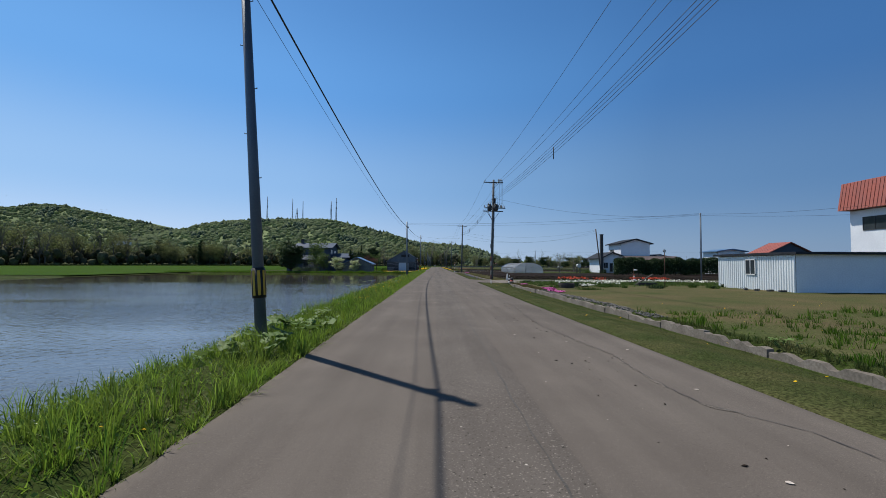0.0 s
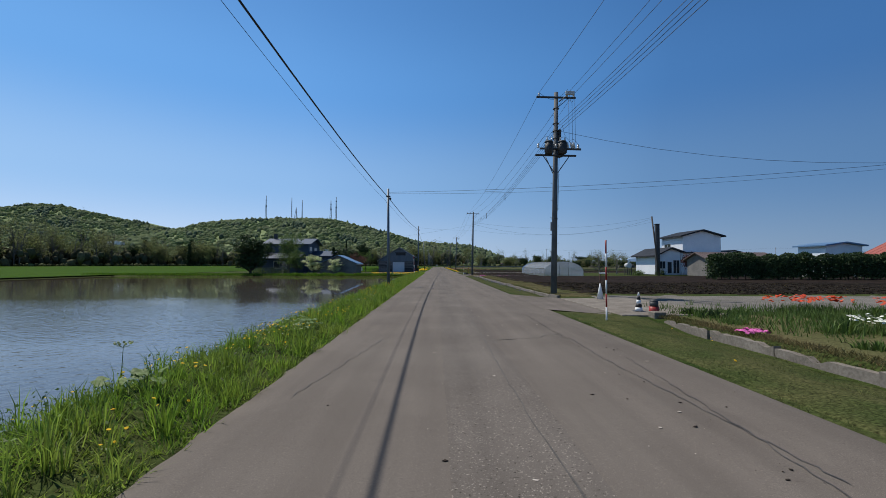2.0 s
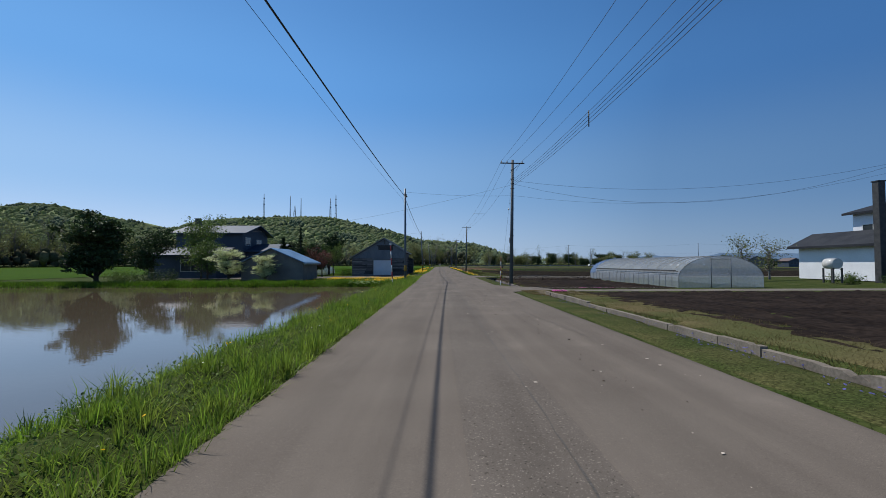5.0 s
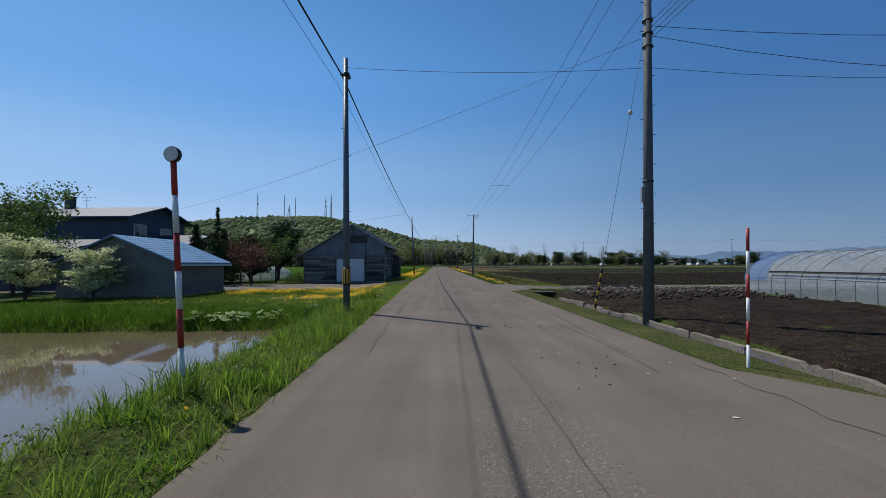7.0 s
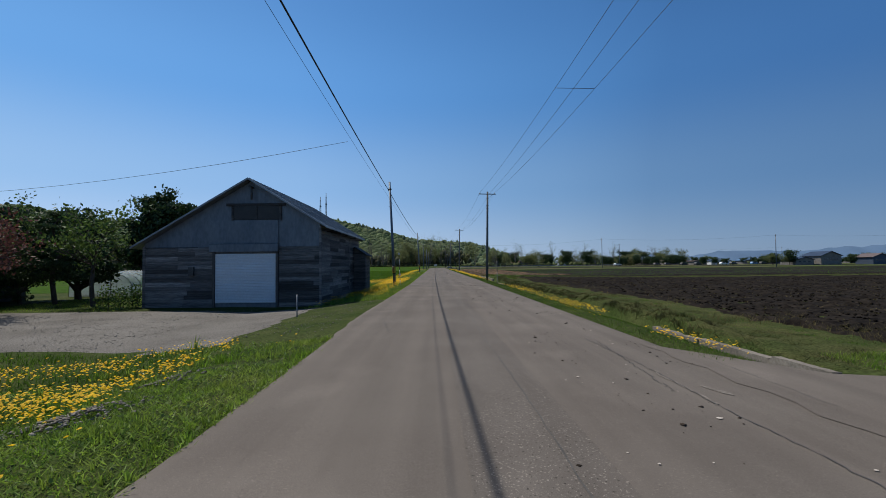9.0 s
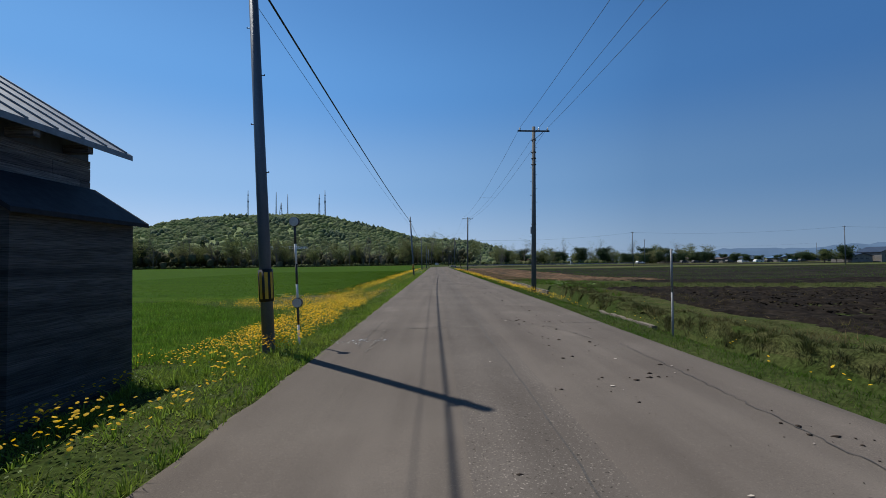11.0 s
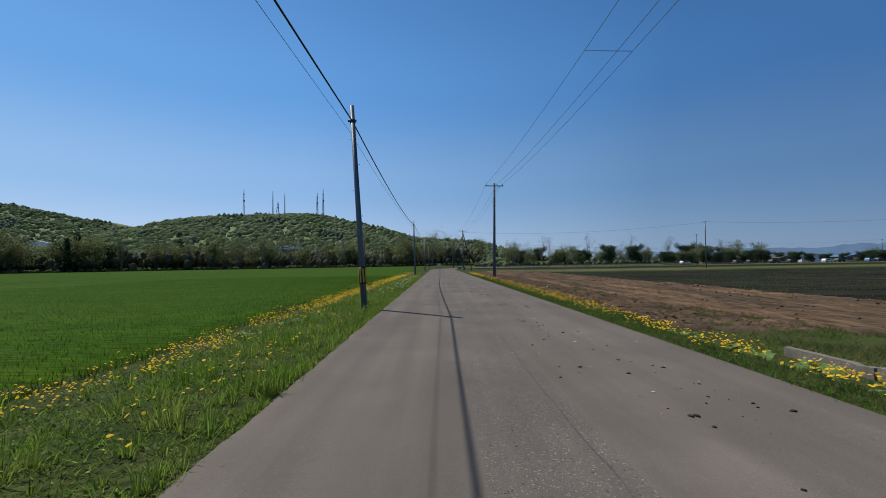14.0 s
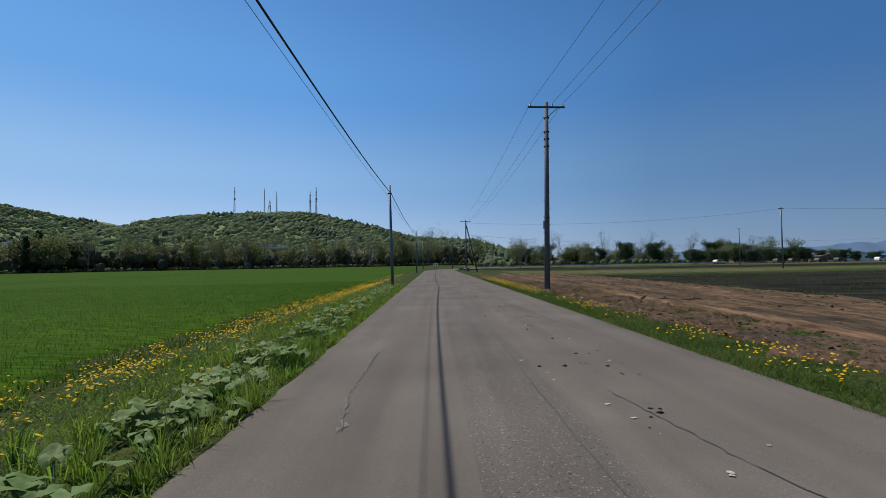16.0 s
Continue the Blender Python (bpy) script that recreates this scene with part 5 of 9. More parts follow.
boxes("cap", M["black"], chim, (-0.34, -0.34, 8.4, 0.34, 0.34, 8.5))
garage = gable("garage", "grey sheet metal garage with brown pitched roof", 39.6, 49.5, 87.8, 93.5, -0.1, 2.35, 2.35, 90.7, 3.35, "x", "grey_wall", "brown_roof", 0.5, 0.12, 0.6, "garage")
redb = gable("red_roofed_barn", "dark barn with a red metal roof behind the hedge", 57.8, 70.0, 78.6, 83.0, -0.2, 2.9, 2.9, 63.9, 5.75, "y", "navy_wall", "red_roof", 0.5, 0.15, 0.8, "barn")
greyb = gable("flat_roofed_store", "pale store building with a low blue roof", 57.0, 62.4, 88.0, 93.0, -0.2, 4.4, 4.4, 59.7, 4.8, "y", "white_wall", "blue_roof", 0.5, 0.2, category="store")

# the white shed by the road and the red-roofed house behind it
wshed = thing("white_shed", "long white corrugated sheet metal shed with flat dark roof", "shed")
boxes("wall", M["white_wall"], wshed, (20.7, 25.0, -0.5, 34.0, 31.9, 2.2))
bm = bmesh.new()
n = 140
ring = [(20.66 + (0.0 if k % 4 == 0 else -0.045), 25.02 + 6.86 * k / n) for k in range(n + 1)]
for z0, z1 in ((-0.35, 2.15),):
    v0, v1 = [bm.verts.new((x, y, z0)) for x, y in ring], [bm.verts.new((x, y, z1)) for x, y in ring]
    for k in range(n):
        bm.faces.new((v0[k], v0[k + 1], v1[k + 1], v1[k]))
part("cladding", bm, M["white_sheet"], wshed, "white corrugated sheet metal")
boxes("roof", M["dark_roof"], wshed, (20.45, 24.7, 2.2, 34.3, 32.2, 2.34))
window(wshed, "x", 20.6, 28.05, 29.0, 0.95, 1.95, -1, bars=1)
mans = thing("red_roofed_house", "white house with a red metal mansard roof", "house")
boxes("wall", M["white_wall"], mans, (37.9, 30.4, -0.3, 49.0, 39.6, 6.55))
bm = bmesh.new()
prism(bm, [(37.2, 6.6), (49.7, 6.6), (49.2, 9.1), (46.5, 9.7), (40.5, 9.7), (37.65, 9.1)], "y", 29.9, 40.1)
roof = part("roof", bm, M["red_roof"], mans)
for k in range(30):
    y = 30.0 + k * 0.34
    bm = bmesh.new()
    prism(bm, [(37.16, 6.6), (37.2, 6.6), (37.66, 9.1), (37.62, 9.1)], "y", y, y + 0.04)
    part("seam", bm, M["red_roof"], roof)
for k in range(28):
    x = 37.8 + k * 0.4
    boxes("seam", M["red_roof"], roof, (x, 29.86, 6.65, x + 0.04, 29.9, 9.0))
window(mans, "x", 37.9, 36.2, 38.4, 4.7, 5.9, -1, frame_key="dark_steel")
window(mans, "y", 30.4, 38.6, 40.8, 4.7, 5.9, -1, frame_key="dark_steel")


# ---- greenhouse ----
def greenhouse(x0, x1, y0, y1, h, label, at_z=0.0):
    e = thing("greenhouse", label, "greenhouse", (0, 0, at_z))
    w, cx = (x1 - x0) / 2, (x0 + x1) / 2
    side = 1.1
    prof = [(x0, -0.2), (x0, side * 0.55)] + [(cx - w * math.cos(a) * (1.0), side * 0.55 + (h - side * 0.55) * math.sin(a)) for a in np.linspace(0.12, math.pi - 0.12, 15)] + [(x1, side * 0.55), (x1, -0.2)]
    ys = np.arange(y0, y1 + 0.01, 0.9)
    V, Q = [], []
    for j, y in enumerate(ys):
        for k, (x, z) in enumerate(prof):
            V.append((x, y, z + (0.012 * math.sin(j * 2.1 + k) if 2 < k < 16 else 0)))
    npf = len(prof)
    for j in range(len(ys) - 1):
        for k in range(npf - 1):
            Q.append((j * npf + k, j * npf + k + 1, (j + 1) * npf + k + 1, (j + 1) * npf + k))
    cover = new("cover", fast_mesh("cover", V, quads=Q, material=M["film"], smooth=True))
    cover.parent = e
    for y in (y0, y1):
        bm = bmesh.new()
        bm.faces.new([bm.verts.new((x, y + (0.01 if y == y1 else -0.01), z)) for x, z in prof])
        part("end_sheet", bm, M["film"], e)
    for y in ys:
        bm = bmesh.new()
        rings = []
        for j, (xa, za) in enumerate(prof):
            (x_, z_), (x1_, z1_) = prof[max(j - 1, 0)], prof[min(j + 1, len(prof) - 1)]
            d = Vector((x1_ - x_, 0, z1_ - z_)).normalized()
            side_ = Vector((-d.z, 0, d.x))
            rings.append([bm.verts.new(Vector((xa, y, za)) + side_ * 0.022 * math.cos(q * math.tau / 5) + Vector((0, 0.022 * math.sin(q * math.tau / 5), 0))) for q in range(5)])
        for ra, rb in zip(rings, rings[1:]):
            for q in range(5):
                bm.faces.new((ra[q], ra[(q + 1) % 5], rb[(q + 1) % 5], rb[q]))
        part("hoop", bm, M["steel"], e)
    for x, z in (prof[2], prof[-3], prof[9]):
        rods("rail", M["steel"], e, ((x, y0, z), (x, y1, z), 0.02), n=5)
    rods("roll_bar", M["dark_steel"], e, ((x0 - 0.03, y0, 1.04), (x0 - 0.03, y1 - 1.8, 1.05), 0.022), n=6)
    # solid black strip stands in for the shade of the open vent
    boxes("vent_gap", M["black"], e, (x0 - 0.035, y0 + 0.3, 1.07, x0 - 0.02, y1 - 1.8, 1.13), label="black strip painted as the shaded vent slit under the film")
    rods("door_post", M["steel"], e, ((cx - 0.7, y0 - 0.02, -0.1), (cx - 0.7, y0 - 0.02, h * 0.93), 0.03), ((cx + 0.7, y0 - 0.02, -0.1), (cx + 0.7, y0 - 0.02, h * 0.93), 0.03), ((cx - 0.7, y0 - 0.02, 1.9), (cx + 0.7, y0 - 0.02, 1.9), 0.025), n=6)
    return e


greenhouse(-25.0, -20.8, 141.5, 149.0, 1.7, "small low white film tunnel behind the yard", -0.4)
tunnel = greenhouse(16.6, 22.6, 92.0, 110.1, 2.12, "long low plastic film greenhouse with steel hoops", -0.1)
V, Q = [], []
for j in range(7):
    for k in range(15):
        a = 0.0 + math.pi * k / 14
        V.append((19.6 - 3.03 * math.cos(a), 108.4 + 0.29 * j + 0.5 * (1 - j / 6) * math.sin(a), 0.62 + 1.55 * math.sin(a) + 0.01 * math.sin(2.3 * j + k)))
for j in range(6):
    for k in range(14):
        Q.append((j * 15 + k, j * 15 + k + 1, j * 15 + k + 16, j * 15 + k + 15))
sheet_end = new("end_cover", fast_mesh("end_cover", V, quads=Q, material=M["blue_film"], smooth=True))
sheet_end.parent = tunnel
tagged(sheet_end, "blue plastic sheet over the greenhouse end")

# ---- hills and far woods ----
RIDGE_X = [-3600, -1800, -1267, -1053, -954, -888, -790, -724, -695, -642, -584, -527, -444, -345, -288, -214, -115, -49, 16, 82, 123, 150, 185, 240]
RIDGE_Z = [115, 160, 163, 153, 148, 131, 105, 93, 90, 102, 121, 127, 133, 133, 127, 107, 86, 64, 60, 54, 42, 18, 5, 0]


def hill_z(x, y):
    h = np.interp(x, RIDGE_X, RIDGE_Z)
    h = h * (1 + 0.05 * wobble(x, y, 260, 31))
    up = step(y, 620, 1300) * 0.75 + 0.25 * np.clip((y - 620) / 680, 0, 1)
    return -2 + h * up * (1 - 0.25 * step(y, 1330, 1800))


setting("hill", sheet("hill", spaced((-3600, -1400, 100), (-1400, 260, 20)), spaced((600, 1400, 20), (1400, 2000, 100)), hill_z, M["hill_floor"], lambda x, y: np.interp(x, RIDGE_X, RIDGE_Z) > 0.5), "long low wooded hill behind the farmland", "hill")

ICO = bmesh.new()
bmesh.ops.create_icosphere(ICO, subdivisions=2, radius=1)
ICO.verts.ensure_lookup_table()
ICO_V = np.array([v.co[:] for v in ICO.verts])
ICO_T = np.array([[v.index for v in f.verts] for f in ICO.faces])
ICO.free()
ICO = bmesh.new()
bmesh.ops.create_icosphere(ICO, subdivisions=1, radius=1)
ICO1_V = np.array([v.co[:] for v in ICO.verts])
ICO1_T = np.array([[v.index for v in f.verts] for f in ICO.faces])
ICO.free()


def clumps(name, pts, rad, tall, material, jag, seed, base_v=ICO1_V, base_t=ICO1_T, tops=False):
    """Many ragged leaf clumps in one mesh."""
    r = np.random.RandomState(seed)
    n, k = len(pts), len(base_v)
    f = 1 + jag * r.normal(0, 1, (n, k, 1))
    V = base_v[None] * f * np.asarray(rad)[:, None, None] * np.array([1, 1, 1.0])
    V[:, :, 2] *= tall
    if tops:
        up = np.clip(base_v[None, :, 2:3], 0, 1)
        V[:, :, :2] *= 1 - 0.75 * up
    V = V + np.asarray(pts)[:, None, :]
    T = base_t[None] + (np.arange(n) * k)[:, None, None]
    return fast_mesh(name, V.reshape(-1, 3), tris=T.reshape(-1, 3), material=material, smooth=tops is not None)


r = np.random.RandomState(41)
n = 15000
px, py = r.uniform(-1500, 235, n), 625 + 690 * r.uniform(0, 1, n) ** 0.9
ok = np.interp(px, RIDGE_X, RIDGE_Z) > 6
px, py = px[ok], py[ok]
rad = 3.4 + 3.8 * r.rand(len(px)) ** 1.5
dark = (wobble(px, py, 110, 51) > 0.85) | (r.rand(len(px)) < 0.015) | ((px > 20) & (r.rand(len(px)) < 0.35))
pz = hill_z(px, py)
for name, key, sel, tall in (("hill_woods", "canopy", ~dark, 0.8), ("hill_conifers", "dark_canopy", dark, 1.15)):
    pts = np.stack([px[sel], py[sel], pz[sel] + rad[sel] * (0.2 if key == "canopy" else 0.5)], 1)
    tagged(new(name, clumps(name, pts, rad[sel], tall, M[key], 0.12, 61, tops=key == "dark_canopy")), "spring green woods on the hill, paled for haze" if key == "canopy" else "dark conifers among the hill woods", "woods", kind="stuff")

# radio masts on the hilltop
for px_, hgt, w, lattice in ((-488, 47, 2.2, 1), (-415, 40, 1.4, 0), (-385, 33, 1.2, 0), (-303, 36, 3.2, 1), (-288, 48, 2.6, 1), (-402, 12, 5.0, 1)):
    z0 = float(hill_z(np.array(px_ * 1.0), np.array(1296.0)))
    mast = thing("radio_mast", "tall slim steel radio mast on the wooded hilltop", "radio mast", (px_, 1296, z0), 0, "masts on the hill")
    hgt = hgt + 24
    bm = bmesh.new()
    for sx, sy in ((-1, -1), (1, -1), (0, 1)):
        cyl(bm, (sx * w, sy * w, -4), (sx * 0.35, sy * 0.35, hgt), 0.5, 0.35, 5)
    part("leg_frame", bm, M["steel_pole"], mast)
    bm = bmesh.new()
    for k in range(9):
        z = hgt * k / 9
        ww = w + (0.35 - w) * k / 9
        for a, b in (((-1, -1), (1, -1)), ((1, -1), (0, 1)), ((0, 1), (-1, -1))):
            cyl(bm, (a[0] * ww, a[1] * ww, z), (b[0] * ww, b[1] * ww, z + hgt / 9), 0.2, n=4)
    part("lattice", bm, M["steel_pole"], mast)
    if lattice:
        bm = bmesh.new()
        cyl(bm, (0, 0, hgt * 0.55), (0, 0, hgt * 0.6), 2.2, 2.2, 10)
        cyl(bm, (0, 0, hgt * 0.8), (0, 0, hgt * 0.83), 1.8, 1.8, 10)
        part("platform", bm, M["steel_pole"], mast)

# mountains on the horizon to the right, their blue painted for distance haze
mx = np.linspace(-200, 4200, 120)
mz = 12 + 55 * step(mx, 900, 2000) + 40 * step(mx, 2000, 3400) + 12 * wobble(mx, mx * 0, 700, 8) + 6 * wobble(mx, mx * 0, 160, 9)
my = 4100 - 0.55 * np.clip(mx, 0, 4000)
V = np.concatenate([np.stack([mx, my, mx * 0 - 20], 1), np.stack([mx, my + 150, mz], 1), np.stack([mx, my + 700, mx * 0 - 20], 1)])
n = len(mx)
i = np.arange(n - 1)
setting("backdrop", fast_mesh("backdrop", V, quads=np.concatenate([np.stack([i, i + 1, i + n + 1, i + n], 1), np.stack([i + n, i + n + 1, i + 2 * n + 1, i + 2 * n], 1)]), material=M["mountain"], smooth=True), "far mountain range painted haze blue", "mountains")


# ---- trees ----
def tube(V, F, p, q, r0, r1, n=5):
    d = (q - p)
    d.normalize()
    a = d.orthogonal().normalized()
    b = d.cross(a)
    base = len(V)
    for c, rr in ((p, r0), (q, r1)):
        for k in range(n):
            V.append(tuple(c + (a * math.cos(k * math.tau / n) + b * math.sin(k * math.tau / n)) * rr))
    for k in range(n):
        F.append((base + k, base + (k + 1) % n, base + n + (k + 1) % n, base + n + k))


def branching(h, spread, levels, rnd, trunk_r, low=0.25, fork=4, droop=0.0, plain=False):
    """Trunk and limbs as tubes, and the tips where leaves grow."""
    V, F, tips = [], [], []

    def grow(p, d, ln, rr, lev):
        segs = 3 if lev == 0 else (1 if plain and lev == levels else 2)
        for s in range(segs):
            nd = (d + Vector((rnd.uniform(-1, 1), rnd.uniform(-1, 1), rnd.uniform(-0.3, 0.6) - droop)) * (0.10 if lev == 0 else 0.28)).normalized()
            q = p + nd * ln / segs
            r1 = rr * (0.8 if lev == 0 else 0.68)
            tube(V, F, p, q, rr, r1, (5 if plain else 7) if lev == 0 else (5 if lev == 1 and not plain else 3))
            if lev < levels and (lev > 0 or (s + 1) / segs > low):
                for k in range(fork if lev == 0 else 2):
                    az = rnd.uniform(0, math.tau)
                    out = Vector((math.cos(az), math.sin(az), rnd.uniform(0.1, 0.9))).normalized()
                    nn = (nd * (1 - spread) + out * spread).normalized()
                    grow(p.lerp(q, rnd.uniform(0.4, 1)), nn, ln * rnd.uniform(0.42, 0.62), r1 * 0.55, lev + 1)
            p, d, rr = q, nd, r1
        if lev >= max(1, levels - 1):
            tips.append(p.copy())
        elif lev == 0:
            tips.append(p.copy())
    grow(Vector((0, 0, -0.15)), Vector((0, 0, 1)), h, trunk_r, 0)
    return V, F, tips


def leaves(tips, per, spread, size, rs, flat=0.6, squash=0.75):
    """Small four-cornered leaves scattered round the tips."""
    t = np.array([p[:] for p in tips])
    c = np.repeat(t, per, 0)
    n = len(c)
    off = rs.normal(0, 1, (n, 3)) * spread * np.array([1, 1, squash])
    c = c + off
    u = rs.normal(0, 1, (n, 3))
    u /= np.linalg.norm(u, axis=1, keepdims=True)
    w = np.cross(u, rs.normal(0, 1, (n, 3)))
    w /= np.linalg.norm(w, axis=1, keepdims=True)
    s = size * rs.uniform(0.5, 1.4, (n, 1))
    V = np.stack([c - u * s, c - w * s * flat, c + u * s, c + w * s * flat], 1).reshape(-1, 3)
    Qd = np.arange(4 * n).reshape(n, 4)
    return V, Qd


def tree(name, label, at, h, spread, levels, leaf_key, per, cloud, size, seed, trunk_r=None, bark="bark", low=0.25, fork=4, turn=0.0, group="", category="tree", plain=False):
    rnd, rs = random.Random(seed), np.random.RandomState(seed)
    V, F, tips = branching(h * 0.72, spread, levels, rnd, trunk_r or h * 0.022, low, fork, 0.0, plain)
    e = thing(name, label, category, at, turn, group)
    t = new("trunk", fast_mesh("trunk", V, quads=F, material=M[bark], smooth=True))
    t.parent = e
    if per:
        if levels == 3:
            per, size = max(3, int(per * 0.56)), size * 1.28
        LV, LQ = leaves(tips, per, cloud, size, rs, squash=0.3 if leaf_key in ("blossom_leaf", "dark_leaf") and not plain else 0.7)
        c = new("crown", fast_mesh("crown", LV, quads=LQ, material=M[leaf_key]))
        c.parent = e
    return e


def conifer(name, label, at, h, w, seed, leaf_key="dark_leaf", bare=0.1, thin=False, taper=1.05):
    rs, rnd = np.random.RandomState(seed), random.Random(seed)
    V, F = [], []
    tube(V, F, Vector((0, 0, -0.2)), Vector((0, 0, h)), h * 0.022, 0.02, 7)
    pts = []
    z = h * bare
    while z < h * 0.98:
        ln = w * (1 - z / h) ** taper * rnd.uniform(0.7, 1.15) + 0.06
        for k in range(4 if thin else (7 if z < 0.55 * h else 4)):
            az = rnd.uniform(0, math.tau)
            d = Vector((math.cos(az), math.sin(az), -0.12))
            p = Vector((0, 0, z + rnd.uniform(-0.1, 0.1)))
            q = p + d * ln
            tube(V, F, p, q, 0.025, 0.008, 3)
            for m in range(3 if thin else 7):
                pts.append(p.lerp(q, 0.15 + (0.28 if thin else 0.13) * m))
        z += h * 0.035
    e = thing(name, label, "tree", at)
    t = new("trunk", fast_mesh("trunk", V, quads=F, material=M["bark"], smooth=True))
    t.parent = e
    top = [p for p in pts if taper > 1.3 and p.z > 0.5 * h]
    pts = [p for p in pts if not (taper > 1.3 and p.z > 0.5 * h)]
    LV, LQ = leaves(pts, 4 if thin else 8, w * (0.09 if thin else 0.045), (0.18 if thin else 0.075) * w / 1.6, rs, 0.35)
    if top:
        TV, TQ = leaves(top, 9, 0.05, 0.085, rs, 0.3, 0.6)
        LV, LQ = np.concatenate([LV, TV]), np.concatenate([LQ, TQ + len(LV)])
    c = new("crown", fast_mesh("crown", LV, quads=LQ, material=M[leaf_key]))
    c.parent = e
    return e


def layered_pine(label, at, h, w, tiers, seed, group):
    """A leaning trunk whose limbs each end in a flat pad of needles."""
    rs, rnd = np.random.RandomState(seed), random.Random(seed)
    V, F, pads = [], [], []
    p, bend = Vector((0, 0, -0.2)), rnd.uniform(0, math.tau)
    for k in range(tiers):
        q = Vector((0.22 * math.cos(bend + k * 1.9), 0.22 * math.sin(bend + k * 1.9), h * (0.28 + 0.68 * k / (tiers - 1))))
        tube(V, F, p, q, h * 0.026 * (1 - 0.8 * k / tiers), h * 0.026 * (1 - 0.8 * (k + 1) / tiers), 7)
        reach = w * (1 - 0.75 * k / (tiers - 1))
        for m in range(4 if k < tiers - 1 else 2):
            a = bend + k * 1.1 + m * math.tau / 4 + rnd.uniform(-0.4, 0.4)
            tip = q + Vector((math.cos(a), math.sin(a), rnd.uniform(-0.05, 0.22))) * reach * rnd.uniform(0.6, 1.1)
            tube(V, F, q, tip, 0.045, 0.012, 4)
            pads.append((tip, reach * 0.42 + 0.16))
            pads.append((q.lerp(tip, 0.55), reach * 0.36 + 0.14))
        p = q
    e = thing("pine_tree", label, "tree", at, 0, group)
    t = new("trunk", fast_mesh("trunk", V, quads=F, material=M["bark"], smooth=True))
    t.parent = e
    LV, LQ = [], []
    for k, (c, s) in enumerate(pads):
        v, f = leaves([c], int(300 * s + 60), s * 0.48, 0.075, rs, 0.35, 0.34)
        LQ.append(f + sum(len(a) for a in LV)), LV.append(v)
    c = new("crown", fast_mesh("crown", np.concatenate(LV), quads=np.concatenate(LQ), material=M["dark_leaf"]))
    c.parent = e
    return e


# round the farmhouse and barn
G = "trees round the farmyard"
tree("garden_tree", "broad loose grey-green tree before the farmhouse", (-32.0, 120.7, -0.4), 7.4, 0.7, 3, "leaf", 30, 0.34, 0.09, 71, 0.15, fork=6, low=0.1, group=G)
tree("plum_tree", "low spreading tree in pale blossom beside the shed", (-24.5, 112.5, -0.45), 3.9, 0.93, 3, "blossom_leaf", 46, 0.17, 0.05, 72, 0.11, fork=6, low=0.1, group=G)
tree("plum_tree", "small spreading tree in pale blossom before the shed", (-20.0, 111.8, -0.45), 3.0, 0.94, 3, "blossom_leaf", 44, 0.14, 0.045, 73, 0.09, fork=6, low=0.2, group=G)
tree("pine_tree", "broad low dark pine with a layered crown", (-33.6, 104.6, -0.4), 6.4, 0.88, 3, "dark_leaf", 60, 0.30, 0.11, 75, 0.24, fork=7, low=0.3, group=G)
tree("garden_tree", "dark dense tree before the farmhouse wing", (-37.5, 119.0, -0.4), 6.2, 0.75, 3, "dark_leaf", 30, 0.34, 0.10, 93, 0.16, fork=6, low=0.1, group=G)
tree("garden_tree", "loose leafy tree behind the farm sheds", (-29.0, 116.5, -0.4), 4.4, 0.75, 3, "leaf", 22, 0.25, 0.07, 86, 0.13, fork=5, low=0.2, group=G)
conifer("fir_tree", "tall spiky dark fir beside the yard", (-21.3, 128.8, -0.4), 7.6, 2.9, 77, taper=1.6)
tree("pine_tree", "dense dark pine behind the maples", (-25.2, 138.0, -0.4), 5.3, 0.8, 3, "dark_leaf", 40, 0.36, 0.115, 88, 0.2, fork=6, low=0.15, group=G)
tree("pine_tree", "dense dark pine behind the maples", (-22.4, 139.0, -0.4), 5.0, 0.8, 3, "dark_leaf", 40, 0.36, 0.115, 89, 0.2, fork=6, low=0.15, group=G)
conifer("fir_tree", "broad dark fir beside the yard", (-22.8, 133.2, -0.4), 5.8, 2.2, 78)
conifer("fir_tree", "dark fir shading the yard", (-25.0, 131.8, -0.4), 6.2, 2.2, 79)
tree("maple_tree", "small dark red-leaved maple beside the yard", (-17.9, 128.4, -0.4), 3.9, 0.85, 3, "red_leaf", 16, 0.22, 0.06, 80, 0.11, fork=5, low=0.45, group=G)
tree("maple_tree", "small dark red-leaved maple beside the yard", (-19.6, 130.0, -0.4), 4.2, 0.85, 3, "red_leaf", 16, 0.22, 0.06, 81, 0.11, fork=5, low=0.45, group=G)
tree("garden_tree", "leafy green tree beside the yard", (-17.4, 133.6, -0.4), 4.8, 0.75, 3, "leaf", 19, 0.22, 0.065, 82, 0.12, fork=5, low=0.55, group=G)
layered_pine("layered dark pine beside the yard", (-20.6, 135.2, -0.4), 5.0, 1.9, 6, 83, G)
layered_pine("layered dark pine behind the maples", (-23.6, 132.6, -0.4), 5.3, 2.4, 6, 96, G)
tree("garden_tree", "tall dense dark green tree behind the barn", (-20.4, 142.5, -0.4), 5.9, 0.30, 3, "dark_leaf", 60, 0.34, 0.115, 84, 0.2, fork=7, low=0.1, group=G)
tree("garden_tree", "thin leafy tree among the yard trees", (-23.2, 136.0, -0.4), 4.4, 0.7, 3, "leaf", 20, 0.24, 0.07, 87, 0.12, fork=5, low=0.25, group=G)


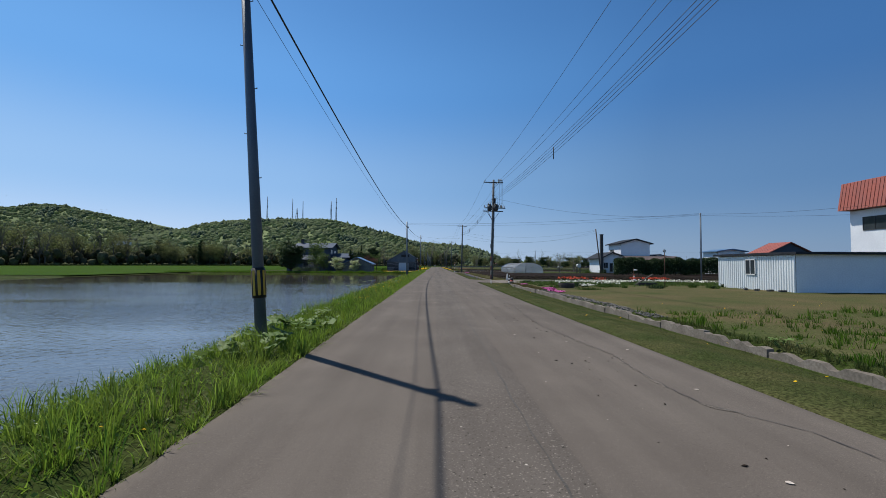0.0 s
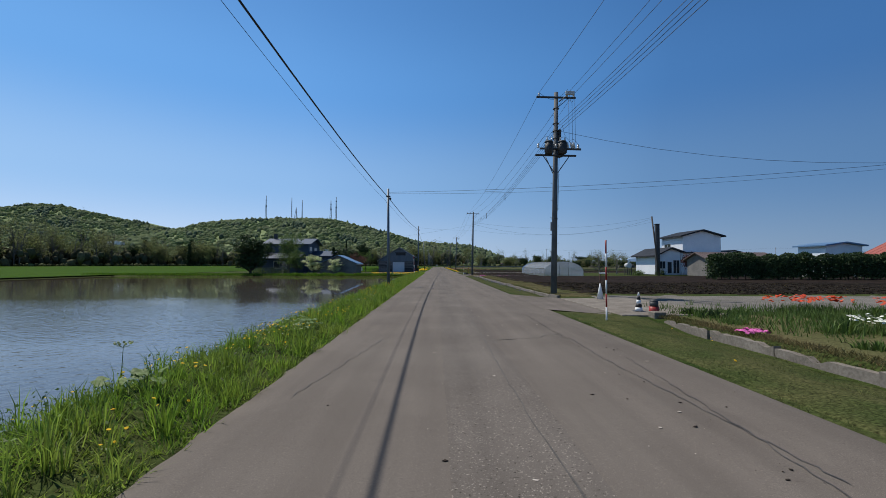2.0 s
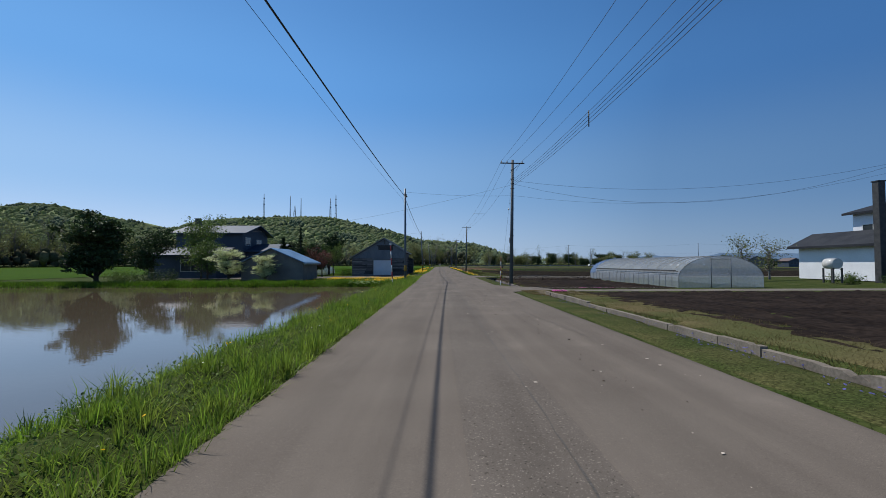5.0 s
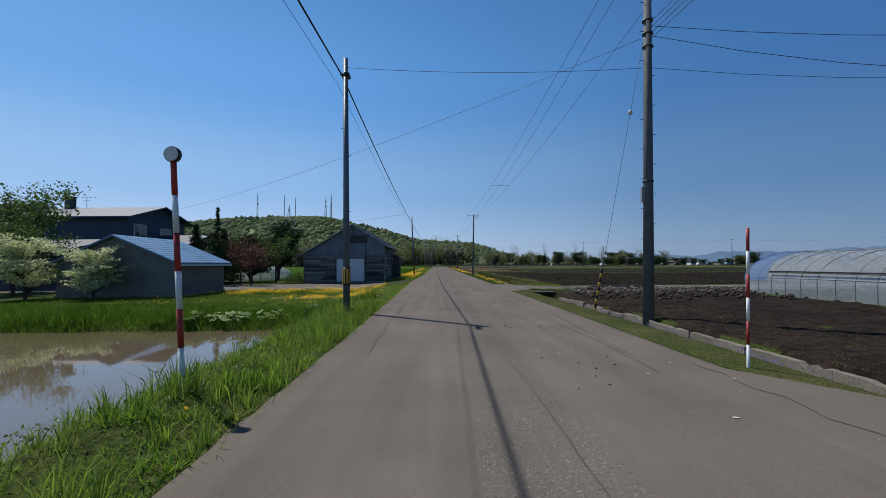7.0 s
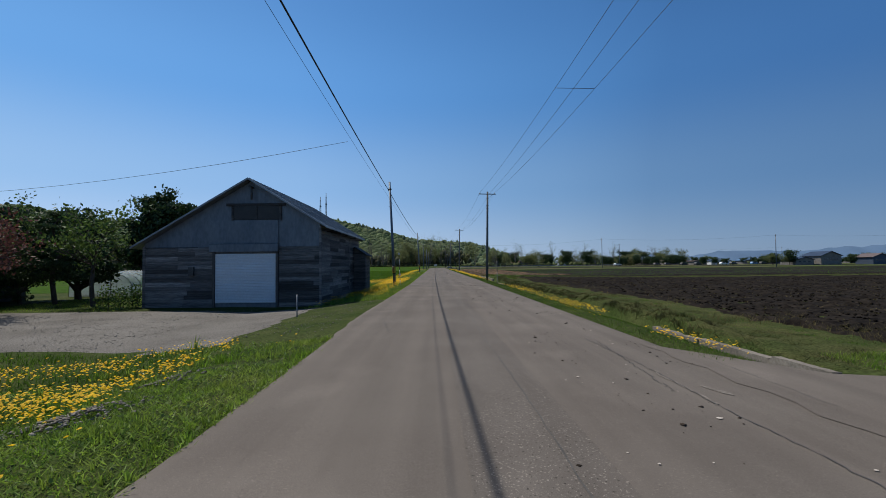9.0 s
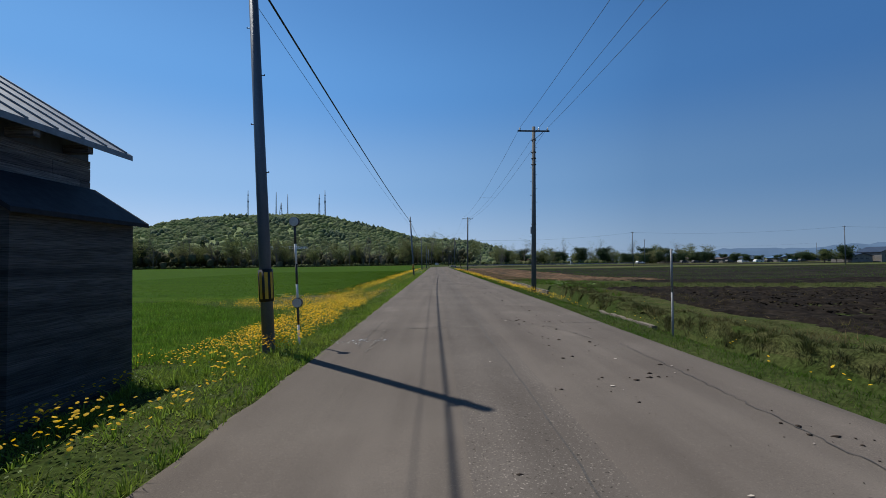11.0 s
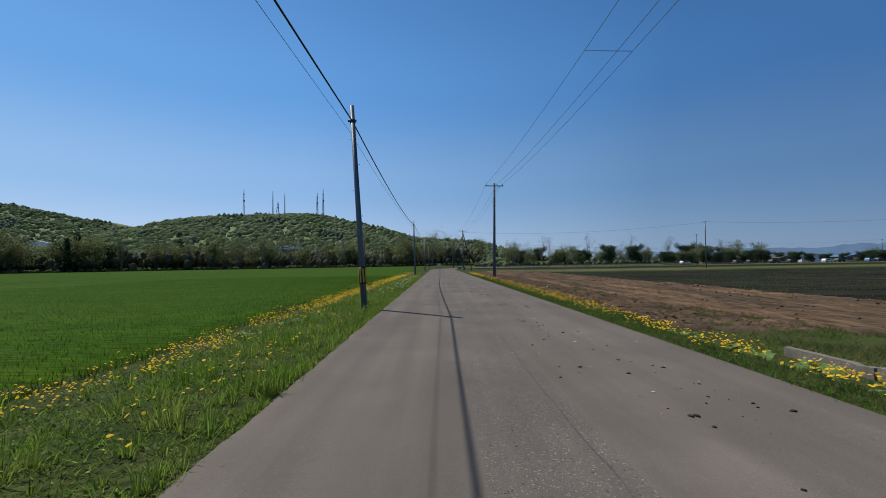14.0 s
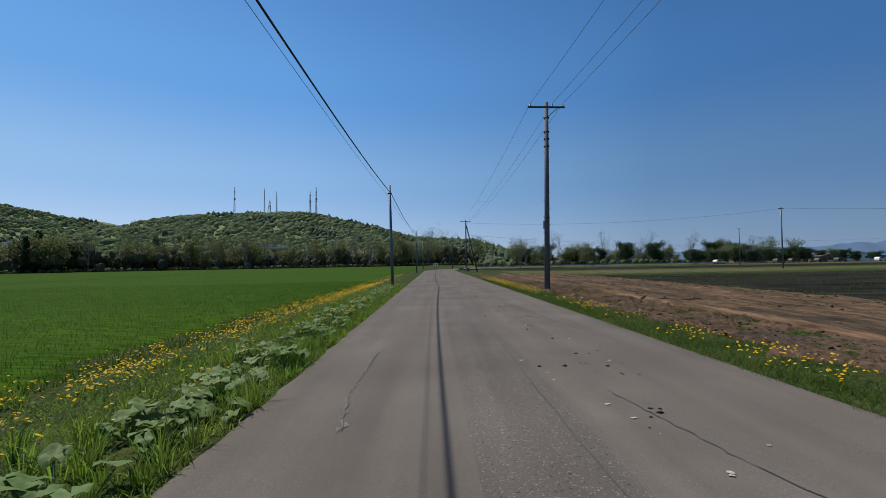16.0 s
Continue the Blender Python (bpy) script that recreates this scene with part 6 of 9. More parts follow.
def bush(name, label, at, w, h, leaf_key, n, size, seed, category="bush", depth=None):
    """A mound of leaves on short stems."""
    rs, rnd = np.random.RandomState(seed), random.Random(seed)
    V, F, pts = [], [], []
    for k in range(max(8, int(w * 6))):
        p = Vector((rnd.uniform(-1, 1) * w / 2, rnd.uniform(-1, 1) * (depth or w) / 2, 0))
        q = p * 1.15 + Vector((rnd.uniform(-0.1, 0.1), rnd.uniform(-0.1, 0.1), h * rnd.uniform(0.45, 0.95)))
        tube(V, F, p + Vector((0, 0, -0.05)), q, 0.018, 0.006, 3)
        for m in range(4):
            pts.append(p.lerp(q, 0.25 + 0.25 * m))
    e = thing(name, label, category, at)
    t = new("stem", fast_mesh("stem", V, quads=F, material=M["bark"], smooth=True))
    t.parent = e
    LV, LQ = leaves(pts, max(3, n // len(pts)), 0.13 * max(w, h) ** 0.6, size, rs)
    LV[:, 2] = np.maximum(LV[:, 2], 0.0)
    c = new("foliage", fast_mesh("foliage", LV, quads=LQ, material=M[leaf_key]))
    c.parent = e
    return e


for k, (x, y, w, h, key) in enumerate(((-14.9, 131.9, 1.3, 1.3, "leaf"), (-22.5, 131.3, 2.4, 1.3, "dark_leaf"), (-26, 124.5, 2.6, 1.4, "dark_leaf"), (-30, 108.5, 3.0, 1.4, "dark_leaf"), (-33.5, 108, 2.5, 1.2, "leaf"), (37.0, 97.0, 1.2, 0.9, "dark_leaf"), (43.6, 96.8, 2.0, 1.0, "dark_leaf"), (47.0, 96.2, 2.0, 0.9, "leaf"), (40.8, 86.5, 0.9, 1.5, "leaf"), (33.2, 96.8, 1.8, 0.8, "leaf"))):
    bush("shrub", "rounded garden shrub by the farm buildings", (x, y, float(ground_z(x, y))), w, h, key, int(900 * w), 0.055, 100 + k)
tree("maple_tree", "small dark red maple before the white house", (41.3, 95.6, 0), 2.9, 0.85, 3, "red_leaf", 41, 0.26, 0.07, 90, 0.1, fork=4, low=0.35)
tree("bare_tree", "bare pale-twigged orchard tree", (29.5, 104, 0), 4.2, 0.85, 3, "young_leaf", 4, 0.3, 0.06, 91, 0.12, "pale_bark", fork=5, low=0.15)
tree("bare_tree", "bare pale-twigged orchard tree", (33.5, 106, 0), 4.0, 0.85, 3, "young_leaf", 4, 0.3, 0.06, 92, 0.12, "pale_bark", fork=5, low=0.15)

# the clipped hedge
hedge = thing("hedge", "tall dark clipped conifer hedge on bare stems", "hedge", (0, 0, 0))
r = np.random.RandomState(95)
bm = bmesh.new()
for x in np.arange(29.3, 49.5, 0.85):
    cyl(bm, (x, 70.5, -0.2), (x + r.uniform(-0.2, 0.2), 70.5, 1.6), 0.06, 0.04, 6)
part("stems", bm, M["bark"], hedge)
n = 30000
c = np.stack([r.uniform(28.8, 49.8, n), 70.5 + r.normal(0, 0.42, n), 0.35 + 2.45 * r.rand(n) ** 0.9], 1)
c[:, 2] += 0.26 * wobble(c[:, 0], c[:, 0] * 0, 2.2, 5) - 0.35 * np.abs(c[:, 1] - 70.5)
u = r.normal(0, 1, (n, 3)); u /= np.linalg.norm(u, axis=1, keepdims=True)
w = np.cross(u, r.normal(0, 1, (n, 3))); w /= np.linalg.norm(w, axis=1, keepdims=True)
V = np.stack([c - u * 0.11, c - w * 0.07, c + u * 0.11, c + w * 0.07], 1).reshape(-1, 3)
fo = new("foliage", fast_mesh("foliage", V, quads=np.arange(4 * n).reshape(n, 4), material=M["dark_leaf"]))
fo.parent = hedge

# the belt of half-bare trees beyond the fields
r = np.random.RandomState(120)
kinds = [tree("belt_tree", "slender half-bare tree in young leaf beyond the fields", (0, 0, -50), 22, 0.42, 2, "young_leaf", 5, 1.1, 0.30, 130 + k, 0.34, "pale_bark", low=0.2, fork=4, group="belt of trees", plain=True) for k in range(5)]
kinds += [tree("belt_tree", "leafy green tree in the belt beyond the fields", (0, 0, -50), 17, 0.6, 2, "young_leaf", 34, 1.4, 0.40, 140 + k, 0.25, "bark", low=0.1, fork=4, group="belt of trees", plain=True) for k in range(2)]
kinds += [tree("field_tree", "rounded dark green tree among the far farms", (0, 0, -50), 15, 0.6, 2, "dark_leaf", 60, 1.3, 0.42, 145, 0.25, "bark", low=0.05, fork=5, group="belt of trees", plain=True)]
kinds += [conifer("belt_fir", "dark fir in the belt beyond the fields", (0, 0, -50), 18, 7.0, 150, thin=True)]
tagged(kinds[-1], group="belt of trees")
line = [(-430, 60), (-345, 200), (-310, 430), (-200, 530), (-60, 575), (30, 610)]
seg = [math.dist(a, b) for a, b in zip(line, line[1:])]
placed = 0
for k in range(225):
    d = sum(seg) * (k + r.uniform(0, 1)) / 225
    for (a, b), s in zip(zip(line, line[1:]), seg):
        if d <= s:
            x, y = a[0] + (b[0] - a[0]) * d / s, a[1] + (b[1] - a[1]) * d / s
            break
        d -= s
    u = r.rand()
    src = kinds[r.randint(0, 5)] if u < 0.72 else (kinds[r.randint(5, 7)] if u < 0.98 else kinds[8])
    sc = r.uniform(0.95, 1.3) * (1.25 if x < -300 else 1.0)
    ob = copy_thing(src, pose(x + r.normal(0, 9), y + r.normal(0, 9), -0.5, 0, 0, r.uniform(0, 360)))
    ob.scale = (sc, sc, sc * r.uniform(0.85, 1.15))
# trees past the fields on the right
for k in range(60):
    u = r.rand()
    x = 25 + 150 * (k / 60) + r.normal(0, 4)
    src = kinds[r.randint(0, 5)] if (u < 0.75 and x < 95) else kinds[r.randint(5, 8)]
    sc = r.uniform(0.32, 0.52) if x < 90 else r.uniform(0.2, 0.4)
    ob = copy_thing(src, pose(x, 395 + r.normal(0, 12) + 0.15 * x, -0.5, 0, 0, r.uniform(0, 360)))
    ob.scale = (sc, sc, sc)
for x, y, sc in ((116, 372, 0.42), (122, 376, 0.5), (112, 378, 0.4), (142, 380, 0.4), (170, 384, 0.36), (205, 380, 0.4), (150, 305, 0.32), (153, 303, 0.3), (228, 378, 0.4), (262, 372, 0.4)):
    ob = copy_thing(kinds[r.randint(5, 7)], pose(x, y, -0.5, 0, 0, r.uniform(0, 360)))
    ob.scale = (sc * 1.2, sc * 1.2, sc * 0.8)
for k in range(62):
    sc = r.uniform(0.2, 0.42)
    ob = copy_thing(kinds[7], pose(96 + 3.2 * k + r.normal(0, 3), 366 + r.normal(0, 8), -0.5, 0, 0, r.uniform(0, 360)))
    ob.scale = (sc, sc, sc * r.uniform(0.7, 1.0))
for x, y, sc in ((156, 303, 0.45), (151, 306, 0.36), (181, 300, 0.3), (118, 368, 0.42)):
    ob = copy_thing(kinds[7], pose(x, y, -0.5, 0, 0, 40))
    ob.scale = (sc, sc, sc * 0.9)
for x, y, sc, j in ((-255, 490, 1.5, 8), (-248, 494, 1.25, 8), (-262, 486, 1.3, 7), (-285, 462, 1.4, 8), (-292, 456, 1.2, 7), (-240, 500, 1.2, 7), (-338, 300, 1.3, 7), (-345, 280, 1.4, 8)):
    ob = copy_thing(kinds[j], pose(x, y, -0.5, 0, 0, 70 * j))
    ob.scale = (sc, sc, sc)
for k in range(34):
    sc = r.uniform(0.38, 0.6)
    ob = copy_thing(kinds[(0, 5, 7, 6, 2, 7)[k % 6]], pose(34 + 3.6 * k + r.normal(0, 2), 392 + r.normal(0, 8), -0.5, 0, 0, r.uniform(0, 360)))
    ob.scale = (sc, sc, sc)
for o in kinds:
    for c in (*o.children_recursive, o):
        bpy.data.objects.remove(c)

# low scrub along the foot of the belt
n = 2600
u = r.rand(n) * sum(seg)
bx, by = np.interp(u, np.concatenate([[0], np.cumsum(seg)]), [p[0] for p in line]), np.interp(u, np.concatenate([[0], np.cumsum(seg)]), [p[1] for p in line])
m_ = 2100
wx_, wy_ = np.interp(u[:m_], np.concatenate([[0], np.cumsum(seg)]), [p[0] for p in line]), np.interp(u[:m_], np.concatenate([[0], np.cumsum(seg)]), [p[1] for p in line])
rad = r.uniform(1.6, 3.2, m_)
pts = np.stack([wx_ + r.normal(-4, 15, m_), wy_ + r.normal(22, 14, m_), 1.5 + 10.5 * r.rand(m_) ** 0.8 * np.clip(0.75 + 0.4 * wobble(wx_, wy_, 60, 91), 0.3, 1.2)], 1)
tagged(new("woods_edge", clumps("woods_edge", pts, rad, 1.5, M["belt_crown"], 0.25, 68)), "dense grey-green half-bare woods behind the tree belt", "woods", kind="stuff")
rad = r.uniform(0.6, 1.7, n)
pts = np.stack([bx + r.normal(0, 14, n), by + r.normal(0, 14, n), rad * 0.4], 1)
tagged(new("scrub", clumps("scrub", pts, rad, 0.9, M["young_leaf"], 0.2, 66)), "low green scrub under the belt of trees", "scrub", kind="stuff")
n = 700
rad = r.uniform(0.5, 1.5, n)
pts = np.stack([r.uniform(20, 420, n), 400 + r.normal(0, 16, n), rad * 0.4], 1)
tagged(new("scrub", clumps("scrub", pts, rad, 1.0, M["young_leaf"], 0.3, 67)), "low green scrub beyond the far fields", "scrub", kind="stuff")


# ---- roadside markers and small things ----
def snow_pole(x, y, h, label, disc=0, lean=(0, 0), keys=("white_paint", "red_paint"), bands=6, rad=0.022):
    e = thing("snow_pole", label, "snow marker pole", (x, y, float(ground_z(x, y))), 0, "snow marker poles")
    e.matrix_basis = pose(x, y, float(ground_z(x, y)), lean[1], lean[0], 0)
    for k in range(bands):
        rods("band", M[keys[k % 2]], e, ((0, 0, h * k / bands - (0.3 if k == 0 else 0)), (0, 0, h * (k + 1) / bands), rad), n=12)
    for z in ((h,) if disc == 1 else (h, h * 0.33) if disc == 2 else ()):
        bm = bmesh.new()
        cyl(bm, (0, -0.055, z + 0.04), (0, -0.035, z + 0.04), 0.088, 0.088, 18)
        refl = part("reflector", bm, M["porcelain"], e, "round grey reflector disc")
        bm = bmesh.new()
        cyl(bm, (0, -0.035, z + 0.04), (0, 0.02, z + 0.04), 0.098, 0.098, 18)
        part("rim", bm, M["dark_steel"], refl)


snow_pole(-3.36, 91.5, 2.8, "red and white banded snow pole with a round reflector", 1, (-3.0, 0), rad=0.036)
snow_pole(4.15, 92.3, 2.0, "leaning thin red and white snow pole", 0, (1.5, 0))
snow_pole(4.6, 36.1, 2.2, "red and white banded snow pole on the verge")
snow_pole(-2.85, 144.7, 2.35, "faded white snow pole with two round reflectors", 2, (-2, 0), ("white_paint", "dark_steel"))
snow_pole(4.55, 144.9, 1.75, "grey metal marker post with a dark head", 0, (0.5, 0), ("steel", "steel"), 2)
guy = thing("guy_wire", "thin steel guy wire with a banded black and yellow guard", "guy wire", (5.55, 102.4, float(ground_z(5.55, 102.4))))
GUY = Vector((0.6, -3.2, 9.0))
rods("stay", M["wire"], guy, ((0, 0, -0.1), GUY, 0.006), n=6)
for k in range(10):
    rods("guard_band", M["black" if k % 2 else "yellow"], guy, (GUY * (0.005 + 0.0175 * k), GUY * (0.005 + 0.0175 * (k + 1)), 0.045), n=10)
bm = bmesh.new()
ball(bm, GUY * 0.74, 0.07, 0.07, 0.09)
part("ball_insulator", bm, M["porcelain"], guy, "pale ball insulator")
snow_pole(-5.0, 126.4, 0.75, "short thin rod in the gravel", 0, (0, 0), ("steel", "steel"), 1)
snow_pole(15.5, 29.6, 2.5, "thin rusty rod with a ring on top in the garden", 1, (0, 0), ("rust", "rust"), 1)


def cone(x, y, h, keys, label):
    e = thing("traffic_cone", label, "traffic cone", (x, y, float(ground_z(x, y)) + 0.03))
    boxes("base", M[keys[1]], e, (-h * 0.28, -h * 0.28, 0, h * 0.28, h * 0.28, 0.035), bevel=0.01)
    if keys[0] == keys[1]:
        bm = bmesh.new()
        cyl(bm, (0, 0, 0.035), (0, 0, h), h * 0.2, h * 0.035, 16)
        part("cone_body", bm, M[keys[0]], e)
    for k in range(0 if keys[0] == keys[1] else 5):
        bm = bmesh.new()
        r0, r1 = h * (0.2 - 0.034 * k), h * (0.2 - 0.034 * (k + 1))
        cyl(bm, (0, 0, 0.035 + h * k / 5.2), (0, 0, 0.035 + h * (k + 1) / 5.2), r0, r1, 14)
        part("cone_band", bm, M[keys[k % 2]], e)


cone(7.1, 43.3, 0.72, ("white_paint", "white_paint"), "faded white traffic cone on the concrete slab")
cone(6.45, 38.2, 0.62, ("white_paint", "black"), "black and white banded cone on the slab corner")
cone(17.6, 38.8, 0.75, ("orange_cone", "white_paint"), "orange cone among the tulips")
post = thing("cone_post", "thin rod standing in a cone with a white ribbon", "post", (7.1, 43.3, 0.0))
rods("rod", M["rust"], post, ((0, 0, 0.5), (0, 0, 1.25), 0.02), n=6)
boxes("ribbon", M["white_paint"], post, (-0.02, -0.03, 1.12, 0.32, 0.03, 1.18), bevel=0.01)
hyd = thing("stone_lantern_cap", "dark round stone post with a red band", "stone post", (6.5, 37.3, 0.1))
bm = bmesh.new()
cyl(bm, (0, 0, -0.1), (0, 0, 0.16), 0.15, 0.14, 14)
part("red_band", bm, M["red_paint"], hyd, "dull red painted band")
bm = bmesh.new()
cyl(bm, (0, 0, 0.16), (0, 0, 0.3), 0.125, 0.12, 14)
ball(bm, (0, 0, 0.3), 0.12, 0.12, 0.08)
part("cap", bm, M["dark_steel"], hyd)
tub = thing("planter", "round weathered dark planter tub in the garden", "planter", (8.85, 29.7, -0.05))
bm = bmesh.new()
for k in range(20):
    a, b = k * math.tau / 20, (k + 1) * math.tau / 20
    pr = [(0.72, 0.0), (0.76, 0.3), (0.74, 0.46), (0.66, 0.46), (0.64, 0.36), (0.0, 0.36)]
    for (r0, z0), (r1, z1) in zip(pr, pr[1:]):
        q = [(r0 * math.cos(a), r0 * math.sin(a), z0), (r0 * math.cos(b), r0 * math.sin(b), z0), (r1 * math.cos(b), r1 * math.sin(b), z1), (r1 * math.cos(a), r1 * math.sin(a), z1)]
        bm.faces.new([bm.verts.new(p) for p in (q if r1 > 0 else q[:3])])
bmesh.ops.remove_doubles(bm, verts=bm.verts[:], dist=0.001)
part("tub", bm, M["bark"], tub)
tub.scale = (0.72, 0.72, 0.8)
bird = thing("bird_scarer", "white plastic scarer on a thin stick", "bird scarer", (17.6, 38.9, 0))
rods("stick", M["rust"], bird, ((0, 0, 0), (0, 0, 1.3), 0.015), n=6)
bm = bmesh.new()
ball(bm, (0.16, 0, 1.12), 0.2, 0.06, 0.08)
part("vane", bm, M["white_paint"], bird)
plank = thing("plank", "grey plank propped on a block in the garden", "plank", (16.0, 33.2, 0))
rods("beam", M["concrete"], plank, ((-0.9, 0, 0.05), (0.6, 0.3, 0.85), 0.05), n=6)
boxes("block", M["black"], plank, (-0.6, -0.1, -0.05, 0.8, 0.4, 0.22), bevel=0.03)
tank = thing("tank", "round beige oil tank behind the soil field", "tank", (31.5, 96.5, 0))
bm = bmesh.new()
cyl(bm, (0, -0.5, 1.45), (0, 0.5, 1.45), 0.42, 0.42, 18)
part("drum", bm, M["porcelain"], tank)
boxes("leg", M["dark_steel"], tank, (-0.4, -0.5, -0.1, -0.3, -0.4, 1.1))
boxes("leg", M["dark_steel"], tank, (0.3, -0.5, -0.1, 0.4, -0.4, 1.1))
boxes("leg", M["dark_steel"], tank, (-0.4, 0.4, -0.1, -0.3, 0.5, 1.1))
boxes("leg", M["dark_steel"], tank, (0.3, 0.4, -0.1, 0.4, 0.5, 1.1))


# the bend: chevron sign, lamp, guard rail, kerb stones
chev = thing("chevron_sign", "white sign with two dark chevrons at the bend", "road sign", (0.2, 318, -0.2))
boxes("board", M["white_paint"], chev, (-0.62, -0.02, 0.95, 0.62, 0.02, 1.75), bevel=0.01)
for cx in (-0.32, 0.28):
    bm = bmesh.new()
    for s in (1, -1):
        q = [(cx - 0.2, 1.35 + s * 0.33), (cx + 0.0, 1.35 + s * 0.33), (cx + 0.24, 1.35), (cx + 0.04, 1.35)]
        bm.faces.new([bm.verts.new((a, -0.026, b)) for a, b in q])
    part("chevron", bm, M["red_paint"], chev)
rods("post", M["steel"], chev, ((-0.45, 0.05, -0.4), (-0.45, 0.05, 1.7), 0.035))
rods("post", M["steel"], chev, ((0.45, 0.05, -0.4), (0.45, 0.05, 1.7), 0.035))
lamp = thing("street_lamp", "street lamp on a dark pole past the bend", "street lamp", (5.0, 322, 0))
rods("pole", M["wood_pole"], lamp, ((0, 0, -0.5), (0, 0, 8.2), 0.12))
rods("arm", M["steel"], lamp, ((0, 0, 6.0), (0.7, -0.3, 6.3), 0.03))
boxes("head", M["white_paint"], lamp, (0.6, -0.45, 6.22, 1.2, -0.2, 6.36), bevel=0.03)
rail = thing("guard_rail", "pale steel guard rail along the far road", "guard rail")
for x in np.arange(14, 90, 4.0):
    rods("post", M["steel"], rail, ((x, 330 + x * 0.08, -0.6), (x, 330 + x * 0.08, 0.5), 0.06), n=6)
boxes("beam", M["steel"], rail, (13, 330.9, 0.2, 50, 331.0, 0.5))
boxes("beam", M["steel"], rail, (50, 333.4, 0.2, 91, 333.5, 0.5))
for k, (x, y) in enumerate(((6.2, 283), (5.2, 290), (5.9, 295))):
    st = thing("kerb_stone", "pale stone post at the bend", "stone", (x, y, -0.1))
    boxes("stone", M["stone"], st, (-0.3, -0.3, -0.2, 0.3, 0.3, 0.75), bevel=0.08)


# ---- far farms and parked cars ----
def far_house(x, y, w, d, h, wall_key, roof_key, turn=0):
    e = thing("far_house", "distant %s house beyond the fields" % {"white_wall": "white-walled", "grey_wall": "grey-walled", "navy_wall": "dark"}[wall_key], "house", (x, y, -0.5), turn, "far houses")
    bm = bmesh.new()
    prism(bm, [(-w / 2, 0), (w / 2, 0), (w / 2, h), (0, h * 1.42), (-w / 2, h)], "y", 0, d)
    part("wall", bm, M[wall_key], e)
    for s in (-1, 1):
        bm = bmesh.new()
        prism(bm, [(0, h * 1.43), (s * (w / 2 + 0.5), h * 0.94), (s * (w / 2 + 0.5), h * 0.98), (0, h * 1.48)], "y", -0.5, d + 0.5)
        part("roof", bm, M[roof_key], e)
    for k in range(3):
        boxes("window", M["glass"], e, (-w * 0.35 + k * w * 0.26, -0.05, h * 0.5, -w * 0.35 + k * w * 0.26 + w * 0.14, 0.0, h * 0.72))


FH = [(128, 372, 9, 10, 3.6, "grey_wall", "slate_roof"), (146, 378, 11, 9, 2.6, "grey_wall", "brown_roof"), (158, 372, 8, 9, 2.2, "grey_wall", "brown_roof"), (172, 374, 12, 10, 2.5, "white_wall", "slate_roof"),
      (190, 372, 10, 9, 2.4, "grey_wall", "blue_roof"), (205, 376, 12, 10, 2.6, "navy_wall", "brown_roof"), (226, 370, 10, 9, 2.5, "white_wall", "slate_roof"), (248, 366, 10, 9, 2.5, "grey_wall", "slate_roof"),
      (172, 300, 9, 10, 4.0, "grey_wall", "slate_roof"), (162, 302, 8, 9, 2.4, "grey_wall", "slate_roof"), (190, 296, 7, 8, 3.2, "navy_wall", "brown_roof"), (60, 420, 9, 9, 2.6, "grey_wall", "red_roof"), (70, 424, 9, 9, 2.4, "grey_wall", "brown_roof"), (90, 420, 7, 8, 3.4, "white_wall", "steel_roof")]
for a in FH:
    far_house(*a)
for x, y, z, w, d, h, wk, rk in ((-330, 560, -0.6, 16, 9, 4, "grey_wall", "steel_roof"), (-250, 640, 6, 14, 9, 5, "white_wall", "red_roof"), (-195, 700, 22, 60, 10, 3, "white_wall", "steel_roof"), (-560, 800, 35, 26, 9, 5, "white_wall", "steel_roof"), (-960, 820, 60, 40, 9, 6, "white_wall", "steel_roof"), (-420, 480, 2, 12, 9, 4, "white_wall", "blue_roof")):
    far_house(x, y, w, d, h, wk, rk)
    bpy.data.objects[sorted((o.name for o in bpy.data.objects if o.name.startswith("far_house")), key=lambda s: (len(s), s))[-1]].location.z = z


def car(x, y, key, turn=0):
    e = thing("parked_car", "distant %s car parked by the farms" % ("white" if key == "white_paint" else "blue" if key == "blue_roof" else "dark"), "car", (x, y, -0.45), turn, "far parked cars")
    bm = bmesh.new()
    prism(bm, [(-2.1, 0.3), (2.1, 0.3), (2.1, 0.85), (1.2, 0.95), (0.6, 1.5), (-1.5, 1.5), (-2.05, 0.95)], "y", -0.8, 0.8)
    part("body", bm, M[key], e)
    boxes("glazing", M["glass"], e, (-1.4, -0.82, 0.95, 0.6, 0.82, 1.4))
    for wx in (-1.3, 1.3):
        for wy in (-0.72, 0.72):
            rods("wheel", M["black"], e, ((wx, wy - 0.1, 0.3), (wx, wy + 0.1, 0.3), 0.32), n=12)


for x, y, key in ((100, 352, "white_paint"), (123, 354, "dark_steel"), (130, 356, "dark_steel"), (138, 354, "dark_steel"), (147, 356, "dark_steel"), (160, 354, "white_paint"), (167, 356, "dark_steel"), (176, 352, "blue_roof"), (184, 356, "dark_steel"), (196, 354, "dark_steel")):
    car(x, y, key, 12)


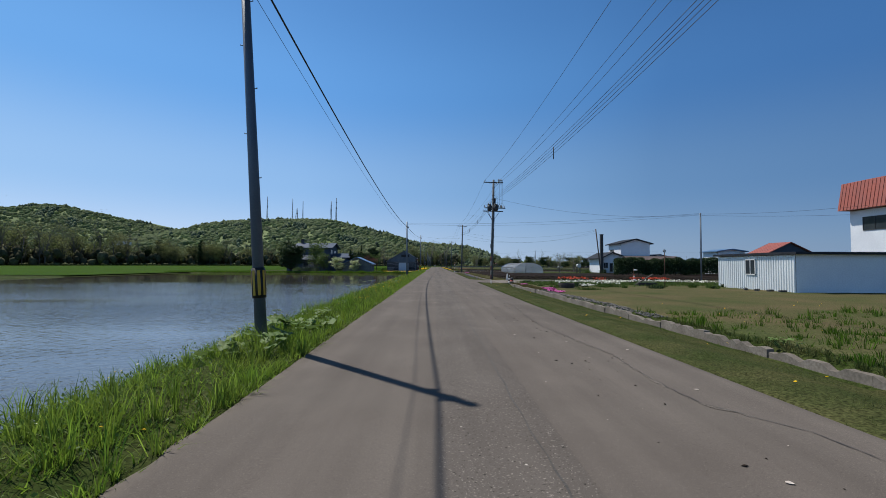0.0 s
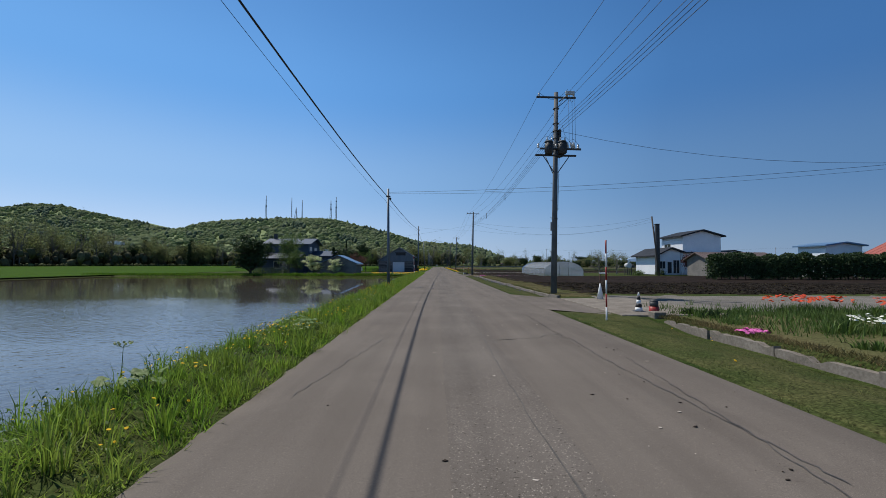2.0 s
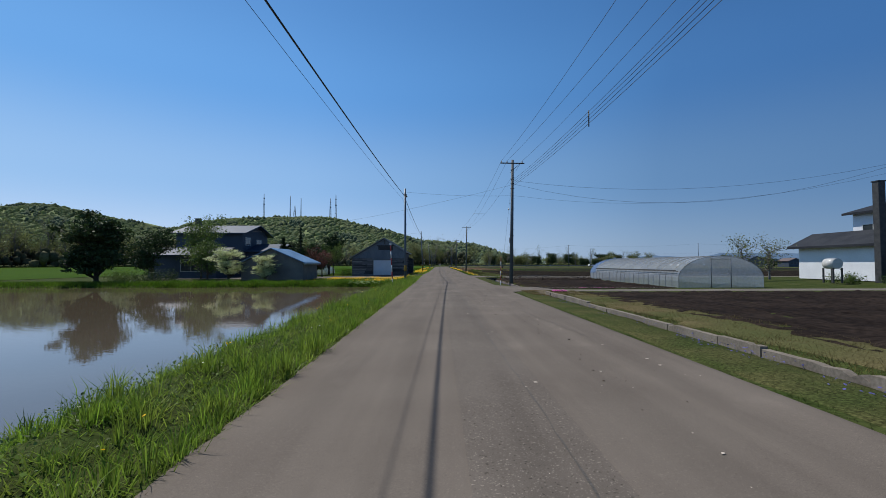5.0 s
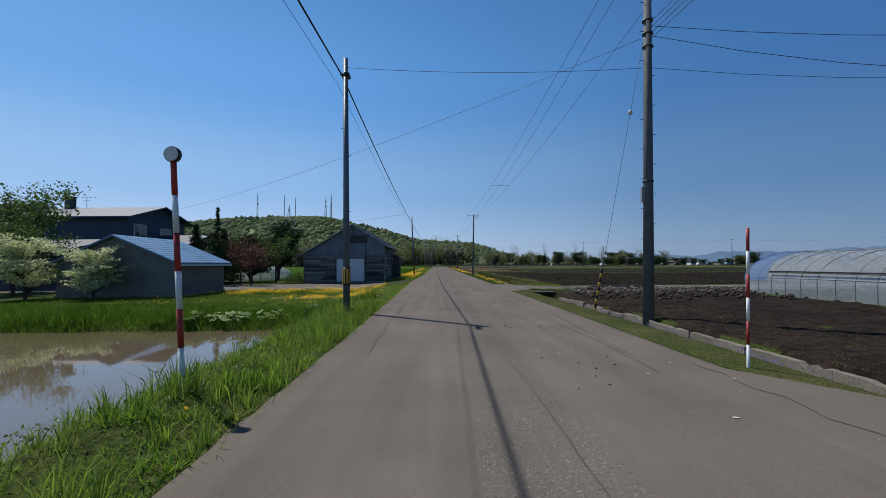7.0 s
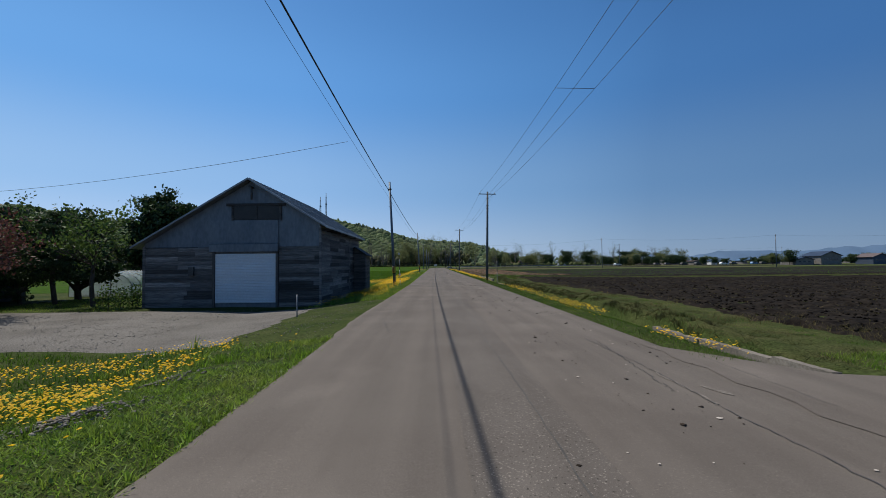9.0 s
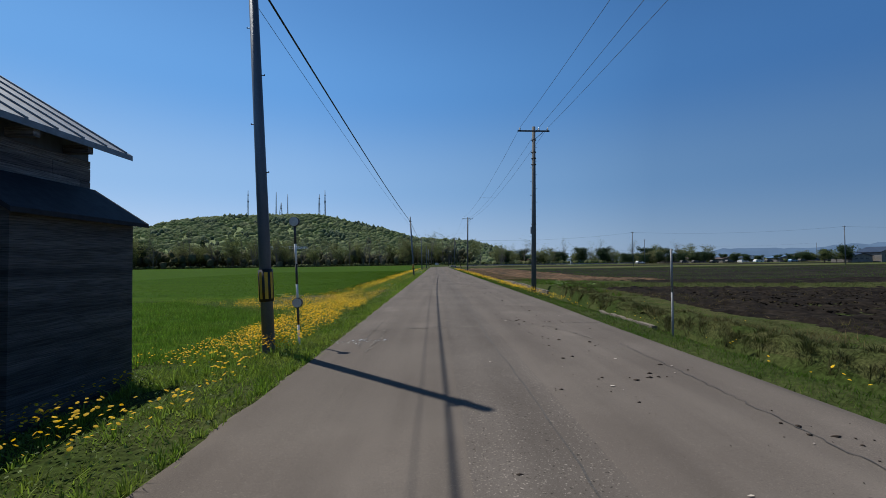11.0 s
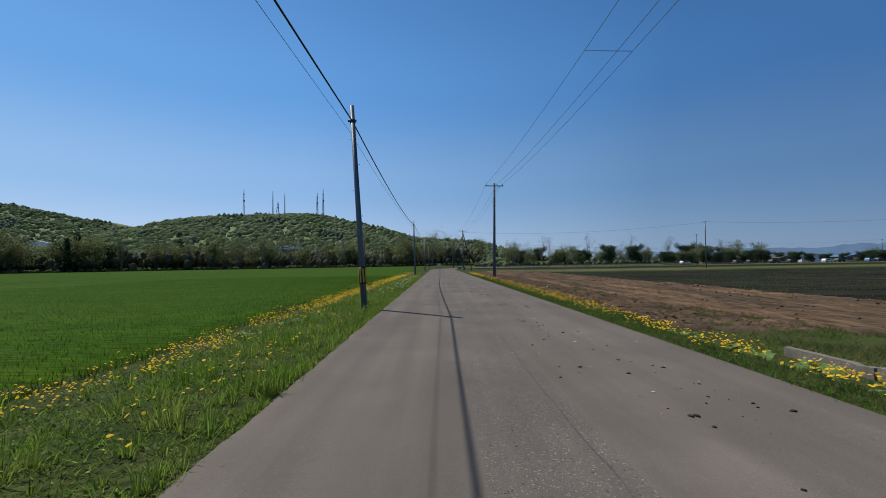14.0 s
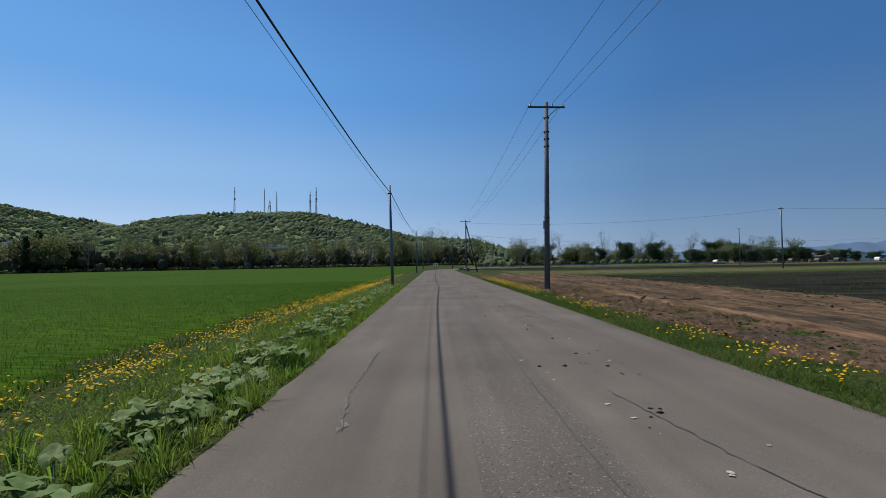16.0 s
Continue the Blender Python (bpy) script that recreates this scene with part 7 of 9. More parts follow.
van = thing("parked_van", "small white van parked beside the farm shed", "van", (-23.9, 126.6, -0.42), 0)
bm = bmesh.new()
prism(bm, [(-1.65, 0.28), (1.65, 0.28), (1.68, 0.95), (1.45, 1.05), (1.0, 1.78), (-1.5, 1.82), (-1.66, 1.0)], "x", -0.72, 0.72)
part("body", bm, M["white_paint"], van)
boxes("rear_window", M["glass"], van, (-0.58, -1.66, 1.08, 0.58, -1.58, 1.55), bevel=0.01, label="dark tinted rear window")
boxes("bumper", M["dark_steel"], van, (-0.7, -1.72, 0.28, 0.7, -1.62, 0.48), bevel=0.02)
for sx in (-1, 1):
    boxes("tail_lamp", M["red_paint"], van, (sx * 0.66 - 0.05, -1.70, 0.62, sx * 0.66 + 0.05, -1.64, 0.92), label="red tail lamp")
    boxes("side_window", M["glass"], van, (sx * 0.72 - 0.01, -1.35, 1.08, sx * 0.72 + 0.01, 0.95, 1.55))
    for wy in (-1.05, 1.1):
        rods("wheel", M["black"], van, ((sx * 0.56, wy, 0.27), (sx * 0.73, wy, 0.27), 0.27), n=14)


# ---- plants ----
def blades(name, x, y, h, w, lean, material, label, rs, bent=True, zoff=0.0, category="grass"):
    """Grass: each blade a bent, tapered strip rooted in the ground."""
    n = len(x)
    z = ground_z(x, y) - 0.02 + zoff
    az, la = rs.uniform(0, math.tau, n), rs.uniform(0, math.tau, n)
    h = h * rs.uniform(0.45, 1.15, n)
    ln = lean * h * rs.uniform(0.2, 1.2, n)
    dx, dy = np.cos(az) * w * 0.5, np.sin(az) * w * 0.5
    lx, ly = np.cos(la) * ln, np.sin(la) * ln
    b0, b1 = np.stack([x - dx, y - dy, z], 1), np.stack([x + dx, y + dy, z], 1)
    tip = np.stack([x + lx, y + ly, z + h * (1 - 0.25 * lean)], 1)
    if not bent:
        V = np.stack([b0, b1, tip], 1).reshape(-1, 3)
        me = fast_mesh(name, V, tris=np.arange(3 * n).reshape(n, 3), material=material)
    else:
        m0 = np.stack([x - dx * 0.8 + lx * 0.3, y - dy * 0.8 + ly * 0.3, z + h * 0.6], 1)
        m1 = np.stack([x + dx * 0.8 + lx * 0.3, y + dy * 0.8 + ly * 0.3, z + h * 0.6], 1)
        V = np.stack([b0, b1, m0, m1, tip], 1).reshape(-1, 3)
        k = np.arange(n)[:, None] * 5
        me = fast_mesh(name, V, quads=k + np.array([[0, 1, 3, 2]]), tris=k + np.array([[2, 3, 4]]), material=material)
    return tagged(new(name, me), label, category, kind="stuff")


rs = np.random.RandomState(300)


def left_ok(x, y):
    lane = (y > 120.3 + 0.9 * np.clip((-x - 2) / 8, 0, 1)) & (y < 130.8)
    water = (y < PADDY_Y - 0.2) & (x < -5.5 + 0.85 * step(y, 80, 92))
    chance = np.mod(np.sin(x * 912.3 + y * 771.7) * 43758.5, 1.0)
    bare = (y > 156.3) & (y < 162.2) & (x < -2.95 - 0.25 * wobble(x, y, 1.5, 64)) & (chance > 0.16 + 0.25 * (wobble(x, y, 1.3, 69) > 0.25))
    bare = bare | ((y > 110.6) & (y < 113.6) & (x > -10.5) & (x < -4.2 - 0.4 * wobble(x, y, 2.0, 62)) & (chance > 0.3 + 0.3 * (wobble(x, y, 1.6, 70) > 0.2)))
    return ~lane & ~water & ~bare


def tuft(x, y, s, seed):
    return np.clip(0.65 + 0.5 * wobble(x, y, s, seed), 0.15, 1.3)


# dense undergrowth and tall grass on the left verge
def clump_grass(name, cx, cy, per, h, spread, w, material, label, rs, droop=1.0, category="grass"):
    """Tufts: blades that fan out and arch from each tuft's middle."""
    n = len(cx) * per
    h = np.repeat(np.broadcast_to(h, cx.shape), per) * rs.uniform(0.45, 1.1, n)
    az = rs.uniform(0, math.tau, n)
    rr = np.abs(rs.normal(0, 1, n)) * np.repeat(np.broadcast_to(spread, cx.shape), per)
    x, y = np.repeat(cx, per) + np.cos(az) * rr * 0.6, np.repeat(cy, per) + np.sin(az) * rr * 0.6
    z = ground_z(x, y) - 0.02
    out = droop * h * (0.15 + 0.55 * np.minimum(rr / (np.repeat(np.broadcast_to(spread, cx.shape), per) + 1e-6), 1.6) * rs.uniform(0.4, 1.2, n))
    az = az + rs.normal(0, 0.5, n)
    lx, ly = np.cos(az) * out, np.sin(az) * out
    tz = rs.uniform(0, math.tau, n)
    dx, dy = np.cos(tz) * w * 0.5, np.sin(tz) * w * 0.5
    rise = np.sqrt(np.maximum(h * h - out * out, (0.35 * h) ** 2))
    V = np.stack([np.stack([x - dx, y - dy, z], 1), np.stack([x + dx, y + dy, z], 1),
                  np.stack([x - dx * 0.85 + lx * 0.35, y - dy * 0.85 + ly * 0.35, z + rise * 0.68], 1), np.stack([x + dx * 0.85 + lx * 0.35, y + dy * 0.85 + ly * 0.35, z + rise * 0.68], 1),
                  np.stack([x + lx, y + ly, z + rise], 1)], 1).reshape(-1, 3)
    k = np.arange(n)[:, None] * 5
    return tagged(new(name, fast_mesh(name, V, quads=k + np.array([[0, 1, 3, 2]]), tris=k + np.array([[2, 3, 4]]), material=material)), label, category, kind="stuff")


def verge_tall(x, y):
    """How high the verge grass stands along the lane."""
    base = np.interp(y, [-2, 97, 101, 104, 119, 131, 145, 156, 163, 172, 232], [0.44, 0.44, 0.40, 0.15, 0.15, 0.24, 0.20, 0.14, 0.30, 0.34, 0.34])
    return base * np.clip(0.72 + 0.42 * wobble(x, y, 1.9, 22), 0.3, 1.4)


x, y = -2.15 - 3.5 * rs.rand(360000), rs.uniform(-1, 226, 360000)
x = x + edge_shift(y)
k = left_ok(x, y)
blades("verge_undergrowth", x[k], y[k], (np.interp(y, [97, 104], [0.21, 0.15]) * tuft(x, y, 1.1, 20))[k], 0.020, 1.1, M["grass"], "dense low green grass of the verge", rs, False)
x, y = -(2.22 + 2.0 * rs.rand(8000) ** 1.25), rs.uniform(-1, 228, 8000)
x = x + edge_shift(y)
k = left_ok(x, y) & (rs.rand(len(x)) < 0.35 + 0.65 * tuft(x, y, 1.4, 21))
clump_grass("verge_grass", x[k], y[k], 24, verge_tall(x, y)[k], np.clip(0.12 + 0.06 * wobble(x, y, 1.1, 29), 0.05, 0.25)[k], 0.010, M["grass"], "tufts of tall fresh green grass along the lane edge", rs)
x, y = -rs.uniform(3.9, 6.4, 2200), rs.uniform(-1, 228, 2200)
k = left_ok(x, y) & (rs.rand(len(x)) < tuft(x, y, 1.7, 23))
clump_grass("verge_grass", x[k], y[k], 30, (0.34 * tuft(x, y, 2.0, 24))[k], 0.14, 0.013, M["grass"], "tufts of tall fresh green grass on the paddy bank", rs)
x, y = -(2.18 + 0.16 * rs.rand(3400)), rs.uniform(-1, 226, 3400)
x = x + edge_shift(y)
k = left_ok(x, y) & (rs.rand(len(x)) < 0.9 * tuft(x, y, 0.9, 30))
clump_grass("verge_grass", x[k], y[k], 14, 0.15, 0.05, 0.010, M["grass"], "short grass hanging over the lane edge", rs, 1.5)
x, y = -rs.uniform(4.6, 24, 75000), rs.uniform(99.3, 121, 75000)
k = left_ok(x, y)
hh = np.where(y < 103.0, 0.45, 0.17)
blades("meadow_grass", x[k], y[k], hh[k], 0.02, 0.6, M["lush_grass"], "green meadow grass before the shed", rs, False)
x, y = -rs.uniform(4.2, 26, 1300), rs.uniform(99.2, 103.2, 1300)
clump_grass("meadow_grass", x, y, 36, 0.50 * tuft(x, y, 2.4, 31), 0.20, 0.016, M["lush_grass"], "tall dark green grass on the paddy's end bank", rs)
x, y = -rs.uniform(3.4, 22, 1100), 103 + 5 * rs.rand(1100) ** 1.6
clump_grass("meadow_grass", x, y, 22, 0.24 * tuft(x, y, 2.4, 32), 0.16, 0.014, M["lush_grass"], "tufts of lush meadow grass before the shed", rs)
x, y = -rs.uniform(24, 60, 22000), 99.4 + rs.rand(22000) * 5
blades("meadow_grass", x, y, 0.45, 0.04, 0.6, M["lush_grass"], "tall green grass on the far paddy bank", rs, False)
x, y = -rs.uniform(6.0, 22, 50000), rs.uniform(131, 157.2, 50000)
k = (x < -6) & ~((x > BX0 - 0.3) & (x < BX1 + 0.5) & (y < BY1 + 0.3))
blades("meadow_grass", x[k], y[k], 0.14, 0.02, 0.7, M["grass"], "short green meadow grass past the barn", rs, False)
x, y = -6.2 - 34 * rs.rand(120000) ** 1.7, rs.uniform(158.5, 245, 120000)
k = y > 161.3 + 0.3 * wobble(x, y, 2, 71)
x, y = x[k], y[k]
blades("crop_blades", x, y, 0.12, 0.02, 0.5, M["wheat"], "young wheat at the field edge", rs, False, 0.02, "wheat")
# right verge
x, y = 3.93 + 2.2 * rs.rand(170000), rs.uniform(0, 236, 170000)
x = x + edge_right(y) * (x < 4.8)
drive = ((y > 38.6) & (y < 43.9)) | ((y > 86.3) & (y < 90.2)) | ((y > 110.8) & (y < 117.6))
k = ~drive & (rs.rand(len(x)) < tuft(x, y, 1.5, 25)) & ((x < np.where(y > 117, 5.05, wall_x(y) - 0.06)) | (y > 186))
hh = np.interp(y, [0, 80, 112, 125, 150, 236], [0.09, 0.08, 0.08, 0.09, 0.12, 0.14])
blades("verge_turf", x[k], y[k], hh[k], 0.014, 0.8, M["short_grass"], "short worn turf between lane and wall", rs, False)
x, y = 3.85 + 1.2 * rs.rand(60000), rs.uniform(110, 238, 60000)
k = (y > 117.6) & ((x < 4.95) | (y > 186))
blades("verge_grass", x[k], y[k], np.where(x > 4.6, 0.08, np.interp(y, [118, 150, 170, 238], [0.10, 0.11, 0.15, 0.16]))[k], 0.012, 0.8, M["lush_grass"], "fresh green grass on the verge by the fields", rs, False)
x, y = rs.uniform(5.0, 12.5, 110000), rs.uniform(117.4, 238, 110000)
k = (x > wall_x(y) + 0.1) & (tuft(x, y, 2.0, 43) > 0.2) & ((x < 9.4) | ((y > 162) & (y < 172))) & ((x < 5.7) | (y < 172)) & ((y > 162) | (x < field_edge(y)))
far = k & (y > 158)
k = k & ~far
blades("bank_grass", x[far], y[far], (0.22 * tuft(x, y, 1.8, 28))[far], 0.016, 0.8, M["lush_grass"], "rough green grass on the field bank", rs, False)
blades("bank_grass", x[k], y[k], (0.11 * tuft(x, y, 1.8, 28))[k], 0.014, 1.2, M["short_grass"], "cut grey-green grass on the field bank", rs, False)
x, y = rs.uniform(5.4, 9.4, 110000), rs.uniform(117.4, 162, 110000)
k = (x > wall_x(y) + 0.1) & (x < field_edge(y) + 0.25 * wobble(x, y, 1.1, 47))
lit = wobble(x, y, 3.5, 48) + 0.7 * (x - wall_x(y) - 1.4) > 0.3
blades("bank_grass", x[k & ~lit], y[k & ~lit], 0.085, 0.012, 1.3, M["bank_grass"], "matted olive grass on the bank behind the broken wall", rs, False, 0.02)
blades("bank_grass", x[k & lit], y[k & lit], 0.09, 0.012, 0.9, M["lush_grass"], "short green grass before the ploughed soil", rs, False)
x, y = 9 + 60 * rs.rand(26000) ** 1.5, 161.6 + 5.6 * rs.rand(26000)
blades("bank_grass", x, y, 0.30 * tuft(x, y, 2.4, 29), 0.03, 0.8, M["short_grass"], "rough dark grass on the headland bank", rs, False)
x, y = rs.uniform(5.4, 10.5, 60000), rs.uniform(118, 238, 60000)
k = (x > wall_x(y) + 0.1) & (wobble(x, y, 6, 77) + 0.5 * (y > 172) > 0.35)
blades("dry_grass", x[k], y[k], 0.24, 0.016, 0.9, M["dry_grass"], "flattened dry straw-coloured grass", rs, False)
x, y = rs.uniform(5.6, 8.2, 40000), rs.uniform(44.8, 85.2, 40000)
k = x > wall_x(y) + 0.1
blades("dry_grass", x[k], y[k], 0.12, 0.014, 0.8, M["dry_grass"], "dry yellow grass strip beside the soil", rs, False)
x, y = 3.95 + 2.2 * rs.rand(70000), rs.uniform(1, 37, 70000)
x = x + edge_right(y) * (x < 4.8)
k = (rs.rand(len(x)) < 0.5 + 0.5 * tuft(x, y, 1.2, 33)) & (x < wall_x(y) - 0.08)
blades("verge_turf", x[k], y[k], (0.08 * tuft(x, y, 0.8, 34))[k], 0.014, 1.2, M["short_grass"], "short green verge grass beside the garden wall", rs, False)
x, y = rs.uniform(6.5, 24, 1500), rs.uniform(1, 17, 1500)
k = y < 14.5 + 1.2 * wobble(x, y, 4, 3)
clump_grass("meadow_grass", x[k], y[k], 24, (0.30 * tuft(x, y, 2.0, 35))[k], 0.18, 0.014, M["lush_grass"], "rough lush green grass in the garden", rs)
x, y = rs.uniform(6.38, 6.8, 200), rs.uniform(2, 13, 200)
clump_grass("wall_weeds", x, y, 20, 0.16, 0.09, 0.012, M["short_grass"], "grass tufts hanging over the garden wall", rs, 1.4)
x, y = rs.uniform(6.2, 8.6, 2600), 117.2 + rs.rand(2600) * 1.2
blades("meadow_grass", x, y, 0.12, 0.02, 0.7, M["grass"], "rough grass along the field track", rs, False)


def flowers(name, x, y, z, size, material, label, seed, petals=6, stem=True, flat=0.35):
    """Small round flower heads, each a shallow faceted disc on a stalk."""
    r = np.random.RandomState(seed)
    n = len(x)
    tilt = r.normal(0, flat, (n, 2))
    s = size * r.uniform(0.7, 1.25, n)
    ang = np.arange(petals) * math.tau / petals
    rim = np.stack([np.cos(ang), np.sin(ang)], 1)
    jag = 1 + 0.15 * r.normal(0, 1, (n, petals))
    P = np.zeros((n, petals + 1, 3))
    P[:, :petals, 0] = x[:, None] + rim[None, :, 0] * s[:, None] * jag
    P[:, :petals, 1] = y[:, None] + rim[None, :, 1] * s[:, None] * jag
    P[:, :petals, 2] = z[:, None] + (rim[None, :, 0] * tilt[:, :1] + rim[None, :, 1] * tilt[:, 1:]) * s[:, None]
    P[:, petals] = np.stack([x, y, z + s * 0.4], 1)
    k = np.arange(petals)
    T = np.stack([k, (k + 1) % petals, k * 0 + petals], 1)
    T = T[None] + (np.arange(n) * (petals + 1))[:, None, None]
    return tagged(new(name, fast_mesh(name, P.reshape(-1, 3), tris=T.reshape(-1, 3), material=material)), label, "flowers", kind="stuff")


def scatter(n, x0, x1, y0, y1, patchy, seed, size=3.0):
    r = np.random.RandomState(seed)
    x, y = r.uniform(x0, x1, n), r.uniform(y0, y1, n)
    k = wobble(x, y, size, seed) > patchy
    return x[k], y[k]


FX, FY = [], []
for a in ((900, -5.2, -2.4, 0, 45, 0.6, 401), (1500, -4.4, -2.5, 16, 56, 0.4, 402), (500, -5, -2.5, 56, 97, 0.6, 403), (1600, -16, -2.8, 105, 119.5, 0.3, 404), (2600, -8.2, -3.9, 109.3, 110.8, -0.2, 404), (5200, -13.5, -9.3, 113.4, 118.4, 0.0, 405), (5600, -9.0, -4.0, 114.0, 119.7, 0.0, 409), (2600, -5.6, -2.6, 131, 146, 0.0, 406), (6500, -4.8, -2.6, 143.5, 152.0, -0.3, 407), (9000, -9.5, -2.7, 151.0, 157.6, -0.2, 415), (5200, -6.2, -2.5, 158, 238, 0.35, 408), (900, -6.6, -4.6, 156, 163.5, 0.1, 418), (2600, -6.4, -4.4, 190, 262, -0.2, 409),
          (1300, 4.1, 4.9, 118, 140, 0.1, 410), (90, 4.1, 4.8, 140, 158, 0.1, 417), (3900, 4.0, 5.0, 157, 238, -0.25, 411), (9000, -5.9, -4.5, 163.5, 238, -0.05, 416), (30, 6.4, 8, 120, 158, 0.5, 412), (60, 4.2, 6, 0, 36, 0.6, 413), (90, 7, 14, 4, 16, 0.4, 414)):
    x, y = scatter(*a)
    FX.append(x), FY.append(y)
FX, FY = np.concatenate(FX), np.concatenate(FY)
k = ~((FX < -4.9 - 1.2 * np.clip(FY - 151.3, 0, 9)) & (FY > 144.6) & (FY < 158.6)) & ~((FX < 0) & ~left_ok(FX, FY)) & ~((FX > BX0) & (FX < BX1 + 0.3) & (FY > BY0) & (FY < BY1))
FX, FY = FX[k], FY[k]
r = np.random.RandomState(421)
n = 170000
x, y = -2.3 - 3.4 * r.rand(n) ** 0.8, r.uniform(-1, 228, n)
mound = np.clip(0.55 + 0.55 * wobble(x, y, 1.3, 26), 0.0, 1.3)
k = left_ok(x, y) & (r.rand(n) < 0.25 + 0.75 * mound)
x, y, mound = x[k], y[k], mound[k]
low = np.interp(y, [97, 104, 118, 131, 156, 163, 170], [1.0, 0.35, 0.35, 0.6, 0.4, 0.5, 1.0])
pts = np.stack([x, y, ground_z(x, y) + 0.02 + 0.26 * mound * low * r.rand(len(x)) ** 0.8], 1)
V, Q = leaves(pts, 1, 0.02, 0.019, r, 0.6)
tagged(new("verge_weeds", fast_mesh("verge_weeds", V, quads=Q, material=M["weed_leaf"])), "low leafy weeds and clover on the verge", "weeds", kind="stuff")
x, y = -2.13 - 1.6 * r.rand(34000) ** 1.5, r.uniform(-1, 232, 34000)
x = x + edge_shift(y)
k = left_ok(x, y) & (r.rand(len(x)) < tuft(x, y, 2.0, 27) * np.where(y < 60, 1.0, 0.4))
blades("dry_grass", x[k], y[k], 0.10, 0.012, 1.2, M["dry_grass"], "dead straw thatch at the lane edge", r, False)
flowers("dandelions", FX, FY, ground_z(FX, FY) + rs.uniform(0.14, 0.32, len(FX)) * np.where(FX > 0, 0.75, 1.0) + 0.04 * (FY > 131), np.where((FY > 143) & (FY < 159), 0.0145, 0.019), M["dandelion"], "yellow dandelions in the verge grass", 420)
x, y = scatter(900, -5.5, -2.6, 0, 120, 0.4, 431)
flowers("verge_flowers", x, y, ground_z(x, y) + rs.uniform(0.1, 0.3, len(x)), 0.014, M["white_flower"], "tiny pale weed flowers on the verge", 432)
x, y = scatter(5200, 4.6, 5.9, 48, 104, 0.1, 433)
k = (x < wall_x(y) - 0.08) & ((y < 84.2) | (y > 91.5)) & (r.rand(len(x)) < 0.55)
x, y = x[k], y[k]
flowers("grape_hyacinths", x, y, ground_z(x, y) + rs.uniform(0.02, 0.12, len(x)), 0.016, M["blue_flower"], "small blue flowers at the foot of the wall", 434)


# garden beds: tulips, narcissus and moss phlox
def bed(name, label, cx, cy, w, d, n, hgt, head_key, size, seed, leaf_h):
    r = np.random.RandomState(seed)
    e = thing(name, label, "flower bed")
    x, y = cx + np.clip(r.normal(0, w / 2.6, n), -w * 0.55, w * 0.55), cy + np.clip(r.normal(0, d / 2.6, n), -d * 0.55, d * 0.55)
    z = ground_z(x, y)
    hz = hgt * r.uniform(0.75, 1.15, n)
    me = flowers("flower_cover", x, y, z + hz, size, M[head_key], label, seed + 1)
    del me["kind"], me["category"]
    me.parent = e
    if leaf_h:
        lx, ly = cx + r.normal(0, w / 2.4, n * 5), cy + r.normal(0, d / 2.4, n * 5)
        lf = blades("foliage", lx, ly, leaf_h, 0.03, 0.4, M["leaf"], "green strap leaves", r, False)
        del lf["kind"], lf["category"]
        lf.parent = e
    return e


for k, (x, y, w, d, n) in enumerate(((12.0, 38.4, 2.2, 0.8, 120), (14.0, 37.6, 0.9, 0.6, 30), (18.4, 37.8, 2.8, 0.9, 170))):
    bed("tulip_bed", "bright red tulips in a garden bed", x, y, w, d, max(n, 12), 0.48, "red_flower", 0.055, 500 + 3 * k, 0.38)
for k, (x, y, w, d, n) in enumerate(((10.6, 33.4, 2.4, 1.0, 200), (13.4, 34.5, 3.6, 0.9, 240), (18.8, 35.2, 4.5, 0.9, 220), (9.6, 27.6, 0.9, 0.5, 60), (12.3, 31.0, 1.3, 0.8, 80), (20.5, 33.6, 1.6, 0.8, 60))):
    bed("narcissus_bed", "white narcissus in a garden bed", x, y, w, d, n, 0.36, "white_flower", 0.045, 530 + 3 * k, 0.32)
for k, (x, y, w, d, n) in enumerate(((7.1, 27.6, 0.6, 0.8, 260), (6.9, 25.9, 0.4, 0.5, 90), (6.8, 33.6, 0.4, 0.4, 70), (7.1, 25.0, 0.4, 0.4, 70), (6.3, 84.9, 0.6, 0.4, 120))):
    bed("phlox_mat", "low mat of bright pink moss phlox by the wall", x, y, w, d, n, 0.10, "pink_flower", 0.05, 560 + 3 * k, 0.06)
r = np.random.RandomState(588)
for k in range(34):
    x, y, w = r.uniform(7.2, 21), r.uniform(28.5, 37.4), r.uniform(0.35, 0.9)
    plant = clump_grass("garden_perennial", np.full(5, x) + r.normal(0, w / 3, 5), np.full(5, y) + r.normal(0, w / 4, 5), 30, r.uniform(0.2, 0.45), w / 4, 0.03, M["leaf" if k % 3 else "dark_leaf"], "leafy green perennial clump in the garden bed", r, 0.9, "plant")
    del plant["kind"]
    tagged(plant, group="garden perennials")
r = np.random.RandomState(590)
x, y = r.uniform(7.2, 24, 900), 36 + r.normal(0, 1.6, 900)
blades("bed_leaves", np.repeat(x, 12) + r.normal(0, 0.12, 10800), np.repeat(y, 12) + r.normal(0, 0.12, 10800), 0.3, 0.035, 0.5, M["leaf"], "green leaves of spring flowers in the beds", r, False)
bed("phlox_mat", "pink moss phlox edging the drive", 10.2, 91.0, 2.6, 0.16, 60, 0.06, "pink_flower", 0.03, 596, 0.0)


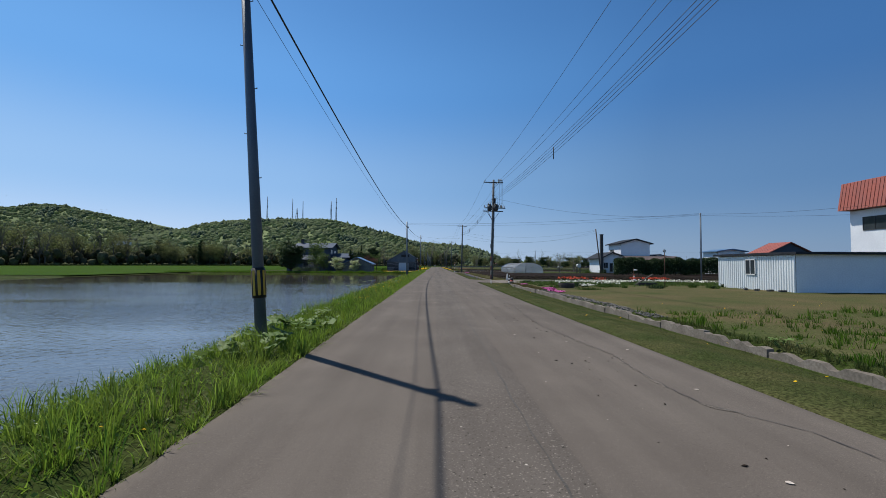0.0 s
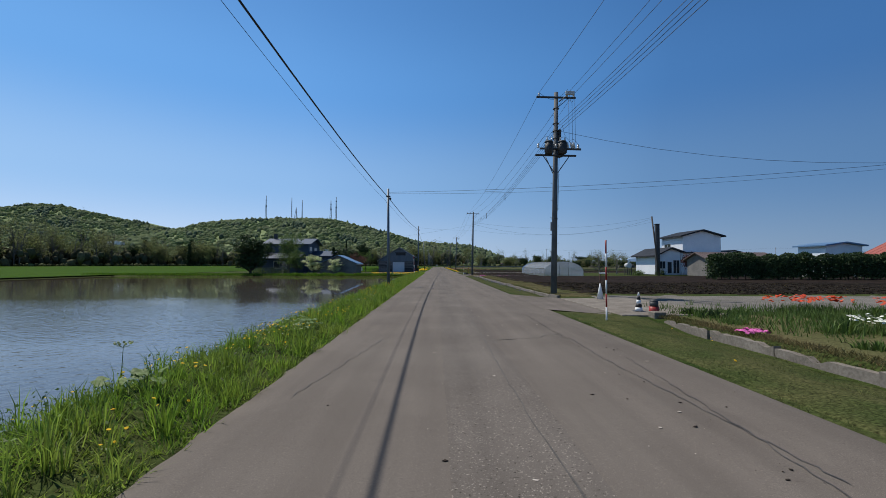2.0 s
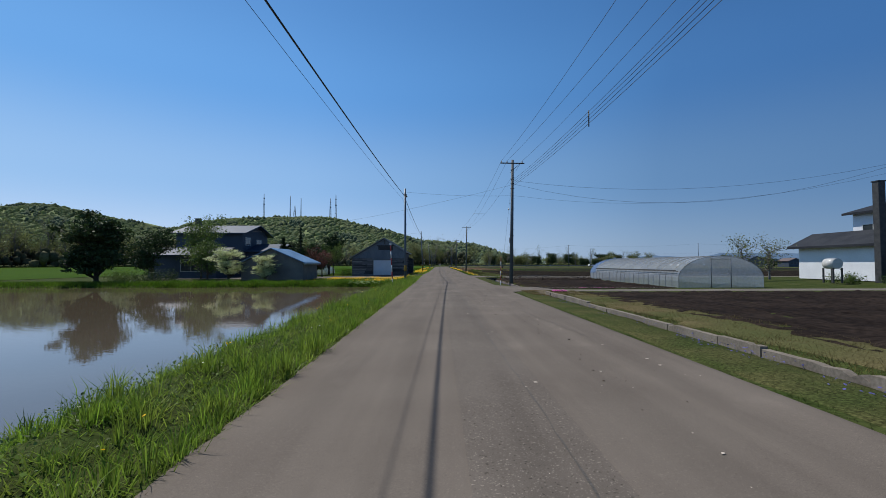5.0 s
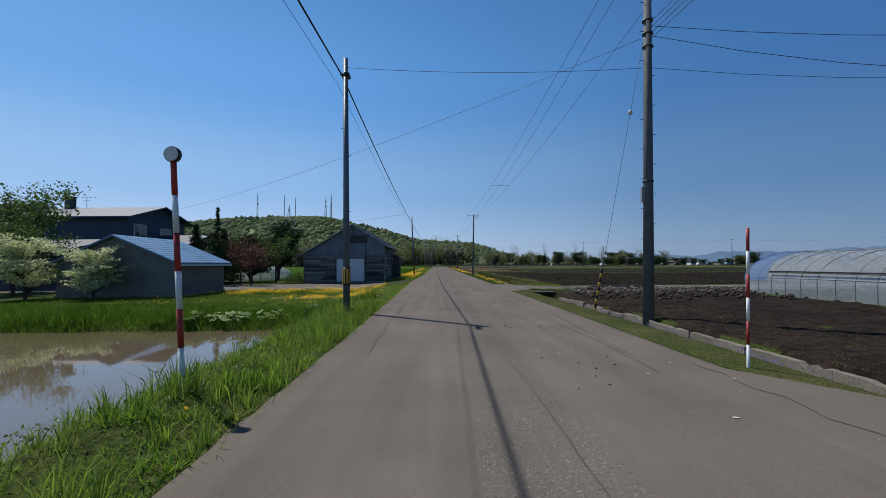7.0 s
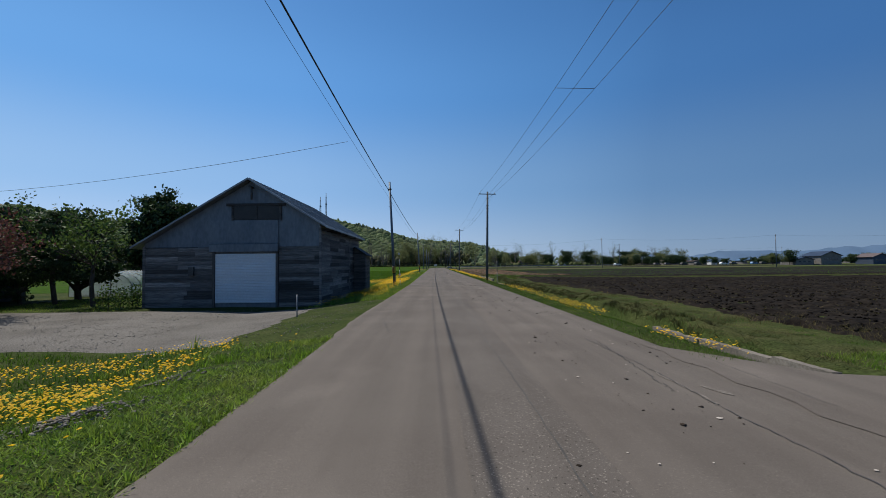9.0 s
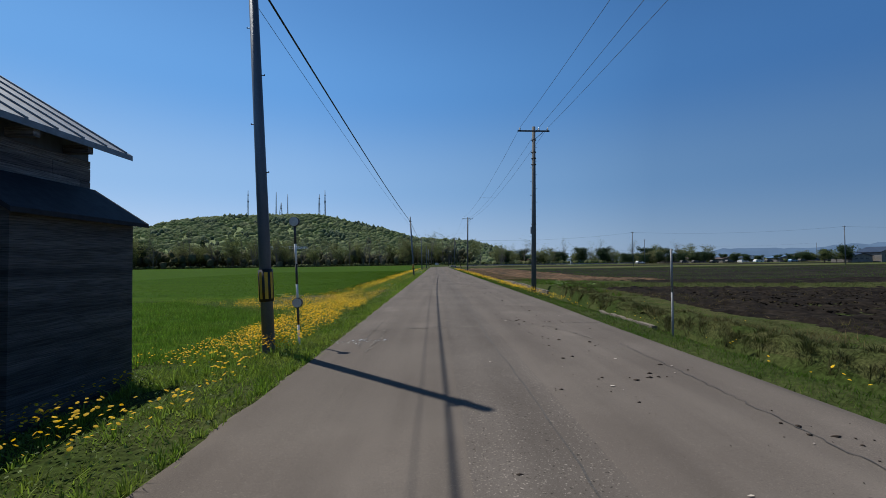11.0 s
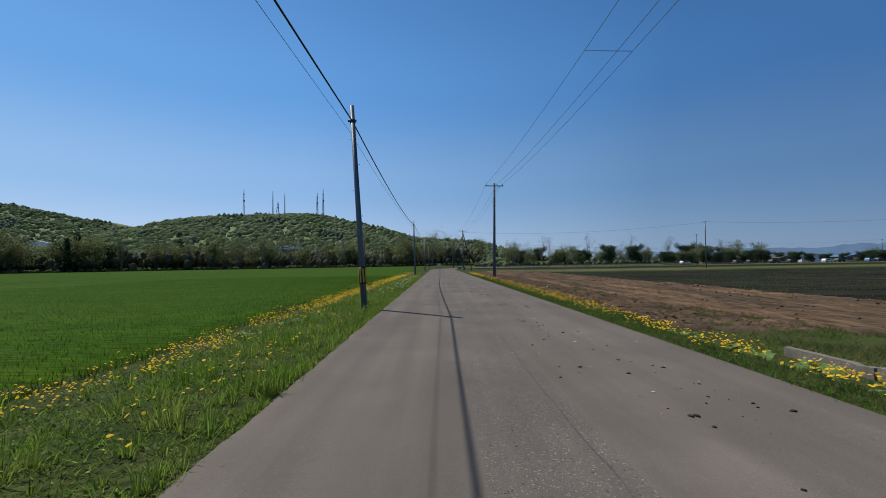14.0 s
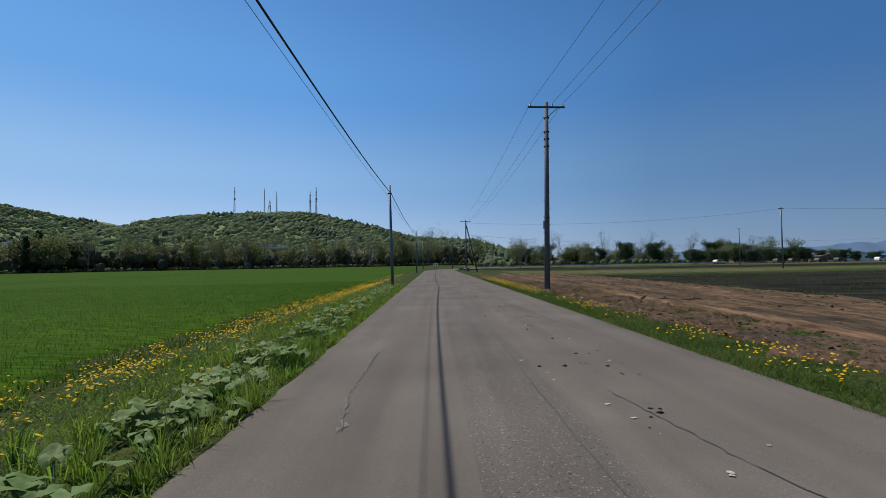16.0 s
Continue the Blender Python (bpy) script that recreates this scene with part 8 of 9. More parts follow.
def butterbur(seed, n=11, size=0.26):
    """A clump of broad round leaves on stalks."""
    rnd = random.Random(seed)
    e = thing("butterbur", "clump of broad pale green butterbur leaves on the verge", "plant", (0, 0, -60), 0, "butterbur clumps")
    for k in range(n):
        az, rr, h = rnd.uniform(0, math.tau), rnd.uniform(0.08, 0.6), rnd.uniform(0.12, 0.34)
        c = Vector((math.cos(az) * rr, math.sin(az) * rr, h))
        s = size * rnd.uniform(0.6, 1.15)
        tx, ty = rnd.uniform(-0.45, 0.45), rnd.uniform(-0.45, 0.45)
        bm = bmesh.new()
        mid = bm.verts.new(c - Vector((0, 0, 0.02)))
        m = 14
        rim = []
        for j in range(m):
            a = az + 0.35 + (math.tau - 0.7) * j / (m - 1) + math.pi
            w = s * (1 + 0.12 * math.sin(5 * a + k)) * rnd.uniform(0.9, 1.05)
            dx, dy = math.cos(a) * w * 0.5, math.sin(a) * w * 0.5
            rim.append((bm.verts.new(c + Vector((dx * 0.55, dy * 0.55, tx * dx * 0.5 + ty * dy * 0.5 + 0.006))), bm.verts.new(c + Vector((dx, dy, tx * dx + ty * dy - 0.005 + 0.022 * math.sin(4 * a + k))))))
        for (a0, a1), (b0, b1) in zip(rim, rim[1:]):
            bm.faces.new((mid, a0, b0)), bm.faces.new((a0, a1, b1, b0))
        cyl(bm, (c.x * 0.3, c.y * 0.3, -0.15), c - Vector((0, 0, 0.05)), 0.012, 0.008, 5)
        leaf = part("leaf", bm, M["broad_leaf"], e)
        for f in leaf.data.polygons:
            f.use_smooth = True
    return e


src = [butterbur(s) for s in (1, 2, 3)]
r = np.random.RandomState(600)
spots = [(-3.05, 7.6, 1.35), (-3.4, 7.0, 1.2), (-3.05, 9.5, 1.6), (-3.45, 10.0, 1.5), (-2.85, 10.3, 1.2), (-2.6, 11.4, 0.8), (-3.2, 11.9, 1.0), (-3.3, 16.0, 0.9), (-4.6, 24.2, 1.1), (-3.2, 33.6, 1.2), (-3.0, 34.3, 1.0), (-3.6, 36.9, 0.8), (-4.4, 48.0, 1.0), (-4.2, 46.6, 0.9), (-3.3, 29.0, 0.8), (-3.0, 40.5, 0.9),
         (-5.6, 100.6, 1.5), (-6.3, 100.4, 1.6), (-7.0, 100.7, 1.5), (-7.8, 100.5, 1.5), (-4.6, 102.2, 1.2), (-8.8, 160.5, 1.0), (-3.4, 166.0, 1.0), (-4.4, 186.0, 0.9), (-5.0, 184.6, 0.8), (-3.0, 195.0, 1.0)]
spots += [(-2.55 - 0.9 * r.rand(), 199.5 + 0.62 * k + r.uniform(-0.2, 0.2), r.uniform(0.9, 1.3)) for k in range(44)]
spots += [(-4.1, 198.6, 1.4), (-4.4, 199.1, 1.2)]
spots += [(7.6, 165.5, 1.0), (8.4, 167.0, 1.1), (7.2, 163.0, 0.9), (6.6, 8.2, 0.7), (9.6, 164.4, 0.9)]
spots += [(5.0, 178.2, 1.1), (5.15, 179.2, 1.4), (5.0, 180.1, 1.2), (5.3, 180.7, 1.6), (5.1, 181.6, 1.3), (5.4, 182.3, 1.6), (5.15, 183.3, 1.3), (5.5, 184.1, 1.4)]
for k, (x, y, s) in enumerate(spots):
    ob = copy_thing(src[k % 3], pose(x, y, float(ground_z(x, y)), 0, 0, r.uniform(0, 360)))
    ob.scale = (s * 0.78, s * 0.78, s * 0.7)
for o in src:
    for c in (*o.children_recursive, o):
        bpy.data.objects.remove(c)


def weed(x, y, h, seed):
    """A tall verge weed with a flower umbel."""
    rnd = random.Random(seed)
    e = thing("tall_weed", "tall thin flowering weed above the verge grass", "plant", (x, y, float(ground_z(x, y))), 0, "tall verge weeds")
    bm = bmesh.new()
    cyl(bm, (0, 0, -0.05), (0.03, 0, h), 0.008, 0.004, 5)
    for k in range(9):
        a = k * math.tau / 9
        cyl(bm, (0.03, 0, h), (0.03 + 0.1 * math.cos(a), 0.1 * math.sin(a), h + rnd.uniform(0.02, 0.08)), 0.003, 0.002, 3)
    part("stalk", bm, M["leaf"], e)
    bm = bmesh.new()
    for k in range(9):
        a = k * math.tau / 9
        ball(bm, (0.03 + 0.1 * math.cos(a), 0.1 * math.sin(a), h + 0.06), 0.018, u=6, v=4)
    part("umbel", bm, M["blossom_leaf"], e)


for k, (x, y, h) in enumerate(((-4.75, 24.3, 0.75), (-4.6, 27.4, 0.6), (-4.5, 28.4, 0.7), (-4.4, 30.2, 0.65), (-4.4, 49.5, 0.6), (-4.8, 62.0, 0.6), (-4.6, 13.0, 0.5))):
    weed(x, y, h, 700 + k)


# ---- bits on the road and in the fields ----
OCT_V = np.array([(1, 0, 0), (-1, 0, 0), (0, 1, 0), (0, -1, 0), (0, 0, 1), (0, 0, -1.0)])
OCT_T = np.array([(0, 2, 4), (2, 1, 4), (1, 3, 4), (3, 0, 4), (2, 0, 5), (1, 2, 5), (3, 1, 5), (0, 3, 5)])


def lumps(name, x, y, z, size, material, label, seed, flat=0.5):
    pts = np.stack([x, y, z], 1)
    return tagged(new(name, clumps(name, pts, size, flat, material, 0.22, seed, OCT_V, OCT_T)), label, "debris", kind="stuff")


r = np.random.RandomState(800)
n = 1500
y = np.where(r.rand(n) < 0.6, np.repeat(r.uniform(0, 240, 150), 10) + r.normal(0, 0.35, n), r.uniform(0, 240, n))
x = 2.3 + 0.35 * np.sin(y * 0.05) + r.normal(0, 0.35, n)
x, y = np.concatenate([x, r.uniform(-1.6, 3.6, 90)]), np.concatenate([y, r.uniform(0, 240, 90)])
keep = (wobble(x * 0, y, 9, 5) > -0.5) & (x < 3.8)
x, y = x[keep], y[keep]
cy = np.concatenate([r.uniform(112, 205, 60), r.uniform(115, 140, 18)])
cx = np.concatenate([1.8 + r.normal(0, 0.22, 60), 3.2 + r.normal(0, 0.15, 18)])
x = np.concatenate([x, np.repeat(cx, 6) + r.normal(0, 0.13, 6 * len(cx))])
y = np.concatenate([y, np.repeat(cy, 6) + r.normal(0, 0.30, 6 * len(cx))])
lumps("mud_clods", x, y, 0.02 * (1 - ((x - 0.9) / 3.05) ** 2) + 0.004, (0.006 + 0.036 * r.rand(len(x)) ** 3.2) * np.where(y < 100, 0.65, 1.0), M["clod"], "small dark mud clods dropped on the lane", 801, 0.4)
V, T = [], []
for k in range(900):
    cx, cy, s = 1.9 + r.normal(0, 0.9), r.uniform(1, 240), 0.005 + 0.024 * r.rand() ** 2.5
    if cx > 3.7 or cx < -1.9:
        continue
    m, b = 6, len(V)
    zz = road_z(cx) + 0.008
    V.append((cx, cy, zz + 0.002))
    for j in range(m):
        a = j * math.tau / m
        w = s * r.uniform(0.4, 1.2)
        V.append((cx + math.cos(a) * w * 1.3, cy + math.sin(a) * w, zz))
    T += [(b, b + 1 + j, b + 1 + (j + 1) % m) for j in range(m)]
ch = new("chipped_patch", fast_mesh("chipped_patch", V, tris=T, material=M["chip"]))
ch.parent = road
tagged(ch, "pale chipped spots in the asphalt", kind="stuff")
n = 4500
x, y = 8.6 + 22 * r.rand(n) ** 1.5, r.uniform(47, 61, n)
lumps("soil_clods", x, y, ground_z(x, y) + 0.06, r.uniform(0.02, 0.075, n), M["stubble_soil"], "rough clods of ploughed soil", 802, 0.6)
n = 9000
x, y = 9 + 40 * r.rand(n) ** 1.4, r.uniform(118, 157, n)
k = x > 8.8 + 0.06 * (y - 118)
x, y = x[k], y[k]
lumps("soil_clods", x, y, ground_z(x, y) + 0.06, r.uniform(0.02, 0.085, len(x)), M["stubble_soil"], "rough black clods of ploughed soil", 803, 0.6)
n = 700
x, y = np.where(r.rand(n) < 0.6, r.normal(17.6, 0.9, n), r.uniform(10.5, 18, n)), r.uniform(174, 262, n)
lumps("soil_clods", x, y, track_z(x, y) + 0.02, r.uniform(0.02, 0.09, n), M["orange_dirt"], "loose earth clods beside the track", 804, 0.6)
n = 420
x, y = r.uniform(7.0, 20, n), 107.6 + r.normal(0, 0.9, n)
lumps("rubble", x, y, ground_z(x, y) + 0.08, r.uniform(0.03, 0.15, n), M["clod"], "heap of dark clods and rubble by the field", 805, 0.7)
n = 40
x, y = -1.75 + r.normal(0, 0.25, n), 144.7 + r.normal(0, 0.16, n)
lumps("paint_flakes", x, y, road_z(x) + 0.004, 0.012 + 0.03 * r.rand(n) ** 2, M["white_paint"], "white paint flakes on the lane by a marker pole", 812, 0.12)
n = 5200
x, y = r.uniform(-17, -2.8, n), r.uniform(121.4, 131, n)
lumps("gravel_stones", x, y, ground_z(x, y) + 0.024, 0.008 + 0.022 * r.rand(n) ** 2, M["pebble"], "grey gravel stones of the yard", 809, 0.4)
n = 2600
x, y = r.uniform(5.2, 18, n), r.uniform(111.8, 116.8, n)
lumps("gravel_stones", x, y, ground_z(x, y) + 0.02, 0.008 + 0.022 * r.rand(n) ** 2, M["pebble"], "grey gravel stones of the field track", 810, 0.5)
n = 2600
x, y = 6.5 + 14 * r.rand(n) ** 1.3, 109.0 + 4.2 * r.rand(n) ** 0.7
k = (x > 7.3) | (y < 110)
x, y = x[k], y[k]
lumps("rubble", x, y, ground_z(x, y) + 0.07, 0.025 + 0.07 * r.rand(len(x)) ** 2, M["rubble"], "pale broken stone and straw on dark soil", 813, 0.45)
for bx, by, tn in ((9.6, 112.9, 4), (10.9, 113.0, -3), (12.2, 112.8, 2)):
    b = thing("block", "dark concrete kerb block lying on the rubble", "block", (bx, by, float(ground_z(bx, by)) + 0.02), tn, "blocks on the rubble")
    boxes("stone", M["dark_steel"], b, (-0.58, -0.1, -0.05, 0.58, 0.1, 0.16), bevel=0.02)
# tar-dark walls put the shade inside the opening into the colour
culvert = thing("culvert", "open culvert end under the field track, walls dark for shade", "culvert", (5.58, 110.1, 0.0))
boxes("side_wall", M["tar"], culvert, (-0.58, 0, -0.62, -0.5, 1.6, -0.1))
boxes("side_wall", M["tar"], culvert, (0.5, 0, -0.62, 0.58, 1.6, -0.1))
boxes("cover_slab", M["tar"], culvert, (-0.62, -0.04, -0.13, 0.62, 1.6, -0.05))
boxes("back_wall", M["tar"], culvert, (-0.5, 1.5, -0.62, 0.5, 1.58, -0.13))
n = 1500
x, y = 5.9 + 9 * r.rand(n) ** 1.5, 90.5 + 1.6 * r.rand(n) ** 1.5
lumps("rubble", x, y, ground_z(x, y) + 0.06, 0.008 + 0.028 * r.rand(n) ** 2, M["pebble"], "small stones and straw along the edge of the soil", 814, 0.45)
x, y = 6.1 + 3.6 * r.rand(9000) ** 1.6, r.uniform(90.7, 109, 9000)
blades("dry_grass", x, y, 0.05, 0.012, 1.4, M["dry_grass"], "sparse dry weeds on the edge of the soil", r, False, 0.07)
patch("dry_corner", 4.5, 7.4, 82.6, 86.1, 0.2, M["bare"], 0.03, 0.02, "dry straw-covered corner beside the drive", "verge", 0.15, 49)
x, y = r.uniform(4.4, 7.4, 12000), r.uniform(82.4, 86.0, 12000)
blades("dry_grass", x, y, 0.06, 0.012, 1.4, M["dry_grass"], "flattened dead straw on the corner of the drive", r, False, 0.05)
n = 900
y = r.uniform(13, 27, n)
x = wall_x(y) + 0.15 + 0.5 * r.rand(n)
lumps("gravel_stones", x, y, ground_z(x, y) + 0.03, r.uniform(0.018, 0.05, n), M["stone"], "loose stones behind the wall", 806, 0.7)
for cx, cy, sg, n in ((-4.35, 116.1, 0.3, 260), (-4.1, 117.6, 0.2, 110), (-6.8, 116.9, 0.35, 120)):
    x, y = cx + r.normal(0, sg * 1.4, n), cy + r.normal(0, sg, n)
    lumps("straw_heap", x, y, ground_z(x, y) + 0.07 * np.exp(-((x - cx) ** 2 + (y - cy) ** 2) / 0.3) + 0.02, r.uniform(0.015, 0.04, n), M["rubble"], "small pale heap of dead straw and stones in the grass", 807, 0.5)
y = r.uniform(118, 184, 520)
x = np.minimum(wall_x(y) - 0.1, 5.1 + 1.1 * r.rand(520))
clump_grass("ditch_weeds", x, y, 16, 0.17, 0.12, 0.014, M["short_grass"], "weeds growing in the roadside ditch", r, 1.2)
y = r.uniform(121, 176, 620)
x = wall_x(y) + 0.3 + 1.7 * r.rand(620)
k = y > 155
clump_grass("bank_grass", x[k], y[k], 20, 0.26 * tuft(x, y, 1.6, 37)[k], 0.14, 0.014, M["lush_grass"], "shaggy dark green grass on the field bank", r, 1.2)
clump_grass("bank_grass", x[~k], y[~k], 24, 0.12 * tuft(x, y, 1.2, 38)[~k], 0.16, 0.012, M["bank_grass"], "hummocks of cut grey-green grass on the field bank", r, 1.7)
# dry grass and ochre soil on the slope below the verge, and the green strip beyond
cy = r.uniform(120.6, 161, 420)
cx = wall_x(cy) + np.where((cy > 147.6) & (cy < 150.8), 0.3, 0.02) + 0.75 * r.rand(420) ** 1.4
clump_grass("bank_weeds", cx, cy, 70, 0.15, 0.20, 0.011, M["bank_grass"], "shaggy grey-green hummocks overhanging the broken wall", r, 1.5)
x, y = r.uniform(10.4, 18.5, 9000), r.uniform(173, 240, 9000)
blades("dry_grass", x, y, 0.10, 0.02, 1.3, M["dry_grass"], "scattered straw on the earth track", r, False, 0.12)
patch("dirt_bank", 5.35, 10.2, 185, 262, 0.2, M["bank_dirt"], 0.03, 0.05, "rough reddish-brown bare earth bank", "bank", 0.35, 41, 0.03)
n = 1500
x, y = r.uniform(5.5, 10, n), r.uniform(186, 240, n)
lumps("soil_clods", x, y, ground_z(x, y) + 0.05, 0.02 + 0.06 * r.rand(n) ** 2, M["bank_dirt"], "loose brown clods on the earth bank", 811, 0.6)
pipe = thing("drain_pipe", "short pale concrete drain pipe end in the bank", "drain pipe", (7.5, 204.6, float(ground_z(7.5, 204.6)) + 0.08))
bm = bmesh.new()
ring = [(0.11, 0.0), (0.11, 0.5), (0.075, 0.5), (0.075, 0.0)]
for k in range(16):
    a0, a1 = k * math.tau / 16, (k + 1) * math.tau / 16
    for (ra, ya), (rb, yb) in zip(ring, ring[1:] + ring[:1]):
        bm.faces.new([bm.verts.new(p) for p in ((ra * math.cos(a0), ya, ra * math.sin(a0)), (ra * math.cos(a1), ya, ra * math.sin(a1)), (rb * math.cos(a1), yb, rb * math.sin(a1)), (rb * math.cos(a0), yb, rb * math.sin(a0)))])
bmesh.ops.remove_doubles(bm, verts=bm.verts[:], dist=0.001)
part("pipe", bm, M["concrete"], pipe)
x, y = r.uniform(5.5, 9.0, 12000), r.uniform(172, 240, 12000)
blades("dry_grass", x, y, 0.16, 0.016, 1.0, M["dry_grass"], "flattened dead grass on the ditch slope", r, False)
x, y = r.uniform(8.4, 10.4, 20000), r.uniform(172, 240, 20000)
k = wobble(x * 0.4, y * 0.5, 5, 78) > 0.1
blades("verge_turf", x[k], y[k], 0.13, 0.018, 0.8, M["lush_grass"], "green grass strip beside the track", r, False)
patch("bare_patch_2", -8.6, -2.5, 156.2, 162.3, 0.12, M["bare"], 0.03, 0.012, "sparse trampled earth with dead straw", "bare ground", 0.3, 63, keep=lambda x, y: wobble(x, y, 4.5, 64) + 0.8 * wobble(x, y, 0.7, 65) > -1.3)
patch("bare_patch_1", -10.0, -4.3, 110.9, 113.4, 0.12, M["bare"], 0.035, 0.012, "sparse trampled earth with pale stones", "bare ground", 0.3, 61, keep=lambda x, y: wobble(x, y, 4.0, 62) + 0.8 * wobble(x, y, 0.7, 66) > -0.6)
x, y = r.uniform(-8.5, -2.8, 11000), r.uniform(156.4, 162.3, 11000)
k = wobble(x, y, 0.9, 67) > -0.2
blades("dry_grass", x[k], y[k], 0.07, 0.012, 1.3, M["dry_grass"], "dead straw on the trampled earth", r, False, 0.06)
x, y = np.concatenate([r.uniform(-8.6, -2.8, 6000), r.uniform(-13, -4.0, 14000)]), np.concatenate([r.uniform(156.4, 162.3, 6000), r.uniform(108.8, 114.8, 14000)])
k = wobble(x, y, 0.8, 68) > -0.35
blades("meadow_grass", x[k], y[k], 0.08, 0.014, 0.9, M["grass"], "thin short grass on the trampled earth", r, False, 0.06)
x, y = np.concatenate([r.uniform(-8.5, -2.13, 70000), r.uniform(-2.9, -2.13, 3000)]), np.concatenate([r.uniform(103.5, 118, 70000), r.uniform(155.5, 163, 3000)])
k = (r.rand(len(x)) < np.where((x < -4.6) & (y > 110) & (y < 114.2), 0.25, 1.0)) & (x < -2.15 + edge_shift(y))
blades("verge_turf", x[k], y[k], 0.07, 0.016, 1.3, M["grass"], "short mown turf beside the lane", r, False, 0.05)
n = 4200
x, y = r.uniform(-9, -2.5, n), r.uniform(156.3, 162.2, n)
lumps("gravel_stones", x, y, ground_z(x, y) + 0.04, 0.006 + 0.022 * r.rand(n) ** 2, M["stone"], "pebbles and crumbs of earth on trampled ground", 808, 0.5)
x, y = r.uniform(-8, -2.6, 420), r.uniform(156.4, 162.2, 420)
pts = np.stack([x, y, ground_z(x, y) + 0.06], 1)
V, Q = leaves(pts, 12, 0.06, 0.022, r, 0.6, 0.3)
tagged(new("small_weeds", fast_mesh("small_weeds", V, quads=Q, material=M["weed_leaf"])), "small grey-green weeds on trampled earth", "weeds", kind="stuff")
x, y = r.uniform(-14, -2.6, 42000), r.uniform(150, 161, 42000)
k = (x > -4.6 - 1.2 * np.clip(y - 151.3, 0, 9)) & (y < 156.6) | (x < -8.3) & (y > 157.5)
blades("meadow_grass", x[k], y[k], 0.17, 0.015, 0.7, M["grass"], "low leafy grass under the dandelions", r, False)
x, y = -2.3 - 2.4 * r.rand(26000), r.uniform(142, 152, 26000)
blades("meadow_grass", x, y, 0.14, 0.013, 0.8, M["grass"], "fresh short grass between lane and wheat", r, False)
x, y = r.uniform(-11, -2.8, 900), r.uniform(146, 158.5, 900)
k = (x > -4.9 - 1.2 * np.clip(y - 151.3, 0, 9)) & (x < -2.5)
pts = np.stack([x[k], y[k], ground_z(x[k], y[k]) + 0.09], 1)
V, Q = leaves(pts, 40, 0.11, 0.024, r, 0.4, 0.5)
tagged(new("small_weeds", fast_mesh("small_weeds", V, quads=Q, material=M["weed_leaf"])), "green dandelion leaves among the flowers", "weeds", kind="stuff")
# an arching tussock and a dandelion clock
clump_grass("grass_tussock", np.array([-3.1, -3.35, -2.95]), np.array([106.1, 106.4, 106.7]), 260, 0.62, 0.24, 0.012, M["grass"], "big arching tussock of fresh grass by the lane", r, 1.6)
clump_grass("grass_tussock", np.array([-3.6, -4.3, -5.2]), np.array([105.9, 105.6, 105.9]), 160, 0.42, 0.22, 0.012, M["lush_grass"], "dark tussocks of grass by the lane", r, 1.3)
clock = thing("dandelion_clock", "white fluffy dandelion seed head on a thin stalk", "flower", (-2.75, 104.6, float(ground_z(-2.75, 104.6))))
rods("stalk", M["weed_leaf"], clock, ((0, 0, -0.02), (0.01, 0, 0.22), 0.003), n=5)
bm = bmesh.new()
bmesh.ops.create_icosphere(bm, subdivisions=2, radius=0.032)
for v in bm.verts:
    v.co = v.co * r.uniform(0.85, 1.1) + Vector((0.01, 0, 0.24))
part("seed_head", bm, M["white_flower"], clock)
rc = np.random.RandomState(720)
cx = np.concatenate([rc.uniform(-9, -3.1, 60), rc.uniform(-6.5, -4.6, 26), rc.uniform(-9, -3.5, 22), rc.uniform(4.0, 4.9, 120)])
cy = np.concatenate([rc.uniform(156.6, 162.5, 60), rc.uniform(160.6, 163.4, 26), rc.uniform(107.6, 112.5, 22), rc.uniform(152, 192, 120)])
x = np.repeat(cx, 9) + rc.normal(0, 0.16, 9 * len(cx))
y = np.repeat(cy, 9) + rc.normal(0, 0.12, 9 * len(cy))
k = (x < -2.3) | ((x > 3.95) & (x < 5.2))
x, y = x[k], y[k]
flowers("dandelions", x, y, ground_z(x, y) + rc.uniform(0.10, 0.2, len(x)) + 0.05 * (x > 0), 0.021, M["dandelion"], "clumps of yellow dandelions on the verge", 721)
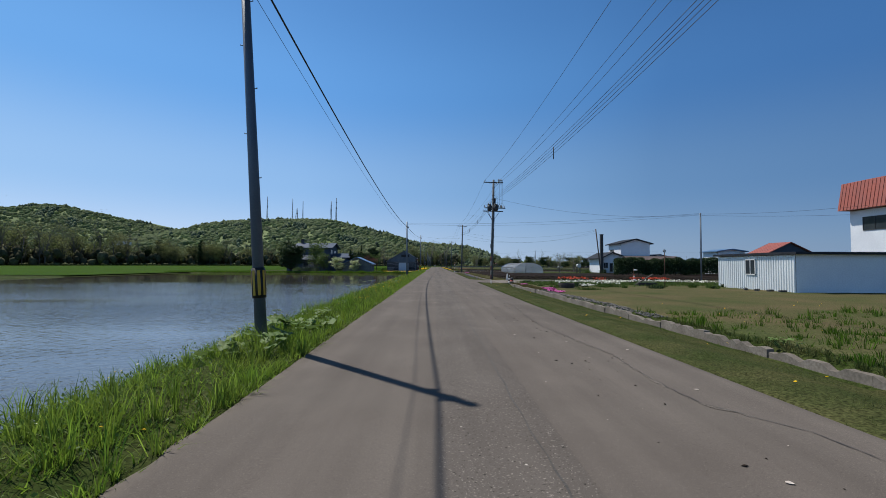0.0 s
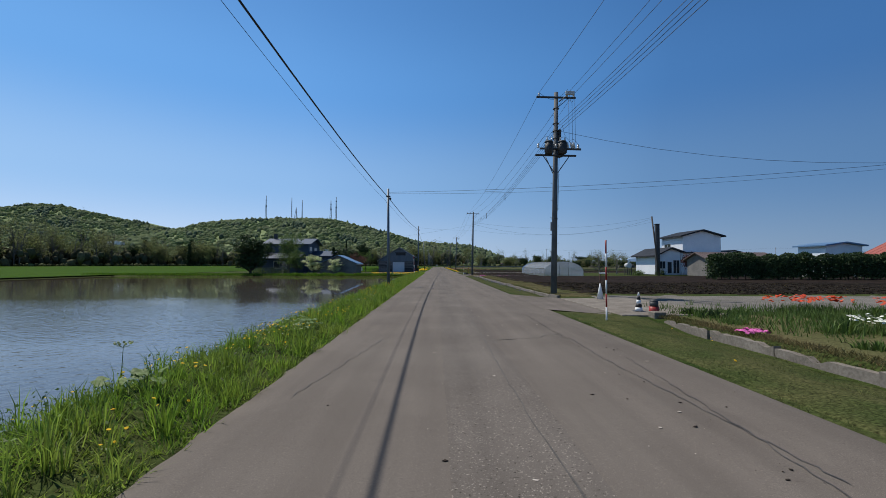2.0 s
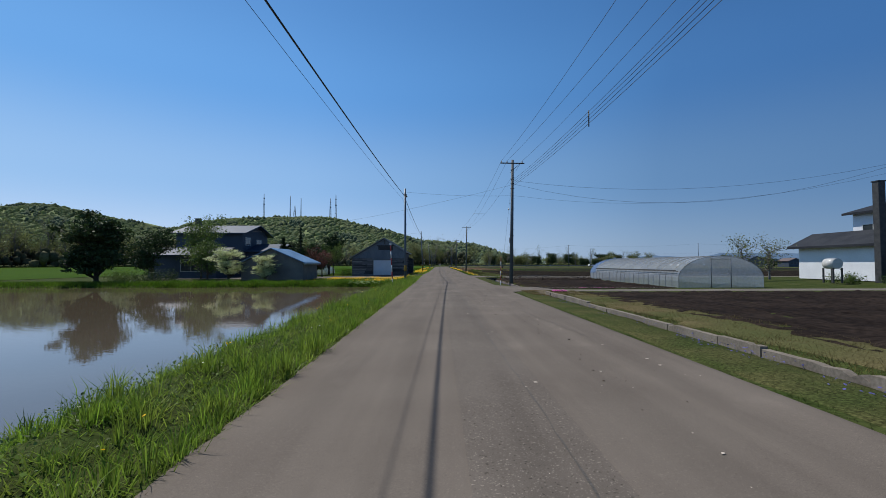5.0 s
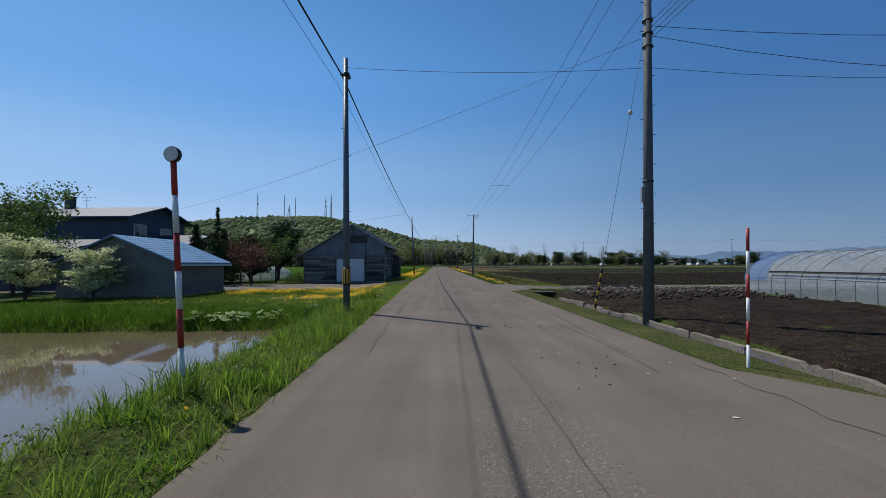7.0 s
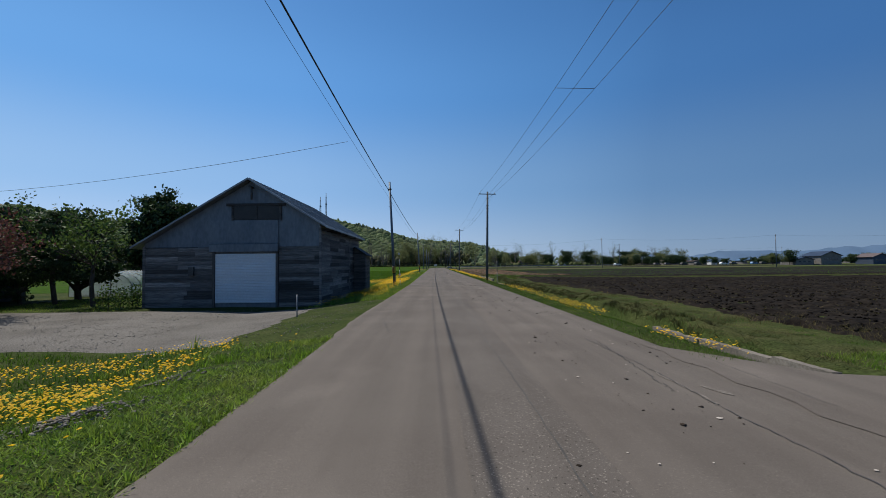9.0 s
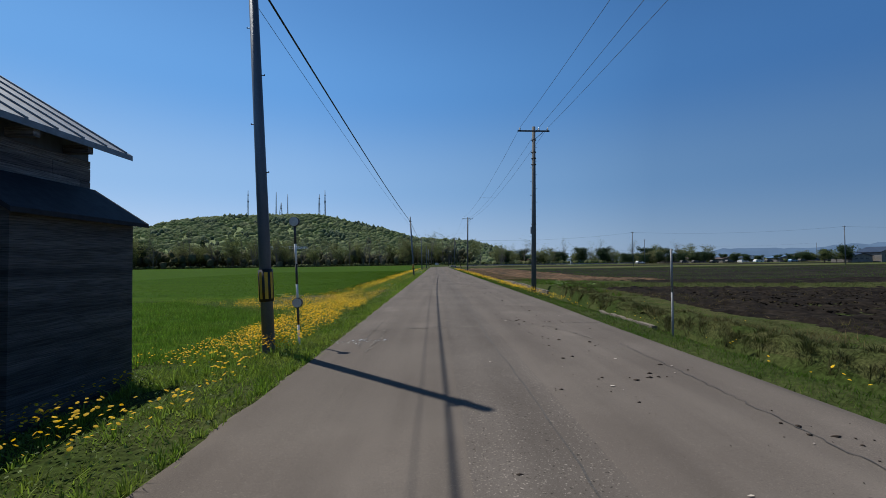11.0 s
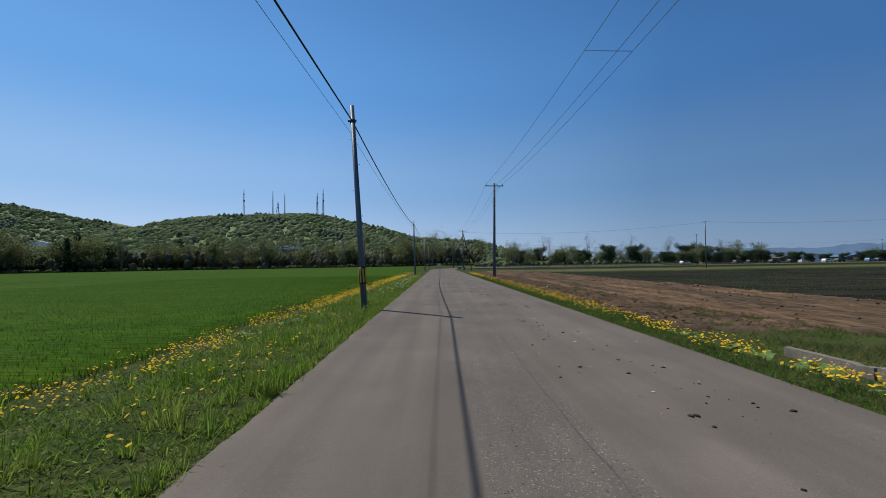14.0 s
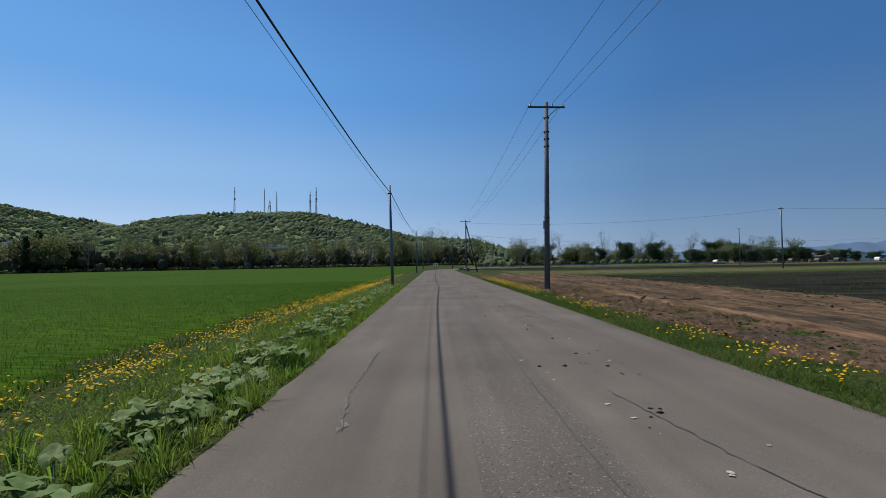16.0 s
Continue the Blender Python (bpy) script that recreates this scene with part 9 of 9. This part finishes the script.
x, y = r.uniform(6.3, 6.9, 5000), r.uniform(27, 37, 5000)
blades("wall_weeds", x, y, 0.11, 0.016, 0.9, M["dry_grass"], "dry weeds and moss spilling over the wall", r, False, 0.06)
x, y = r.uniform(5.1, 7.6, 7000), r.uniform(110.5, 111.7, 7000)
blades("meadow_grass", x, y, 0.07, 0.018, 0.8, M["short_grass"], "rough short grass on the corner of the track", r, False, 0.04)
x, y = -4.3 - 20 * r.rand(80000) ** 1.4, r.uniform(144.6, 158.6, 80000)
k = (x < -4.4 - 1.2 * np.clip(y - 151.3, 0, 9)) & (tuft(x, y, 2.2, 39) > 0.25)
x, y = x[k], y[k]
blades("crop_blades", x, y, 0.20, 0.018, 0.5, M["near_wheat"], "young wheat beside the meadow", r, False, 0.02, "wheat")
# thin green shoots in rows, and stubble on the ploughed ground
n = 42000
x, y = 18.5 + 110 * r.rand(n) ** 1.6, 178.6 + 1.3 * r.randint(0, 64, n) + r.normal(0, 0.12, n)
k = wobble(x, y, 18, 79) > -0.6
blades("field_shoots", x[k], y[k], 0.15, 0.05, 0.6, M["lush_grass"], "thin green shoots in rows on wet soil", r, False, 0.03, "shoots")
x, y = 8.6 + 60 * r.rand(16000) ** 1.3, r.uniform(118.5, 161, 16000)
k = (x > field_edge(y) + 0.4) & (wobble(x, y, 5, 80) > -0.2)
blades("stubble", x[k], y[k], 0.09, 0.03, 1.4, M["dry_grass"], "pale dry stubble on the ploughed field", r, False, 0.07, "stubble")
x, y = 8.4 + 40 * r.rand(6000) ** 1.5, r.uniform(47.5, 61, 6000)
blades("stubble", x, y, 0.08, 0.025, 1.4, M["dry_grass"], "pale dry stubble on the ploughed field", r, False, 0.05, "stubble")
log_x = [(20.2, 25.4), (20.0, 26.1), (19.8, 26.9), (19.6, 27.6)]
for k, (x, y) in enumerate(log_x):
    b = thing("block", "dark concrete block lying by the shed", "block", (x, y, -0.02), 20 * k, "blocks by the shed")
    boxes("stone", M["dark_steel"], b, (-0.2, -0.1, -0.1, 0.2, 0.1, 0.14), bevel=0.02)
